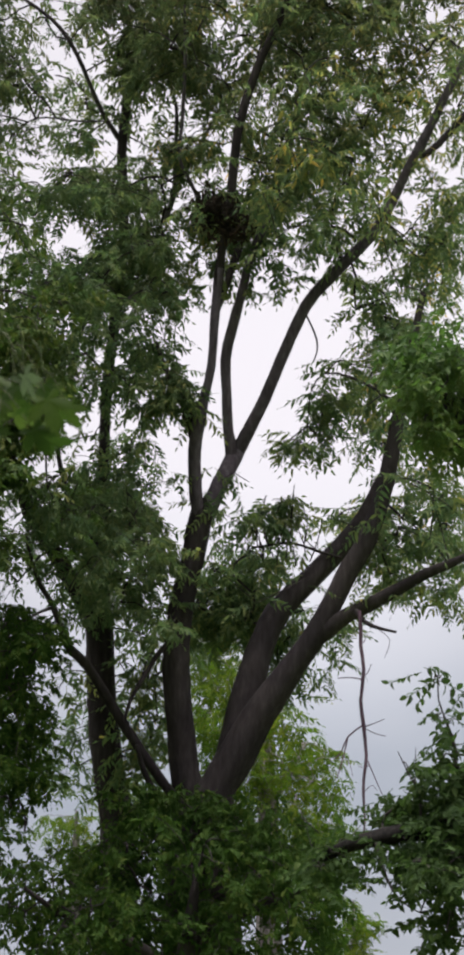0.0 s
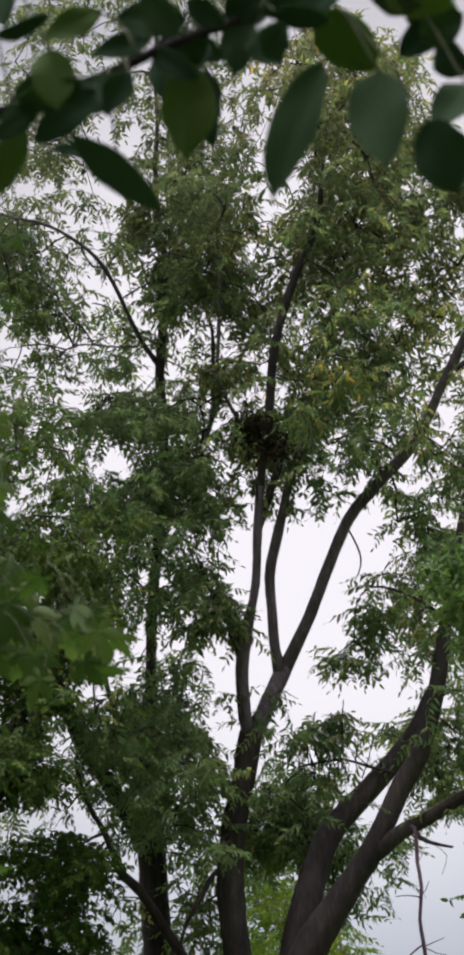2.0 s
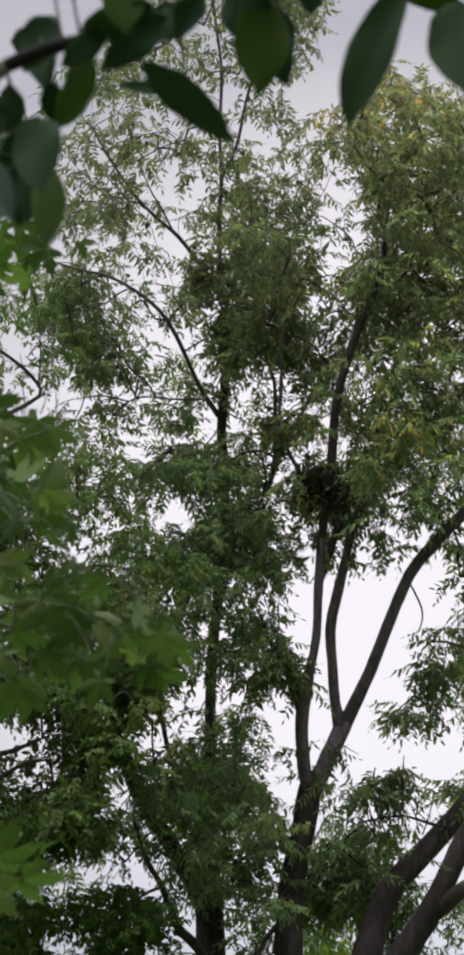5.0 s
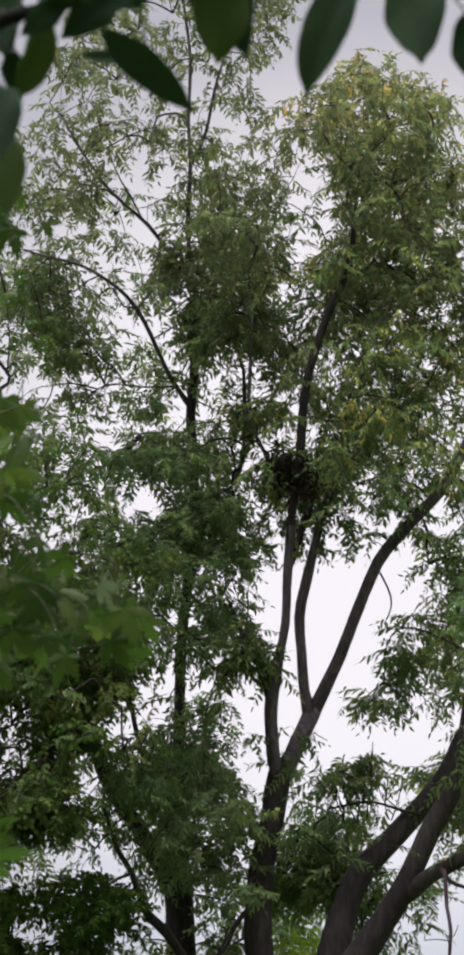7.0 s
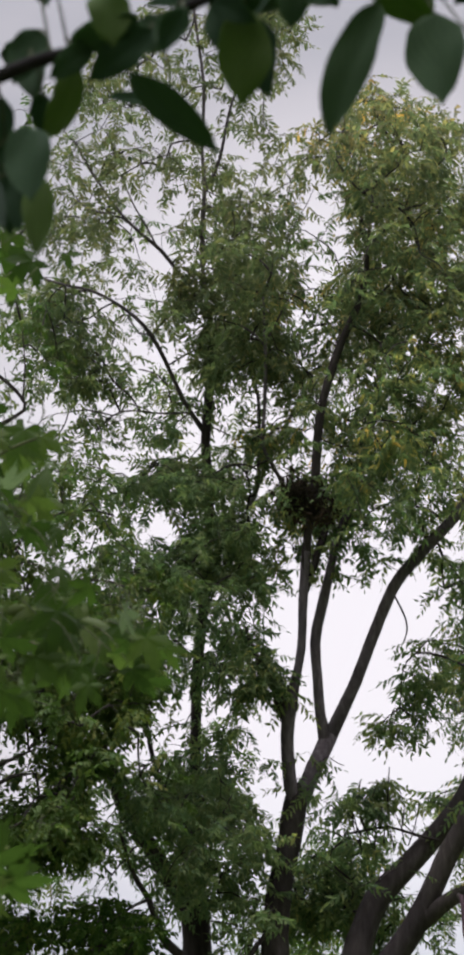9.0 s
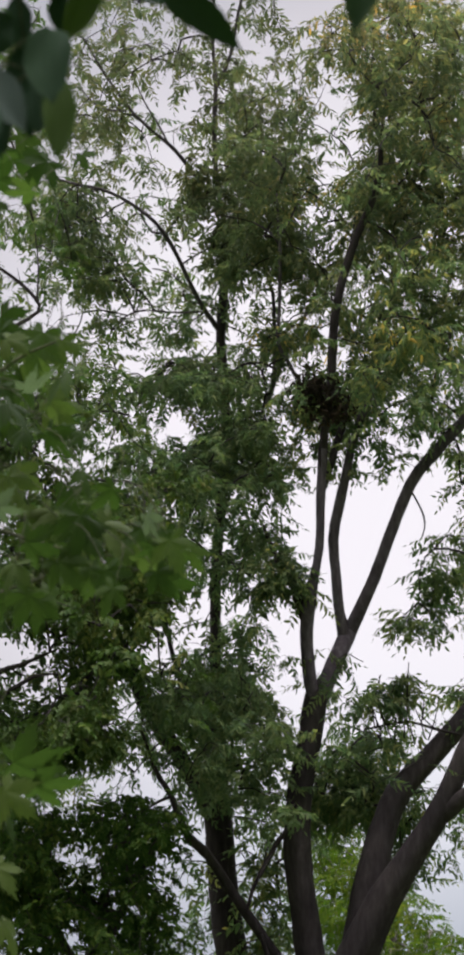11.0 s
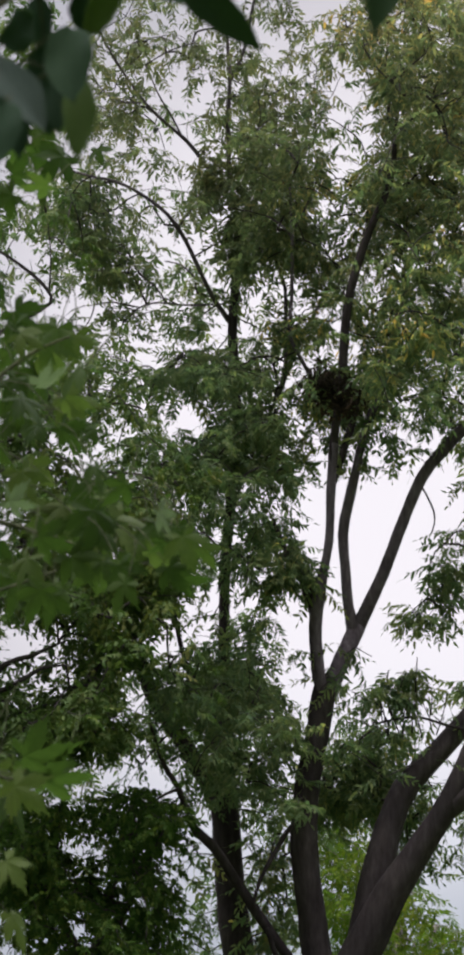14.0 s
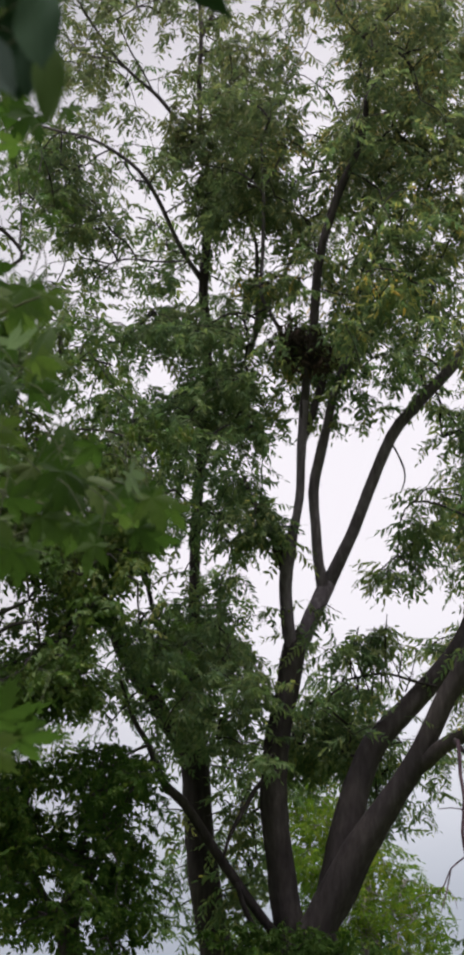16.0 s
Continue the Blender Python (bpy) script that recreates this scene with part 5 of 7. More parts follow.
walnut.mass((-0.83, 18.30, 4.01), (0.15, 0.30, 0.23), 10, tight=0.1)
walnut.mass((-0.72, 18.30, 4.78), (0.10, 0.30, 0.23), 8, tight=0.1)
walnut.mass((-0.51, 17.00, 7.07), (0.12, 0.25, 0.14), 12, tight=0.3)
walnut.mass((-0.62, 17.10, 7.01), (0.11, 0.25, 0.13), 8, tight=0.3)
walnut.mass((-0.43, 17.60, 11.05), (0.22, 0.90, 0.28), 16, tight=0.2)
walnut.mass((-0.35, 17.60, 10.39), (0.22, 0.90, 0.28), 18, tight=0.2)
walnut.mass((-0.48, 17.60, 9.82), (0.22, 0.90, 0.28), 14, tight=0.2)
walnut.mass((0.37, 17.60, 11.81), (0.22, 0.90, 0.28), 14, tight=0.2)
walnut.mass((0.31, 17.60, 11.02), (0.22, 0.90, 0.28), 14, tight=0.2)
slim.mass((-1.56, 19.30, 10.87), (0.18, 0.30, 0.24), 8, True, (2, 5))
slim.mass((-1.73, 19.30, 11.23), (0.15, 0.30, 0.18), 5, True, (2, 5))
slim.mass((-1.61, 19.30, 10.59), (0.27, 0.30, 0.15), 7, True, (2, 5))
walnut.mass((1.46, 17.30, 11.00), (0.22, 0.70, 0.24), 12, tight=0.2)
walnut.mass((1.74, 17.30, 10.47), (0.22, 0.70, 0.24), 12, tight=0.2)
walnut.mass((1.36, 17.30, 10.43), (0.22, 0.70, 0.24), 10, tight=0.2)
walnut.mass((1.90, 17.30, 11.44), (0.22, 0.70, 0.24), 12, tight=0.2)
walnut.mass((1.57, 17.30, 11.79), (0.22, 0.70, 0.24), 10, tight=0.2)
walnut.mass((1.12, 17.30, 11.22), (0.22, 0.70, 0.24), 8, tight=0.2)
walnut.grow()


def dry_leaf_clump(tree, centre, radius, count, seed):
    """A dark ball of dry leaves and twigs lodged in a fork."""
    rng = np.random.default_rng(seed)
    vs, fs, n = [], [], 0
    for _ in range(count):
        u = rng.normal(0, 1, 3)
        u /= np.linalg.norm(u)
        at = np.array(centre) + u * radius * rng.uniform(0.05, 1.3) * (1.0, 0.8, 0.85)
        v, f = leaflet(rng.uniform(0.06, 0.10), rng.uniform(0.025, 0.04), rng.uniform(0.2, 0.9), rng.uniform(0.1, 0.5))
        turn = Euler(tuple(rng.uniform(0, 6.28, 3))).to_matrix()
        vs.append(v @ np.array(turn).T + at)
        fs.append(f + n)
        n += len(v)
    part("dry_leaf_clump", mesh_from("dry_leaf_clump", np.vstack(vs), np.vstack(fs), LEAF_DRY, False), tree.root, "dark clump of dry brown leaves")


dry_leaf_clump(walnut, (-0.16, 16.70, 8.62), 0.20, 270, 31)
dry_leaf_clump(walnut, (0.02, 16.80, 8.47), 0.17, 180, 32)
slim.grow()

# ---- trees round about ----
beyond = Tree("ash_tree", (0.49, 27.00, 0), "light green leafy tree standing behind the big walnut", BARK_GREY, LEAF_LIME, PINNATE, 500, 0.8)
beyond.limb("trunk", [(0.49, 27.00, -0.10, 0.220), (0.49, 27.00, 3.45, 0.162), (0.49, 27.00, 4.24, 0.138), (0.46, 27.00, 5.04, 0.106), (0.34, 27.00, 5.85, 0.065)], 'grey trunk half hidden by leaves')
beyond.limb("limb", [(0.48, 27.00, 4.40, 0.065), (0.74, 27.25, 4.82, 0.057), (1.00, 27.50, 5.34, 0.033)])
beyond.mass((-0.15, 27.00, 5.85), (0.41, 1.50, 0.65), 70)
beyond.mass((0.74, 27.00, 5.20), (0.49, 1.50, 0.53), 92)
beyond.mass((1.09, 27.00, 4.56), (0.41, 1.50, 0.65), 76)
beyond.mass((0.41, 27.00, 4.64), (0.49, 1.50, 0.65), 70)
beyond.mass((-0.23, 27.00, 6.46), (0.29, 1.50, 0.45), 32)
beyond.mass((0.01, 27.00, 5.20), (0.41, 1.50, 0.57), 43)
beyond.mass((-0.27, 27.00, 6.09), (0.33, 1.50, 0.82), 38)
beyond.mass((1.13, 27.00, 3.84), (0.49, 1.50, 0.65), 65)
beyond.mass((-1.03, 27.00, 4.40), (0.49, 1.50, 0.49), 38)
beyond.grow()
shade = Tree("leafy_tree", (-2.20, 17.20, 0), "low dark leafy tree in deep shade", BARK, LEAF_SHADED, SMALL_PINNATE, 600, 1.35)
shade.limb("trunk", [(-2.20, 17.20, -0.10, 0.160), (-2.20, 17.20, 3.08, 0.104), (-2.18, 17.20, 3.77, 0.078), (-2.13, 17.20, 4.12, 0.042), (-2.06, 17.20, 4.32, 0.021)], 'short dark trunk')
shade.limb("limb", [(-2.18, 17.20, 3.77, 0.037), (-1.94, 17.10, 4.15, 0.031), (-1.73, 17.00, 4.53, 0.021)])
shade.limb("limb", [(-2.21, 17.20, 3.57, 0.037), (-2.53, 17.30, 4.09, 0.032), (-2.82, 17.40, 4.63, 0.021)])
shade.gap((0.34, 17.20, 7.10), 0.65, 0.73)
shade.gap((-0.41, 17.20, 6.34), 0.29, 0.37)
shade.gap((-1.28, 17.20, 10.22), 0.29, 0.43)
shade.gap((-1.59, 17.20, 11.73), 0.23, 0.36)
shade.gap((-1.66, 17.20, 10.81), 0.16, 0.35)
shade.gap((0.20, 17.20, 11.67), 0.26, 0.57)
shade.gap((0.09, 17.20, 10.85), 0.16, 0.35)
shade.gap((-1.47, 17.20, 8.58), 0.31, 0.19)
shade.gap((-1.77, 17.20, 9.29), 0.20, 0.14)
shade.gap((1.26, 17.20, 4.34), 0.39, 0.73)
shade.gap((-2.69, 17.20, 6.40), 0.26, 0.36)
shade.gap((-1.60, 17.20, 6.42), 0.14, 0.23)
shade.gap((-2.01, 17.20, 5.42), 0.43, 0.11)
shade.gap((-2.32, 17.20, 4.71), 0.14, 0.17)
shade.gap((-1.38, 17.20, 4.56), 0.19, 0.25)
shade.gap((-2.96, 17.20, 10.35), 0.23, 0.26)
shade.gap((1.99, 17.20, 9.25), 0.12, 0.14)
shade.gap((0.25, 17.20, 13.47), 0.38, 0.38)
shade.gap((-0.43, 17.20, 9.79), 0.17, 0.23)
shade.gap((-1.15, 17.20, 6.77), 0.15, 0.30)
shade.gap((-1.88, 17.20, 6.00), 0.16, 0.16)
shade.mass((-2.69, 17.20, 4.85), (0.37, 1.20, 0.29), 40, tight=0.1)
shade.mass((-1.88, 17.20, 4.88), (0.42, 1.20, 0.24), 54, tight=0.1)
shade.mass((-1.80, 17.20, 4.36), (0.24, 1.20, 0.34), 40, tight=0.1)
shade.mass((-2.37, 17.20, 4.38), (0.37, 1.20, 0.32), 43, tight=0.1)
shade.mass((-2.01, 17.20, 3.86), (0.47, 1.20, 0.31), 61, tight=0.1)
shade.mass((-2.67, 17.20, 3.88), (0.37, 1.20, 0.31), 36, tight=0.1)
shade.mass((-2.78, 17.20, 4.39), (0.32, 1.20, 0.32), 32, tight=0.1)
shade.mass((-1.92, 17.20, 3.36), (0.21, 1.20, 0.26), 18, tight=0.1)
shade.mass((-2.32, 17.20, 4.71), (0.18, 0.40, 0.18), 8, True, (1, 4))
shade.mass((-2.43, 17.20, 5.16), (0.32, 0.40, 0.11), 6, True, (1, 4))
shade.mass((-2.30, 17.00, 4.63), (0.18, 0.40, 0.18), 22, tight=0.3)
shade.mass((-2.97, 17.00, 4.84), (0.18, 0.40, 0.18), 16, tight=0.3)
shade.mass((-2.95, 17.00, 4.38), (0.18, 0.40, 0.18), 18, tight=0.3)
shade.mass((-2.68, 17.00, 4.86), (0.18, 0.40, 0.18), 10, tight=0.3)
shade.mass((-1.88, 17.00, 4.92), (0.18, 0.40, 0.18), 8, tight=0.3)
shade.grow()
left = Tree("leafy_tree", (-3.05, 16.00, 0), "tree with thin bare twigs and airy green leaves", BARK, LEAF_SIDE, SMALL_PINNATE, 650, 1.4)
left.limb("trunk", [(-3.05, 16.00, -0.10, 0.200), (-3.05, 16.00, 3.45, 0.108), (-3.14, 16.00, 4.88, 0.089), (-3.12, 16.00, 5.63, 0.075), (-3.21, 16.00, 6.93, 0.062), (-3.29, 16.00, 8.03, 0.047), (-3.39, 16.00, 9.30, 0.027)], 'dark trunk')
left.limb("limb", [(-3.12, 16.00, 5.68, 0.035), (-2.82, 15.95, 5.94, 0.025), (-2.61, 15.90, 5.99, 0.020), (-2.43, 15.85, 6.05, 0.012), (-2.30, 15.80, 6.08, 0.007)])
left.limb("limb", [(-3.07, 16.00, 5.63, 0.025), (-2.71, 15.93, 5.78, 0.020), (-2.50, 15.87, 5.88, 0.015), (-2.30, 15.80, 5.88, 0.007)])
left.limb("limb", [(-3.34, 16.00, 8.60, 0.024), (-3.10, 15.97, 8.80, 0.021), (-2.73, 15.94, 9.01, 0.019), (-2.49, 15.91, 9.14, 0.016), (-2.51, 15.89, 9.26, 0.016), (-2.64, 15.86, 9.40, 0.016), (-2.88, 15.83, 9.59, 0.013), (-3.10, 15.80, 9.71, 0.008)])
left.limb("limb", [(-2.50, 15.90, 9.24, 0.008), (-2.48, 15.85, 9.53, 0.007), (-2.51, 15.80, 9.92, 0.004)])
left.limb("limb", [(-3.29, 16.00, 7.75, 0.026), (-2.86, 15.93, 7.88, 0.021), (-2.44, 15.87, 8.00, 0.013), (-2.12, 15.80, 8.13, 0.008)])
left.gap((0.32, 16.00, 6.72), 0.60, 0.68)
left.gap((-0.38, 16.00, 6.02), 0.27, 0.35)
left.gap((-1.19, 16.00, 9.62), 0.27, 0.40)
left.gap((-1.48, 16.00, 11.02), 0.21, 0.33)
left.gap((-1.54, 16.00, 10.16), 0.15, 0.33)
left.gap((0.18, 16.00, 10.97), 0.24, 0.53)
left.gap((0.08, 16.00, 10.21), 0.15, 0.33)
left.gap((-1.37, 16.00, 8.09), 0.28, 0.18)
left.gap((-1.65, 16.00, 8.76), 0.18, 0.13)
left.gap((1.17, 16.00, 4.15), 0.36, 0.68)
left.gap((-2.50, 16.00, 6.06), 0.24, 0.33)
left.gap((-1.49, 16.00, 6.08), 0.13, 0.21)
left.gap((-1.87, 16.00, 5.15), 0.40, 0.10)
left.gap((-2.16, 16.00, 4.49), 0.13, 0.16)
left.gap((-1.28, 16.00, 4.35), 0.18, 0.23)
left.gap((-2.75, 16.00, 9.74), 0.22, 0.24)
left.gap((1.85, 16.00, 8.72), 0.12, 0.13)
left.gap((0.24, 16.00, 12.63), 0.35, 0.35)
left.gap((-0.41, 16.00, 9.22), 0.16, 0.21)
left.gap((-1.07, 16.00, 6.41), 0.14, 0.28)
left.gap((-1.75, 16.00, 5.69), 0.15, 0.15)
left.mass((-2.80, 16.30, 12.18), (0.38, 0.80, 0.32), 15)
left.mass((-2.84, 16.30, 11.46), (0.35, 0.80, 0.35), 11)
left.mass((-2.34, 16.80, 6.86), (0.80, 0.60, 0.24), 68, tight=0.3)
left.mass((-2.19, 16.80, 7.33), (0.69, 0.60, 0.32), 46, tight=0.3)
left.mass((-2.07, 16.80, 6.28), (0.31, 0.60, 0.31), 30, tight=0.3)
left.mass((-2.39, 16.30, 7.28), (1.04, 1.20, 1.56), 189)
left.mass((-2.27, 16.30, 5.88), (1.02, 1.20, 0.56), 54)
left.mass((-2.75, 16.30, 9.71), (0.55, 1.20, 0.94), 19)
left.mass((-1.73, 16.00, 6.62), (0.35, 0.90, 0.35), 27)
left.mass((-2.23, 16.00, 6.42), (0.35, 0.90, 0.30), 27)
left.mass((-2.64, 16.00, 6.65), (0.30, 0.90, 0.23), 19)
left.mass((-2.76, 16.00, 5.47), (0.40, 0.90, 0.30), 27)
left.mass((-2.84, 16.00, 6.39), (0.30, 0.90, 0.41), 16)
left.mass((-2.07, 16.00, 5.55), (0.35, 0.90, 0.22), 22)
left.mass((-2.55, 16.00, 7.18), (0.41, 0.90, 0.36), 30)
left.mass((-1.98, 16.00, 7.27), (0.41, 0.90, 0.31), 30)
left.mass((-2.56, 16.00, 7.89), (0.36, 0.90, 0.31), 19)
left.mass((-2.73, 16.00, 8.57), (0.32, 0.90, 0.32), 14)
left.mass((-2.87, 16.00, 10.17), (0.27, 0.90, 0.27), 4)
left.mass((-2.50, 16.00, 6.06), (0.23, 0.40, 0.28), 9, True, (1, 4))
left.mass((-2.75, 16.00, 9.74), (0.22, 0.40, 0.22), 5, True, (1, 4))
left.mass((-1.49, 16.00, 6.08), (0.11, 0.40, 0.20), 5, True, (1, 4))
left.mass((-2.65, 16.20, 5.53), (0.17, 0.40, 0.15), 16, tight=0.3)
left.mass((-2.27, 16.20, 5.45), (0.17, 0.40, 0.15), 16, tight=0.3)
left.mass((-2.12, 16.20, 5.72), (0.17, 0.40, 0.15), 12, tight=0.3)
left.mass((-2.47, 16.20, 5.25), (0.17, 0.40, 0.15), 12, tight=0.3)
left.mass((-2.00, 16.20, 5.26), (0.17, 0.40, 0.15), 8, tight=0.3)
left.mass((-2.79, 16.20, 5.24), (0.17, 0.40, 0.15), 10, tight=0.3)
left.grow()
# its leaf colour carries the shade of the canopy overhead
under = Tree("leafy_tree", (-0.38, 17.00, 0), "broad dark understorey tree below the walnut", BARK, LEAF_SHADED, SMALL_PINNATE, 700, 1.3)
under.limb("trunk", [(-0.38, 17.00, -0.10, 0.200), (-0.38, 17.00, 1.59, 0.117), (-0.37, 16.83, 2.07, 0.091), (-0.32, 16.67, 2.44, 0.060), (-0.27, 16.50, 2.77, 0.030)], 'short dark trunk')
under.limb("limb", [(-0.38, 17.00, 2.07, 0.051), (-0.86, 16.77, 2.35, 0.040), (-1.34, 16.53, 2.53, 0.025), (-1.61, 16.30, 2.71, 0.015)])
under.limb("limb", [(-0.36, 17.00, 2.26, 0.051), (0.11, 16.77, 2.54, 0.040), (0.50, 16.53, 2.67, 0.025), (0.74, 16.30, 2.85, 0.015)])
under.gap((-1.42, 17.00, 3.32), 0.41, 0.20)
under.mass((-1.63, 17.00, 2.75), (0.41, 1.20, 0.31), 38, tight=0.1)
under.mass((-1.03, 17.00, 2.65), (0.41, 1.20, 0.33), 46, tight=0.1)
under.mass((-0.43, 17.00, 2.72), (0.38, 1.20, 0.28), 26, tight=0.1)
under.mass((0.17, 17.00, 2.90), (0.38, 1.20, 0.31), 46, tight=0.1)
under.mass((0.61, 17.00, 2.70), (0.28, 1.20, 0.33), 35, tight=0.1)
under.mass((-0.28, 17.00, 2.36), (0.56, 1.20, 0.23), 36, tight=0.1)
under.mass((0.51, 17.00, 2.34), (0.36, 1.20, 0.20), 8, tight=0.1)
under.mass((-0.71, 17.00, 3.24), (0.26, 1.20, 0.20), 14, tight=0.1)
under.mass((0.12, 17.00, 3.29), (0.28, 1.20, 0.20), 16, tight=0.1)
under.mass((-1.37, 17.00, 2.31), (0.41, 1.20, 0.20), 28, tight=0.1)
under.mass((0.82, 17.00, 3.04), (0.20, 1.20, 0.18), 12, tight=0.1)
under.mass((-0.28, 17.00, 2.99), (0.41, 1.20, 0.13), 7, tight=0.1)
under.mass((-0.39, 17.00, 3.17), (0.31, 1.20, 0.13), 5, tight=0.1)
under.mass((-0.03, 17.00, 3.24), (0.20, 1.20, 0.13), 5, tight=0.1)
under.mass((0.37, 17.00, 3.19), (0.31, 1.20, 0.20), 24, tight=0.1)
under.mass((-0.99, 17.00, 3.09), (0.31, 1.20, 0.20), 18, tight=0.1)
under.mass((-0.44, 17.10, 3.49), (0.32, 0.25, 0.11), 12, tight=0.3)
under.mass((-0.06, 17.10, 3.44), (0.22, 0.25, 0.10), 7, tight=0.3)
under.mass((-0.78, 17.30, 3.46), (0.22, 0.25, 0.13), 10, tight=0.3)
under.mass((-0.24, 17.10, 3.24), (0.43, 0.25, 0.13), 16, tight=0.3)
under.grow()
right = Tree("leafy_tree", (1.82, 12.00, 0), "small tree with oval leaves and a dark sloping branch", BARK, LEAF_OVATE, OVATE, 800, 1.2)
right.limb("trunk", [(1.82, 12.00, -0.10, 0.160), (1.82, 12.00, 1.62, 0.091), (1.77, 12.00, 2.13, 0.080), (1.64, 12.00, 2.47, 0.073)], 'dark trunk')
right.limb("limb", [(1.70, 12.00, 2.30, 0.073), (1.44, 12.06, 2.75, 0.062), (1.24, 12.11, 2.79, 0.058), (1.02, 12.17, 2.77, 0.055), (0.81, 12.23, 2.73, 0.048), (0.67, 12.29, 2.69, 0.037), (0.54, 12.34, 2.62, 0.026), (0.44, 12.40, 2.56, 0.015)], 'dark sloping branch', bark=BARK_STEM)
right.limb("limb", [(1.27, 12.10, 2.78, 0.026), (1.31, 12.08, 3.00, 0.018), (1.35, 12.06, 3.22, 0.013), (1.30, 12.04, 3.40, 0.007), (1.25, 12.02, 3.54, 0.005), (1.25, 12.00, 3.68, 0.004)])
right.limb("limb", [(1.13, 12.10, 2.78, 0.0081), (1.13, 12.07, 2.97, 0.0067), (1.06, 12.03, 3.11, 0.0040), (1.00, 12.00, 3.23, 0.0023)])
right.gap((1.06, 11.40, 2.71), 0.15, 0.15, 0.9)
right.gap((0.86, 11.40, 2.68), 0.15, 0.15, 0.9)
right.gap((0.67, 11.40, 2.63), 0.15, 0.15, 0.9)
right.gap((0.88, 12.00, 2.32), 0.25, 0.20)
right.gap((1.07, 12.00, 2.16), 0.11, 0.11)
right.limb("limb", [(0.87, 12.10, 2.71, 0.015), (0.92, 12.07, 2.51, 0.009), (1.00, 12.03, 2.37, 0.005), (1.11, 12.00, 2.30, 0.004)])
right.mass((1.21, 12.00, 2.93), (0.18, 0.60, 0.10), 23)
right.mass((1.12, 12.00, 2.87), (0.16, 0.60, 0.07), 10)
right.mass((1.27, 12.00, 2.64), (0.20, 0.60, 0.16), 29)
right.mass((1.11, 12.00, 2.63), (0.16, 0.60, 0.06), 9)
right.mass((1.30, 12.00, 2.20), (0.11, 0.60, 0.16), 10)
right.mass((1.29, 12.00, 3.12), (0.09, 0.60, 0.09), 6)
right.mass((1.48, 12.00, 2.89), (0.18, 0.60, 0.33), 21)
right.mass((0.99, 12.00, 2.84), (0.16, 0.60, 0.04), 5)
right.mass((1.13, 12.00, 3.26), (0.04, 0.30, 0.04), 1, leaves=(1, 3))
right.mass((1.09, 12.00, 3.12), (0.04, 0.30, 0.04), 3, leaves=(1, 3))
right.mass((0.98, 12.00, 2.96), (0.05, 0.30, 0.03), 3, leaves=(1, 3))
right.mass((0.89, 12.00, 2.82), (0.05, 0.30, 0.02), 3, leaves=(1, 3))
right.mass((0.76, 12.00, 2.71), (0.06, 0.30, 0.02), 3, leaves=(1, 3))
right.mass((0.65, 12.00, 2.62), (0.09, 0.30, 0.04), 5, leaves=(1, 3))
right.mass((0.49, 12.00, 2.56), (0.09, 0.30, 0.04), 6, leaves=(1, 3))
right.mass((0.83, 12.00, 2.64), (0.08, 0.30, 0.03), 4, leaves=(1, 3))
right.mass((0.94, 12.00, 2.82), (0.11, 0.30, 0.03), 5, leaves=(1, 3))
right.mass((1.12, 12.00, 2.81), (0.11, 0.30, 0.03), 6, leaves=(1, 3))
right.mass((1.11, 12.00, 2.30), (0.05, 0.30, 0.05), 3, leaves=(1, 3))
right.mass((1.02, 12.00, 2.47), (0.05, 0.30, 0.04), 3, leaves=(1, 3))
right.mass((1.25, 12.00, 3.67), (0.04, 0.20, 0.05), 3, leaves=(1, 3))
right.mass((1.19, 12.00, 3.46), (0.04, 0.20, 0.04), 1, leaves=(1, 3))
right.mass((1.29, 12.00, 3.41), (0.07, 0.20, 0.04), 3, leaves=(1, 3))
right.mass((0.81, 12.10, 2.82), (0.15, 0.35, 0.06), 6)
right.mass((0.97, 12.10, 2.88), (0.14, 0.35, 0.08), 8)
right.mass((1.13, 12.10, 2.93), (0.15, 0.35, 0.10), 10)
right.mass((1.30, 12.10, 3.01), (0.15, 0.35, 0.15), 14)
right.mass((0.66, 12.10, 2.70), (0.14, 0.35, 0.05), 8)
right.mass((1.04, 12.10, 2.69), (0.23, 0.35, 0.11), 5)
right.mass((1.23, 12.10, 2.65), (0.19, 0.35, 0.19), 10)
right.mass((1.30, 12.10, 2.37), (0.15, 0.35, 0.15), 5)
right.grow()
green = Tree("leafy_tree", (2.12, 14.00, 0), "dense fresh green tree beside the walnut crown", BARK, LEAF_FRESH, SMALL_PINNATE, 900, 1.2)
green.limb("trunk", [(2.12, 14.00, -0.10, 0.200), (2.12, 14.00, 1.81, 0.127), (2.14, 14.00, 3.21, 0.106), (2.10, 14.00, 4.48, 0.086), (1.96, 14.00, 5.36, 0.057), (1.85, 14.00, 5.82, 0.031)], 'dark trunk')
green.limb("limb", [(2.08, 14.00, 4.92, 0.043), (1.84, 14.00, 5.54, 0.031), (1.59, 14.00, 6.00, 0.022), (1.42, 14.00, 6.27, 0.013)])
green.mass((1.44, 14.00, 6.23), (0.20, 0.60, 0.27), 44)
green.mass((1.63, 14.00, 6.46), (0.18, 0.60, 0.22), 24)
green.mass((1.56, 14.00, 5.82), (0.20, 0.60, 0.20), 27)
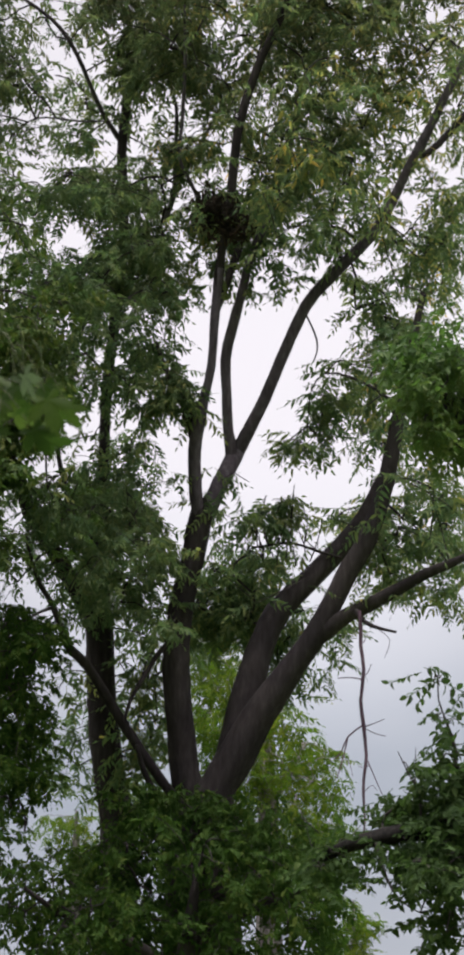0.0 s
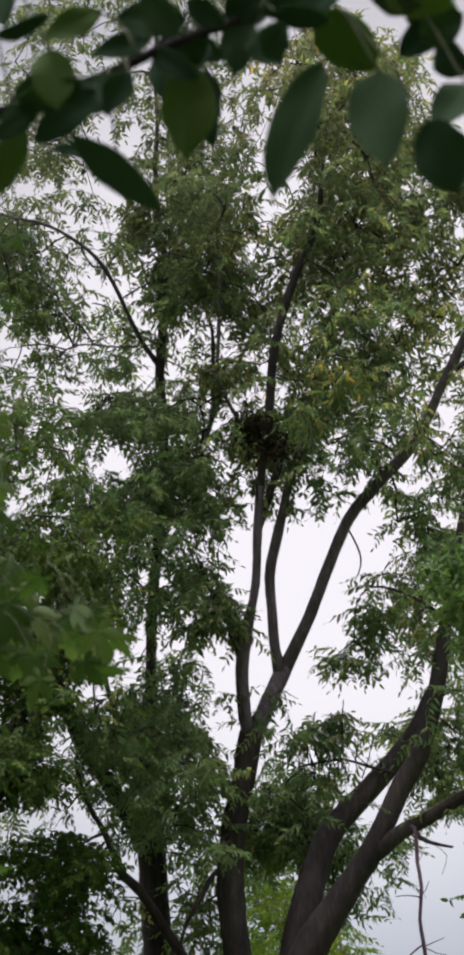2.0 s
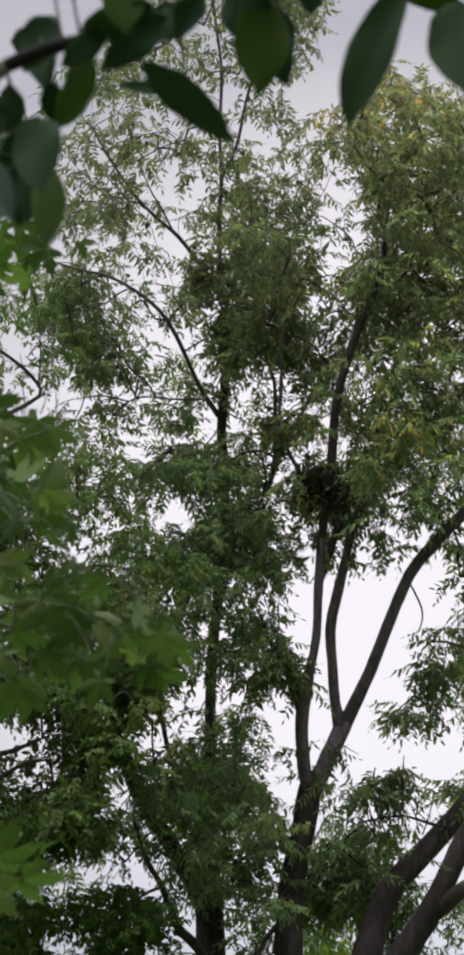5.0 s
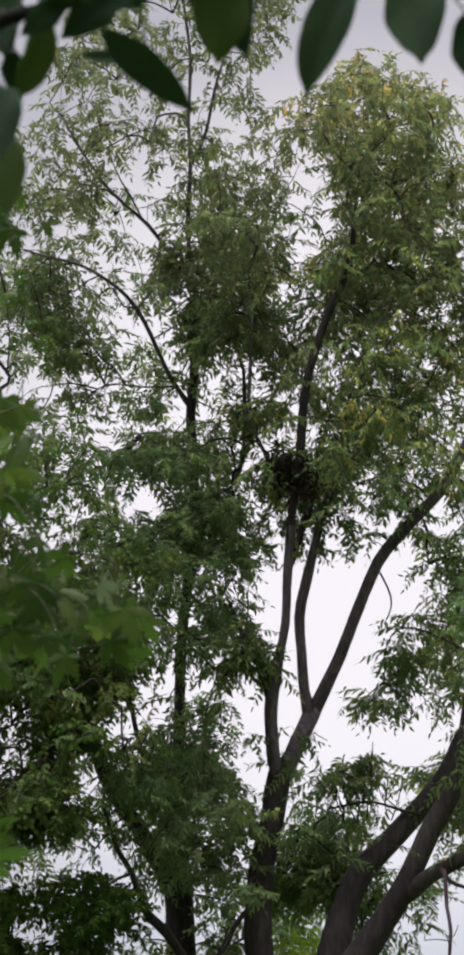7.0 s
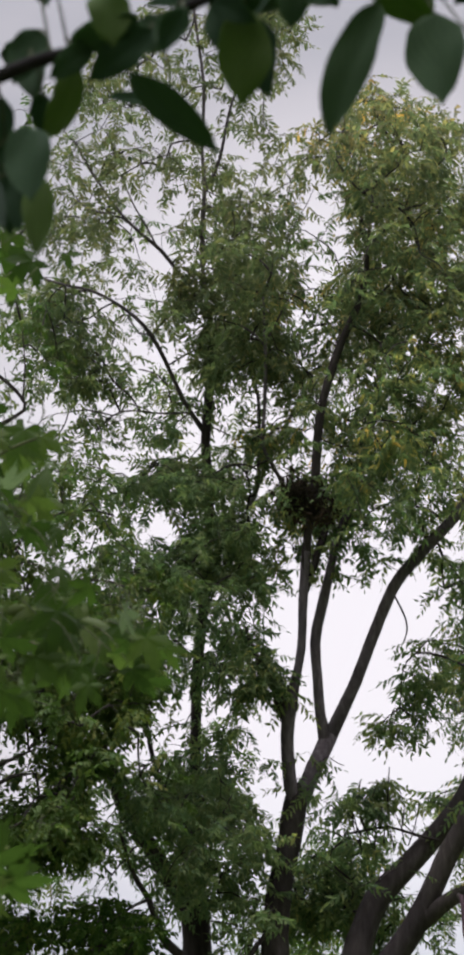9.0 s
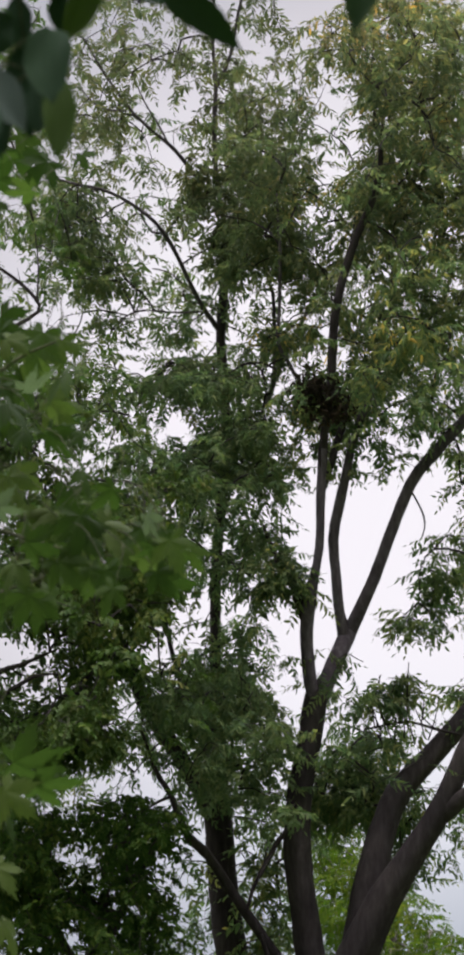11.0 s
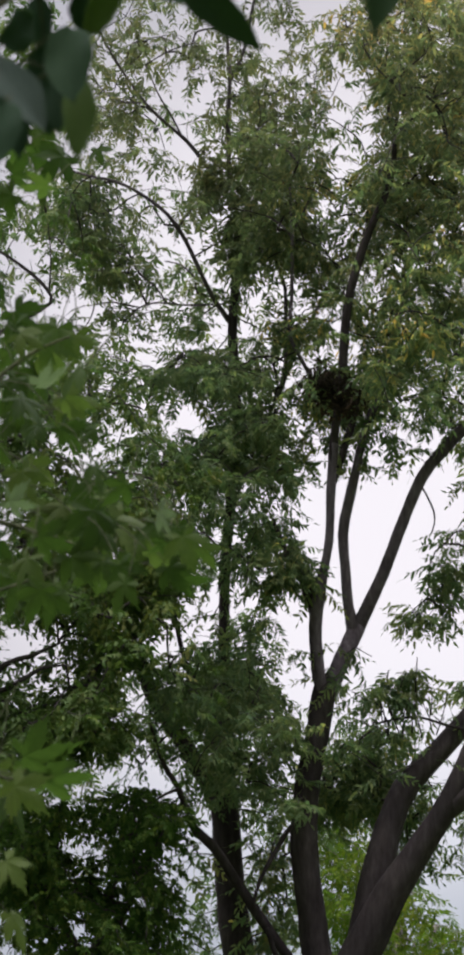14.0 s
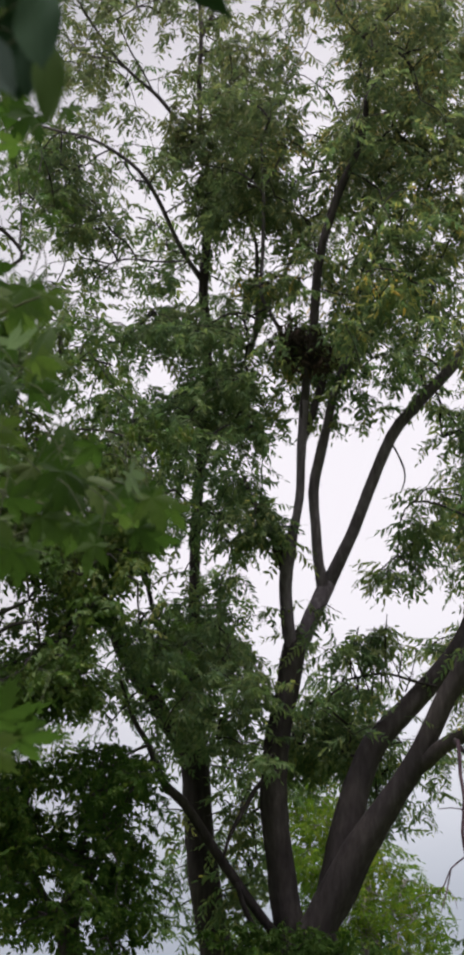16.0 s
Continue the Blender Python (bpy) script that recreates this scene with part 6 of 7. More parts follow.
green.mass((1.81, 14.00, 6.09), (0.27, 0.60, 0.53), 51)
green.grow()
far_a = Tree("distant_tree", (-2.68, 36.00, 0), "pale green tree glimpsed far beyond the wood", BARK_GREY, LEAF_LIME, PINNATE, 920)
far_a.limb("trunk", [(-2.68, 36.00, -0.10, 0.200), (-2.68, 36.00, 3.94, 0.119), (-2.70, 36.00, 4.67, 0.071), (-2.71, 36.00, 5.30, 0.011)], 'thin grey trunk')
far_a.mass((-2.75, 36.00, 4.83), (0.45, 0.60, 0.41), 34, tight=0.3)
far_a.mass((-3.13, 36.00, 5.09), (0.20, 0.60, 0.17), 8, tight=0.3)
far_a.mass((-2.43, 36.00, 4.56), (0.43, 0.60, 0.43), 24, tight=0.3)
far_a.grow()
far_b = Tree("distant_tree", (1.88, 32.00, 0), "small pointed green tree in the distance", BARK_GREY, LEAF_LIME, PINNATE, 940)
far_b.limb("trunk", [(1.88, 32.00, -0.10, 0.200), (1.87, 32.00, 2.34, 0.067), (1.88, 32.00, 2.97, 0.040), (1.89, 32.00, 3.52, 0.010)], 'thin grey trunk')
far_b.mass((1.89, 32.00, 3.41), (0.05, 0.60, 0.13), 6, tight=0.3)
far_b.mass((1.88, 32.00, 3.14), (0.13, 0.60, 0.21), 16, tight=0.3)
far_b.mass((1.83, 32.00, 2.77), (0.27, 0.60, 0.34), 30, tight=0.3)
far_b.mass((2.16, 32.00, 3.21), (0.15, 0.60, 0.13), 8, tight=0.3)
far_b.mass((1.69, 32.00, 2.86), (0.29, 0.60, 0.38), 20, tight=0.3)
far_b.grow()

# ---- near branch with broad leaves ----
NEAR_WOOD = [(-0.298, 1.700, 2.738, 0.0074), (-0.262, 1.700, 2.755, 0.0071), (-0.226, 1.700, 2.765, 0.0068), (-0.196, 1.700, 2.776, 0.0065), (-0.141, 1.700, 2.797, 0.0062), (-0.080, 1.700, 2.826, 0.0059), (-0.036, 1.700, 2.845, 0.0057), (0.016, 1.700, 2.863, 0.0051), (0.057, 1.700, 2.878, 0.0044), (0.107, 1.700, 2.902, 0.0038), (0.164, 1.700, 2.927, 0.0029), (0.222, 1.700, 2.953, 0.0020)]
near_branch = thing("fruit_tree", (-1.35, 2.05, 0), "small fruit tree, its slim branch of broad pointed leaves overhanging", "tree")
v, f = tube([(-1.35, 2.05, -0.1, 0.075), (-1.33, 2.03, 0.8, 0.062), (-1.28, 1.98, 1.7, 0.05), (-1.12, 1.88, 2.25, 0.03), (-0.8, 1.78, 2.45, 0.014), (-0.298, 1.700, 2.738, 0.0074)], 0.06, 10, 0.06, 4)
part("trunk", mesh_from("trunk", v, f, BARK_GREY), near_branch, "thin grey trunk bending over")
v, f = tube(NEAR_WOOD, 0.02, 8, 0.06, 5, 0.0006)
part("stem", mesh_from("stem", v, f, BARK_STEM), near_branch, "thin dark brown stem")
NEAR_PATH = smooth_path(NEAR_WOOD, 0.02).tolist()
BROAD_LEAVES = []
BROAD_LEAVES.append(broad_leaf(near_branch, NEAR_PATH, (0.080, 1.656, 2.776), (0.018, 1.670, 2.656), 0.046, 0.18, 0.5, 1))
BROAD_LEAVES.append(broad_leaf(near_branch, NEAR_PATH, (0.136, 1.687, 2.784), (0.132, 1.659, 2.666), 0.060, 0.05, 0.1, 2))
BROAD_LEAVES.append(broad_leaf(near_branch, NEAR_PATH, (-0.051, 1.731, 2.832), (-0.056, 1.744, 2.732), 0.055, 0.1, -0.3, 3, True))
BROAD_LEAVES.append(broad_leaf(near_branch, NEAR_PATH, (-0.039, 1.793, 2.861), (-0.036, 1.796, 2.775), 0.036, 0.1, 0.6, 4))
BROAD_LEAVES.append(broad_leaf(near_branch, NEAR_PATH, (-0.162, 1.644, 2.700), (-0.097, 1.664, 2.637), 0.033, 0.5, 0.3, 5))
BROAD_LEAVES.append(broad_leaf(near_branch, NEAR_PATH, (-0.125, 1.779, 2.749), (-0.198, 1.768, 2.764), 0.016, 0.1, 0.5, 6))
BROAD_LEAVES.append(broad_leaf(near_branch, NEAR_PATH, (0.174, 1.615, 2.684), (0.196, 1.632, 2.615), 0.054, 0.1, 0.2, 7))
BROAD_LEAVES.append(broad_leaf(near_branch, NEAR_PATH, (0.081, 1.775, 2.913), (0.137, 1.803, 2.858), 0.058, 0.12, 0.3, 8, True))
BROAD_LEAVES.append(broad_leaf(near_branch, NEAR_PATH, (-0.180, 1.602, 2.768), (-0.170, 1.602, 2.710), 0.042, 0.15, -0.2, 9, True))
BROAD_LEAVES.append(broad_leaf(near_branch, NEAR_PATH, (-0.260, 1.754, 2.993), (-0.242, 1.726, 2.891), 0.053, 0.1, 0.2, 10))
BROAD_LEAVES.append(broad_leaf(near_branch, NEAR_PATH, (-0.237, 1.636, 2.805), (-0.181, 1.607, 2.806), 0.015, 0.1, 0.7, 11))
BROAD_LEAVES.append(broad_leaf(near_branch, NEAR_PATH, (-0.049, 1.631, 2.814), (-0.119, 1.645, 2.833), 0.040, 0.1, 0.2, 12))
BROAD_LEAVES.append(broad_leaf(near_branch, NEAR_PATH, (-0.144, 1.756, 2.914), (-0.199, 1.740, 2.876), 0.030, 0.1, 0.3, 13, True))
BROAD_LEAVES.append(broad_leaf(near_branch, NEAR_PATH, (-0.219, 1.703, 2.753), (-0.244, 1.719, 2.680), 0.032, 0.12, -0.5, 14, True))
BROAD_LEAVES.append(broad_leaf(near_branch, NEAR_PATH, (-0.021, 1.770, 2.958), (0.029, 1.750, 2.920), 0.044, 0.1, 0.2, 15, True))
BROAD_LEAVES.append(broad_leaf(near_branch, NEAR_PATH, (0.088, 1.645, 2.861), (0.024, 1.646, 2.826), 0.036, 0.1, 0.2, 16))
BROAD_LEAVES.append(broad_leaf(near_branch, NEAR_PATH, (0.139, 1.659, 2.879), (0.207, 1.661, 2.835), 0.049, 0.1, 0.1, 17, True))
BROAD_LEAVES.append(broad_leaf(near_branch, NEAR_PATH, (0.210, 1.730, 2.869), (0.160, 1.730, 2.830), 0.036, 0.1, 0.3, 18))
BROAD_LEAVES.append(broad_leaf(near_branch, NEAR_PATH, (0.033, 1.620, 2.812), (0.086, 1.635, 2.805), 0.025, 0.15, 0.4, 19))
BROAD_LEAVES.append(broad_leaf(near_branch, NEAR_PATH, (-0.077, 1.718, 2.951), (-0.138, 1.741, 2.932), 0.033, 0.1, 0.2, 20))
BROAD_LEAVES.append(broad_leaf(near_branch, NEAR_PATH, (-0.141, 1.610, 2.879), (-0.154, 1.597, 2.824), 0.023, 0.1, 0.3, 21))
BROAD_LEAVES.append(broad_leaf(near_branch, NEAR_PATH, (-0.138, 1.642, 2.747), (-0.194, 1.641, 2.695), 0.035, 0.15, 0.3, 22))
BROAD_LEAVES.append(broad_leaf(near_branch, NEAR_PATH, (-0.267, 1.703, 2.879), (-0.253, 1.730, 2.845), 0.023, 0.1, -0.3, 23))
BROAD_LEAVES.append(broad_leaf(near_branch, NEAR_PATH, (0.006, 1.792, 2.924), (-0.008, 1.804, 2.863), 0.041, 0.1, 0.2, 24))
BROAD_LEAVES.append(broad_leaf(near_branch, NEAR_PATH, (0.194, 1.774, 2.937), (0.234, 1.779, 2.955), 0.040, 0.1, 0.2, 25))
BROAD_LEAVES.append(broad_leaf(near_branch, NEAR_PATH, (-0.050, 1.662, 2.857), (-0.016, 1.663, 2.828), 0.027, 0.1, 0.3, 26))
BROAD_LEAVES.append(broad_leaf(near_branch, NEAR_PATH, (0.058, 1.685, 2.906), (0.014, 1.704, 2.909), 0.032, 0.1, 0.3, 27))
BROAD_LEAVES.append(broad_leaf(near_branch, NEAR_PATH, (-0.090, 1.746, 2.868), (-0.154, 1.749, 2.861), 0.026, 0.15, 0.4, 28))
BROAD_LEAVES.append(broad_leaf(near_branch, NEAR_PATH, (0.200, 1.773, 2.866), (0.231, 1.760, 2.825), 0.039, 0.1, 0.3, 29))
BROAD_LEAVES.append(broad_leaf(near_branch, NEAR_PATH, (-0.259, 1.729, 2.816), (-0.284, 1.722, 2.753), 0.038, 0.1, 0.2, 30))
BROAD_LEAVES.append(broad_leaf(near_branch, NEAR_PATH, (0.130, 1.657, 2.889), (0.166, 1.685, 2.856), 0.035, 0.1, 0.2, 31))
BROAD_LEAVES.append(broad_leaf(near_branch, NEAR_PATH, (-0.065, 1.772, 2.892), (-0.020, 1.764, 2.854), 0.030, 0.1, 0.3, 32))
BROAD_LEAVES.append(broad_leaf(near_branch, NEAR_PATH, (-0.195, 1.650, 2.741), (-0.235, 1.647, 2.701), 0.026, 0.1, 0.3, 33))
BROAD_LEAVES.append(broad_leaf(near_branch, NEAR_PATH, (-0.103, 1.608, 2.747), (-0.130, 1.625, 2.711), 0.028, 0.1, 0.3, 34))
BROAD_LEAVES.append(broad_leaf(near_branch, NEAR_PATH, (0.107, 1.692, 2.902), (0.068, 1.680, 2.848), 0.031, 0.1, 0.4, 35))
BROAD_LEAVES.append(broad_leaf(near_branch, NEAR_PATH, (-0.233, 1.746, 2.803), (-0.196, 1.752, 2.837), 0.025, 0.1, 0.3, 36))
BROAD_LEAVES.append(broad_leaf(near_branch, NEAR_PATH, (-0.085, 1.789, 2.882), (-0.074, 1.787, 2.817), 0.033, 0.1, 0.2, 37))
BROAD_LEAVES.append(broad_leaf(near_branch, NEAR_PATH, (0.220, 1.677, 2.841), (0.179, 1.699, 2.823), 0.040, 0.1, 0.2, 38))
BROAD_LEAVES.append(broad_leaf(near_branch, NEAR_PATH, (0.168, 1.709, 2.875), (0.206, 1.727, 2.856), 0.036, 0.1, 0.2, 39))
BROAD_LEAVES.append(broad_leaf(near_branch, NEAR_PATH, (0.130, 1.682, 2.870), (0.173, 1.655, 2.834), 0.031, 0.1, 0.3, 40))
BROAD_LEAVES.append(broad_leaf(near_branch, NEAR_PATH, (0.217, 1.650, 2.743), (0.180, 1.623, 2.684), 0.036, 0.1, 0.3, 41))
BROAD_LEAVES.append(broad_leaf(near_branch, NEAR_PATH, (0.026, 1.675, 2.870), (-0.018, 1.702, 2.862), 0.033, 0.1, 0.2, 42))
BROAD_LEAVES.append(broad_leaf(near_branch, NEAR_PATH, (-0.093, 1.623, 2.843), (-0.058, 1.630, 2.799), 0.031, 0.1, 0.3, 43))
BROAD_LEAVES.append(broad_leaf(near_branch, NEAR_PATH, (-0.280, 1.767, 2.812), (-0.267, 1.743, 2.751), 0.033, 0.15, -0.0, 44))
BROAD_LEAVES.append(broad_leaf(near_branch, NEAR_PATH, (-0.259, 1.798, 2.830), (-0.312, 1.801, 2.836), 0.040, 0.15, -0.6, 45))
BROAD_LEAVES.append(broad_leaf(near_branch, NEAR_PATH, (-0.207, 1.757, 2.808), (-0.164, 1.765, 2.798), 0.025, 0.15, -0.6, 46))
BROAD_LEAVES.append(broad_leaf(near_branch, NEAR_PATH, (-0.174, 1.623, 2.740), (-0.215, 1.651, 2.734), 0.029, 0.15, -0.3, 47))
BROAD_LEAVES.append(broad_leaf(near_branch, NEAR_PATH, (-0.149, 1.603, 2.736), (-0.180, 1.627, 2.725), 0.024, 0.15, -0.0, 48))
BROAD_LEAVES.append(broad_leaf(near_branch, NEAR_PATH, (-0.123, 1.660, 2.769), (-0.151, 1.645, 2.730), 0.034, 0.15, 0.7, 49))
BROAD_LEAVES.append(broad_leaf(near_branch, NEAR_PATH, (-0.088, 1.699, 2.823), (-0.047, 1.683, 2.784), 0.025, 0.15, -0.2, 50))
BROAD_LEAVES.append(broad_leaf(near_branch, NEAR_PATH, (-0.079, 1.735, 2.854), (-0.037, 1.708, 2.834), 0.040, 0.15, 0.6, 51))
BROAD_LEAVES.append(broad_leaf(near_branch, NEAR_PATH, (-0.037, 1.765, 2.884), (-0.053, 1.736, 2.827), 0.028, 0.15, -0.1, 52))
BROAD_LEAVES.append(broad_leaf(near_branch, NEAR_PATH, (-0.009, 1.769, 2.911), (0.040, 1.773, 2.923), 0.032, 0.15, 0.3, 53))
BROAD_LEAVES.append(broad_leaf(near_branch, NEAR_PATH, (0.020, 1.684, 2.835), (0.035, 1.676, 2.793), 0.040, 0.15, 0.4, 54))
BROAD_LEAVES.append(broad_leaf(near_branch, NEAR_PATH, (0.046, 1.619, 2.800), (0.021, 1.647, 2.779), 0.029, 0.15, 0.4, 55))
SIDE_WOOD = [(-0.386, 1.700, 2.710, 0.0037), (-0.361, 1.700, 2.674, 0.0034), (-0.342, 1.700, 2.646, 0.0030), (-0.323, 1.700, 2.617, 0.0024), (-0.314, 1.700, 2.590, 0.0018), (-0.305, 1.700, 2.582, 0.0012)]
v, f = tube(SIDE_WOOD, 0.02, 8, 0.06, 6, 0.0006)
part("stem", mesh_from("stem", v, f, BARK_STEM), near_branch, "thin dark brown stem")
NEAR_PATH += smooth_path(SIDE_WOOD, 0.02).tolist()
BROAD_LEAVES.append(broad_leaf(near_branch, NEAR_PATH, (-0.255, 1.640, 2.642), (-0.249, 1.621, 2.553), 0.047, 0.05, 0.2, 61))
BROAD_LEAVES.append(broad_leaf(near_branch, NEAR_PATH, (-0.254, 1.700, 2.629), (-0.253, 1.699, 2.538), 0.031, 0.05, -0.2, 62, True))
BROAD_LEAVES.append(broad_leaf(near_branch, NEAR_PATH, (-0.285, 1.760, 2.669), (-0.281, 1.754, 2.599), 0.026, 0.08, 0.4, 63))
BROAD_LEAVES.append(broad_leaf(near_branch, NEAR_PATH, (-0.344, 1.680, 2.644), (-0.278, 1.660, 2.554), 0.040, 0.1, -0.5, 65, pale=True))
BROAD_LEAVES.append(broad_leaf(near_branch, NEAR_PATH, (-0.252, 1.709, 2.726), (-0.256, 1.731, 2.694), 0.024, 0.1, 0.2, 67))
BROAD_LEAVES.append(broad_leaf(near_branch, NEAR_PATH, (-0.314, 1.652, 2.575), (-0.330, 1.624, 2.489), 0.047, 0.1, 0.3, 68))
BROAD_LEAVES.append(broad_leaf(near_branch, NEAR_PATH, (-0.323, 1.659, 2.639), (-0.291, 1.678, 2.677), 0.036, 0.1, 0.5, 69))
BROAD_LEAVES.append(broad_leaf(near_branch, NEAR_PATH, (-0.303, 1.800, 2.731), (-0.301, 1.822, 2.637), 0.043, 0.08, 0.3, 70))
BROAD_LEAVES.append(broad_leaf(near_branch, NEAR_PATH, (-0.339, 1.800, 2.693), (-0.326, 1.793, 2.600), 0.038, 0.1, 0.2, 71))
BROAD_LEAVES.append(broad_leaf(near_branch, NEAR_PATH, (-0.309, 1.780, 2.773), (-0.300, 1.791, 2.714), 0.032, 0.1, 0.3, 72))

# ---- near maple spray ----
maple = thing("maple_tree", (-1.75, 3.9, 0), "young maple tree with large lobed bright green leaves", "tree")
v, f = tube([(-1.75, 3.9, -0.1, 0.09), (-1.72, 3.88, 1.2, 0.075), (-1.66, 3.85, 2.4, 0.06), (-1.6, 3.82, 3.6, 0.035), (-1.55, 3.8, 4.4, 0.012)], 0.08, 10, 0.06, 8)
part("trunk", mesh_from("trunk", v, f, BARK_GREY), maple, "slim grey trunk")
v, f = tube([(-1.630, 3.840, 2.608, 0.0160), (-0.874, 3.750, 2.858, 0.0085), (-0.755, 3.750, 2.891, 0.0072), (-0.683, 3.750, 2.899, 0.0054), (-0.610, 3.750, 2.873, 0.0042), (-0.525, 3.750, 2.845, 0.0030), (-0.442, 3.750, 2.830, 0.0018)], 0.03, 8, 0.05, 9, 0.001)
part("stem", mesh_from("stem", v, f, BARK_TWIG), maple, "slim brown stem")
v, f = tube([(-1.630, 3.840, 2.840, 0.0160), (-0.884, 3.750, 3.090, 0.0074), (-0.762, 3.750, 3.137, 0.0062), (-0.690, 3.750, 3.214, 0.0050), (-0.617, 3.750, 3.265, 0.0037), (-0.555, 3.750, 3.289, 0.0025)], 0.03, 8, 0.05, 9, 0.001)
part("stem", mesh_from("stem", v, f, BARK_TWIG), maple, "slim brown stem")
v, f = tube([(-1.630, 3.840, 2.159, 0.0160), (-0.856, 3.750, 2.409, 0.0071), (-0.740, 3.750, 2.417, 0.0053), (-0.671, 3.750, 2.397, 0.0035), (-0.613, 3.750, 2.388, 0.0023)], 0.03, 8, 0.05, 9, 0.001)
part("stem", mesh_from("stem", v, f, BARK_TWIG), maple, "slim brown stem")
v, f = tube([(-1.630, 3.840, 2.458, 0.0160), (-0.868, 3.750, 2.708, 0.0060), (-0.750, 3.750, 2.741, 0.0048), (-0.644, 3.750, 2.774, 0.0030), (-0.573, 3.750, 2.797, 0.0018)], 0.03, 8, 0.05, 9, 0.001)
part("stem", mesh_from("stem", v, f, BARK_TWIG), maple, "slim brown stem")
maple_leaf(maple, (-0.645, 3.615, 3.285), 0.142, 0.63, 0.30, 1)
maple_leaf(maple, (-0.582, 3.763, 3.317), 0.129, -0.51, 0.30, 2)
maple_leaf(maple, (-0.666, 4.026, 3.332), 0.169, -0.11, -0.86, 3)
maple_leaf(maple, (-0.500, 3.532, 3.125), 0.120, -0.99, 0.92, 4)
maple_leaf(maple, (-0.678, 3.797, 3.147), 0.134, 0.89, -0.66, 5)
maple_leaf(maple, (-0.555, 3.643, 3.047), 0.110, 0.53, 0.79, 6)
maple_leaf(maple, (-0.495, 3.687, 3.062), 0.076, -1.04, 0.73, 7)
maple_leaf(maple, (-0.633, 3.660, 2.968), 0.128, 0.65, -0.68, 8)
maple_leaf(maple, (-0.569, 3.882, 2.996), 0.153, 0.90, 0.45, 9)
maple_leaf(maple, (-0.460, 3.698, 2.881), 0.150, 0.62, -0.72, 10)
maple_leaf(maple, (-0.375, 3.673, 2.857), 0.120, -0.15, 0.75, 11)
maple_leaf(maple, (-0.584, 3.585, 2.810), 0.129, 1.00, 0.60, 12)
maple_leaf(maple, (-0.500, 4.034, 2.906), 0.131, -0.28, -0.59, 13)
maple_leaf(maple, (-0.382, 3.632, 2.788), 0.096, 0.87, 0.93, 14)
maple_leaf(maple, (-0.679, 3.884, 2.824), 0.127, 0.01, -0.43, 15)
maple_leaf(maple, (-0.566, 3.959, 2.877), 0.117, 0.98, -0.82, 16)
maple_leaf(maple, (-0.323, 3.619, 2.794), 0.073, 0.88, 0.70, 17)
maple_leaf(maple, (-0.618, 3.673, 2.417), 0.158, 1.50, 0.83, 18)
maple_leaf(maple, (-0.588, 3.737, 2.386), 0.160, 1.50, 0.91, 19)
maple_leaf(maple, (-0.614, 3.553, 2.337), 0.124, 0.89, 0.07, 20)
maple_leaf(maple, (-0.587, 3.926, 2.457), 0.119, -0.62, 0.93, 21)
maple_leaf(maple, (-0.711, 3.913, 2.452), 0.143, -0.34, 0.90, 22)
maple_leaf(maple, (-0.687, 3.885, 2.385), 0.118, 0.90, -0.91, 23)
maple_leaf(maple, (-0.623, 3.531, 2.203), 0.112, 0.66, -0.39, 24)
maple_leaf(maple, (-0.708, 3.784, 2.488), 0.127, -0.81, 0.96, 25)
maple_leaf(maple, (-0.652, 3.777, 2.146), 0.102, 0.87, -0.85, 26)
maple_leaf(maple, (-0.731, 3.763, 3.276), 0.147, -1.04, 0.77, 27)
maple_leaf(maple, (-0.722, 3.745, 3.055), 0.144, -1.03, -0.85, 28)
maple_leaf(maple, (-0.739, 3.796, 2.907), 0.144, -1.01, -0.63, 29)
maple_leaf(maple, (-0.723, 3.740, 2.700), 0.128, 0.04, 0.17, 30)
maple_leaf(maple, (-0.598, 3.841, 2.776), 0.107, -0.27, 0.24, 31)
maple_leaf(maple, (-0.690, 3.586, 3.352), 0.119, -0.51, 0.60, 32)
maple_leaf(maple, (-0.423, 3.584, 2.907), 0.090, -0.64, -0.51, 33)
maple_leaf(maple, (-0.666, 3.764, 3.737), 0.141, -1.20, -0.94, 34)
maple_leaf(maple, (-0.574, 3.754, 3.701), 0.121, -0.79, 0.36, 35)
maple_leaf(maple, (-0.527, 3.937, 3.821), 0.080, 0.25, 0.39, 36)
maple_leaf(maple, (-0.674, 3.715, 3.596), 0.113, -1.08, -0.12, 37)
maple_leaf(maple, (-0.616, 3.705, 3.616), 0.100, 0.29, -0.73, 38)
maple_leaf(maple, (-0.497, 3.625, 2.839), 0.125, 0.84, -0.47, 39)
maple_leaf(maple, (-0.415, 3.726, 2.858), 0.122, 1.14, -0.45, 40)
maple_leaf(maple, (-0.343, 3.580, 2.740), 0.094, 0.56, 0.13, 41)
maple_leaf(maple, (-0.587, 3.836, 2.941), 0.126, -1.09, -0.17, 42)
maple_leaf(maple, (-0.414, 3.502, 2.688), 0.092, -0.58, 0.41, 43)
maple_leaf(maple, (-0.597, 3.534, 2.752), 0.110, -0.46, 0.98, 44)
maple_leaf(maple, (-0.539, 4.034, 3.056), 0.120, 0.00, 0.47, 45)
maple_leaf(maple, (-0.349, 3.848, 2.910), 0.090, -0.04, 0.71, 46)
maple_leaf(maple, (-0.626, 3.595, 3.094), 0.121, 0.87, -0.92, 47)
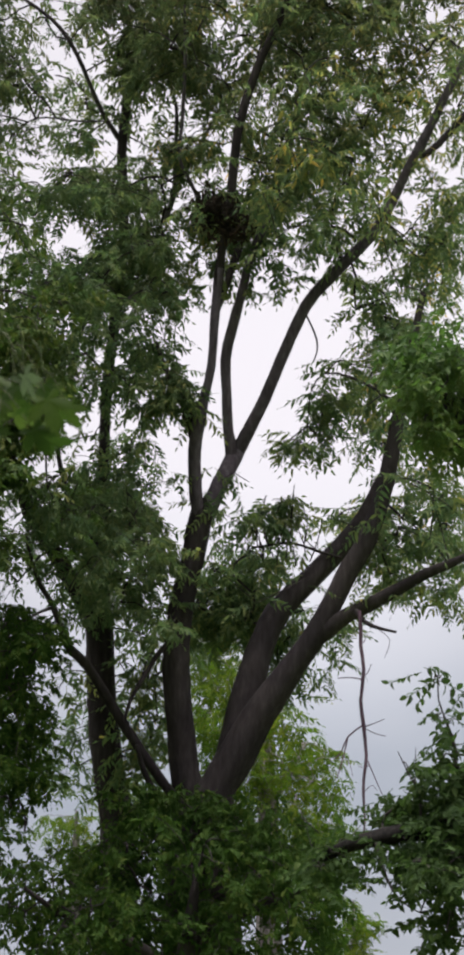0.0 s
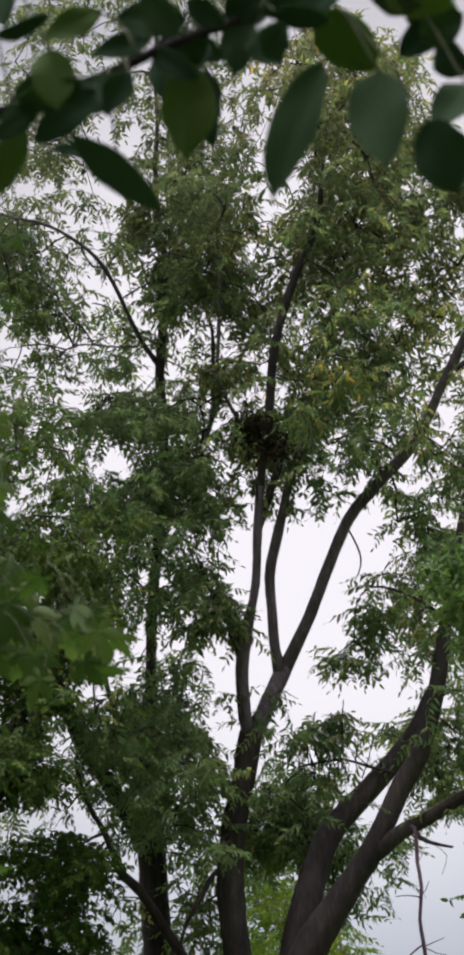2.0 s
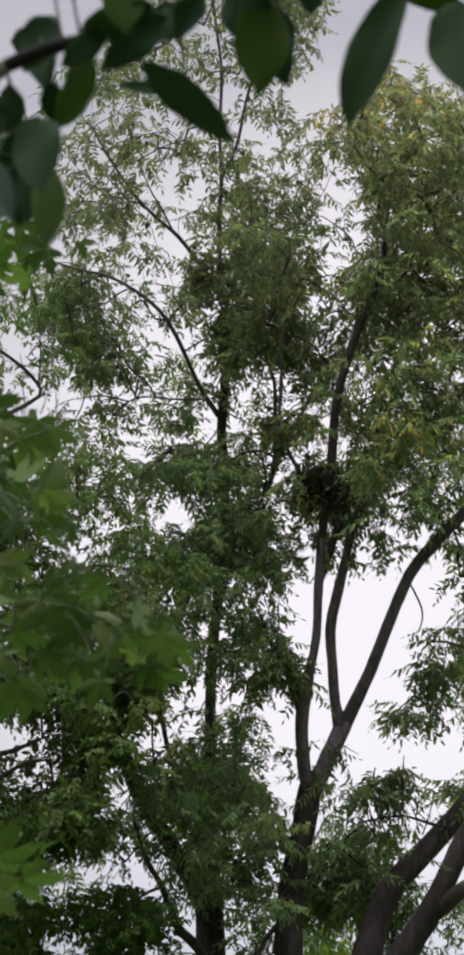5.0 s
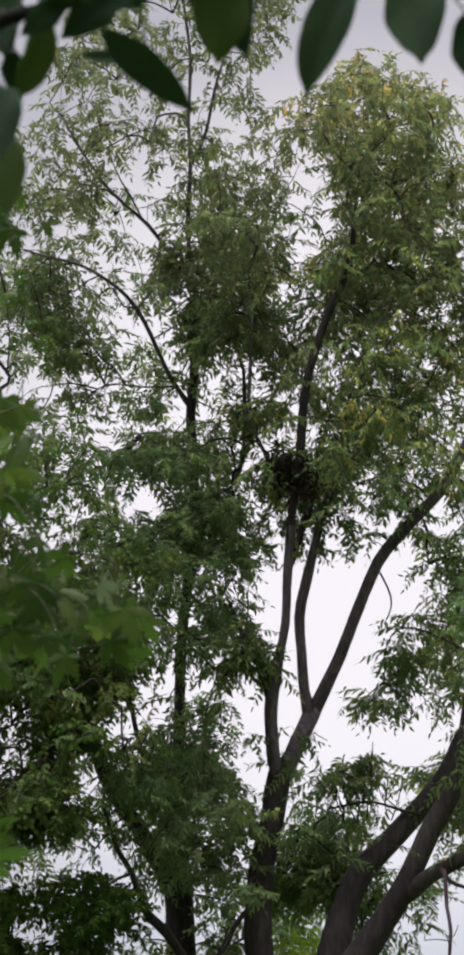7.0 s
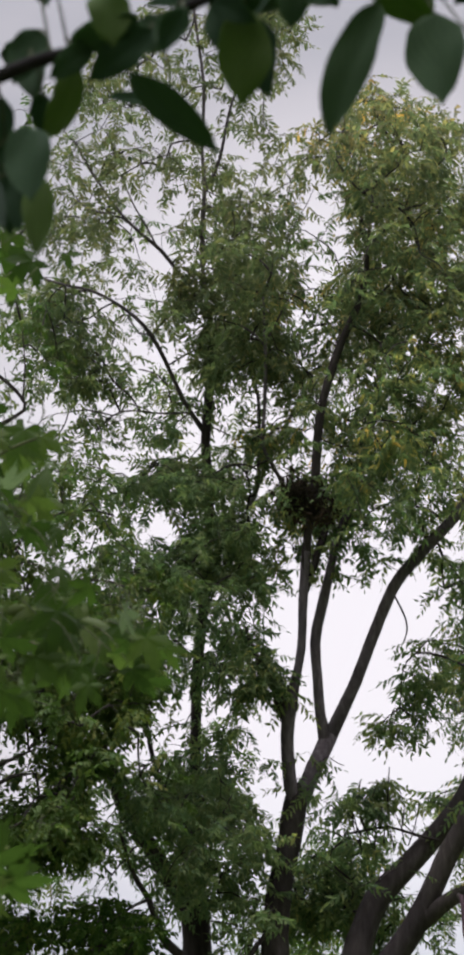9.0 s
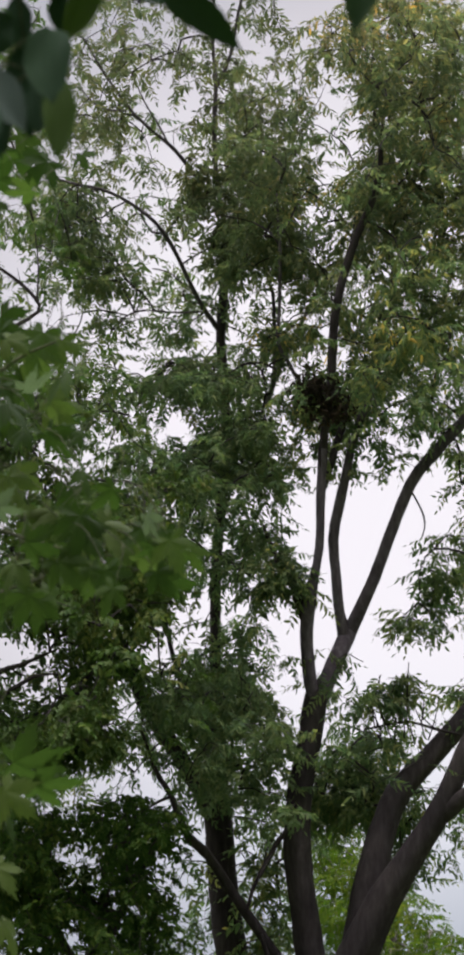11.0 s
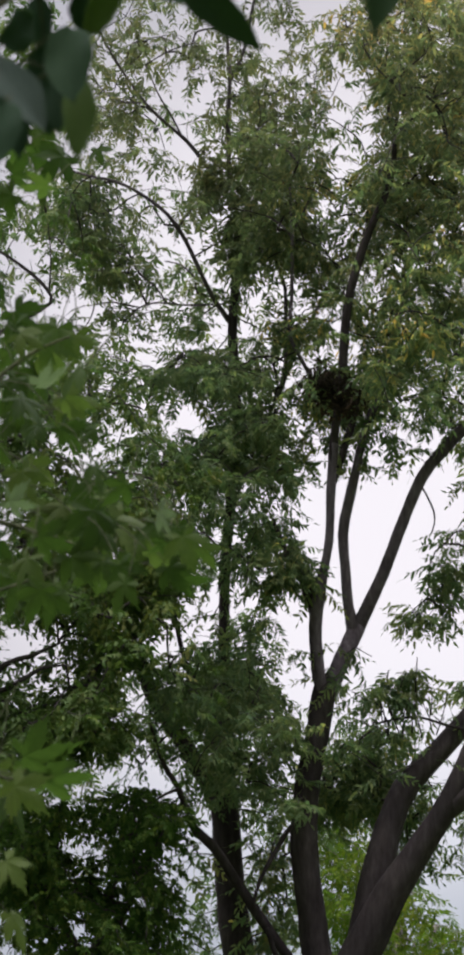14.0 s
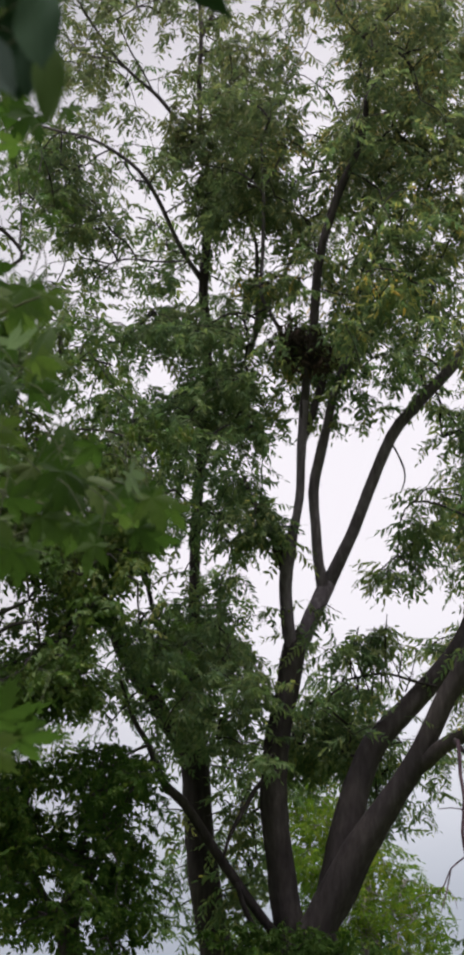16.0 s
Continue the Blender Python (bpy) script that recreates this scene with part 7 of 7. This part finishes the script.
maple_leaf(maple, (-0.586, 3.977, 3.251), 0.127, 0.49, -0.11, 48)
maple_leaf(maple, (-0.623, 3.869, 3.339), 0.138, -0.05, 0.56, 49)
maple_leaf(maple, (-0.635, 3.562, 3.230), 0.115, 0.07, 0.74, 50)
maple_leaf(maple, (-0.623, 4.010, 3.369), 0.133, -0.65, -0.50, 51)
maple_leaf(maple, (-0.719, 3.997, 3.368), 0.129, -0.34, -0.89, 52)
maple_leaf(maple, (-0.564, 3.893, 3.357), 0.115, -0.16, 0.47, 53)
maple_leaf(maple, (-0.660, 3.762, 3.164), 0.122, 0.05, -0.16, 54)
maple_leaf(maple, (-0.554, 3.660, 3.121), 0.099, 1.05, 0.34, 55)
maple_leaf(maple, (-0.565, 3.934, 3.176), 0.067, 1.04, -0.50, 56)
maple_leaf(maple, (-0.673, 4.006, 3.108), 0.110, 0.96, 0.01, 57)
maple_leaf(maple, (-0.560, 3.812, 2.930), 0.124, -0.91, 0.52, 58)
maple_leaf(maple, (-0.485, 3.595, 2.861), 0.144, 0.13, -0.75, 59)
maple_leaf(maple, (-0.314, 3.540, 2.786), 0.113, 0.32, -0.02, 60)
maple_leaf(maple, (-0.592, 3.871, 2.925), 0.108, 0.78, 0.97, 61)
maple_leaf(maple, (-0.429, 3.546, 2.736), 0.097, 0.38, 0.15, 62)
maple_leaf(maple, (-0.445, 3.858, 2.879), 0.088, 0.16, 0.11, 63)
maple_leaf(maple, (-0.731, 3.978, 2.886), 0.113, -0.07, 0.07, 64)
maple_leaf(maple, (-0.517, 3.880, 2.837), 0.094, -0.98, -0.14, 65)
maple_leaf(maple, (-0.349, 3.556, 2.780), 0.058, -0.86, -1.00, 66)
maple_leaf(maple, (-0.745, 3.615, 3.208), 0.109, -0.66, 0.03, 67)
maple_leaf(maple, (-0.744, 3.814, 3.103), 0.136, 0.86, -0.03, 68)
maple_leaf(maple, (-0.750, 3.990, 2.946), 0.139, -0.21, 0.49, 69)
maple_leaf(maple, (-0.756, 3.804, 2.697), 0.109, 0.36, -0.46, 70)
maple_leaf(maple, (-0.621, 4.016, 2.856), 0.097, 0.72, -0.71, 71)
maple_leaf(maple, (-0.793, 3.796, 3.499), 0.126, 1.29, -0.90, 72)
maple_leaf(maple, (-0.470, 3.667, 2.913), 0.084, 0.65, -0.92, 73)
maple_leaf(maple, (-0.668, 3.911, 3.825), 0.132, 0.23, 0.46, 74)
maple_leaf(maple, (-0.645, 3.803, 3.801), 0.099, 1.15, -0.31, 75)
maple_leaf(maple, (-0.564, 3.816, 3.820), 0.061, -1.07, 0.11, 76)
maple_leaf(maple, (-0.678, 3.731, 3.653), 0.113, 1.26, 0.89, 77)
maple_leaf(maple, (-0.579, 3.576, 3.538), 0.089, -1.10, -0.76, 78)
maple_leaf(maple, (-0.527, 3.606, 2.777), 0.119, 0.62, 0.09, 79)
maple_leaf(maple, (-0.401, 3.794, 2.884), 0.119, -0.04, -0.99, 80)
maple_leaf(maple, (-0.333, 3.716, 2.762), 0.095, 1.30, 0.64, 81)
maple_leaf(maple, (-0.574, 3.815, 2.952), 0.112, -0.71, 0.84, 82)
maple_leaf(maple, (-0.482, 3.733, 2.805), 0.092, 0.35, -0.59, 83)
maple_leaf(maple, (-0.593, 3.680, 2.736), 0.110, -0.34, -0.21, 84)
maple_leaf(maple, (-0.473, 3.512, 2.919), 0.092, 0.45, -0.66, 85)
maple_leaf(maple, (-0.302, 3.832, 2.862), 0.078, 0.35, 0.40, 86)
maple_leaf(maple, (-0.649, 3.661, 3.162), 0.099, -0.47, 0.51, 87)
maple_leaf(maple, (-0.605, 3.714, 3.086), 0.108, -0.82, 0.81, 88)
maple_leaf(maple, (-0.614, 3.507, 3.188), 0.096, 1.02, -0.42, 89)
maple_leaf(maple, (-0.617, 3.450, 2.834), 0.095, 1.2, 1.0, 201, True)
maple_leaf(maple, (-0.347, 3.450, 2.802), 0.088, 0.3, 1.05, 202, True)
maple_leaf(maple, (-0.567, 3.450, 3.058), 0.102, 1.6, 1.2, 203, True)
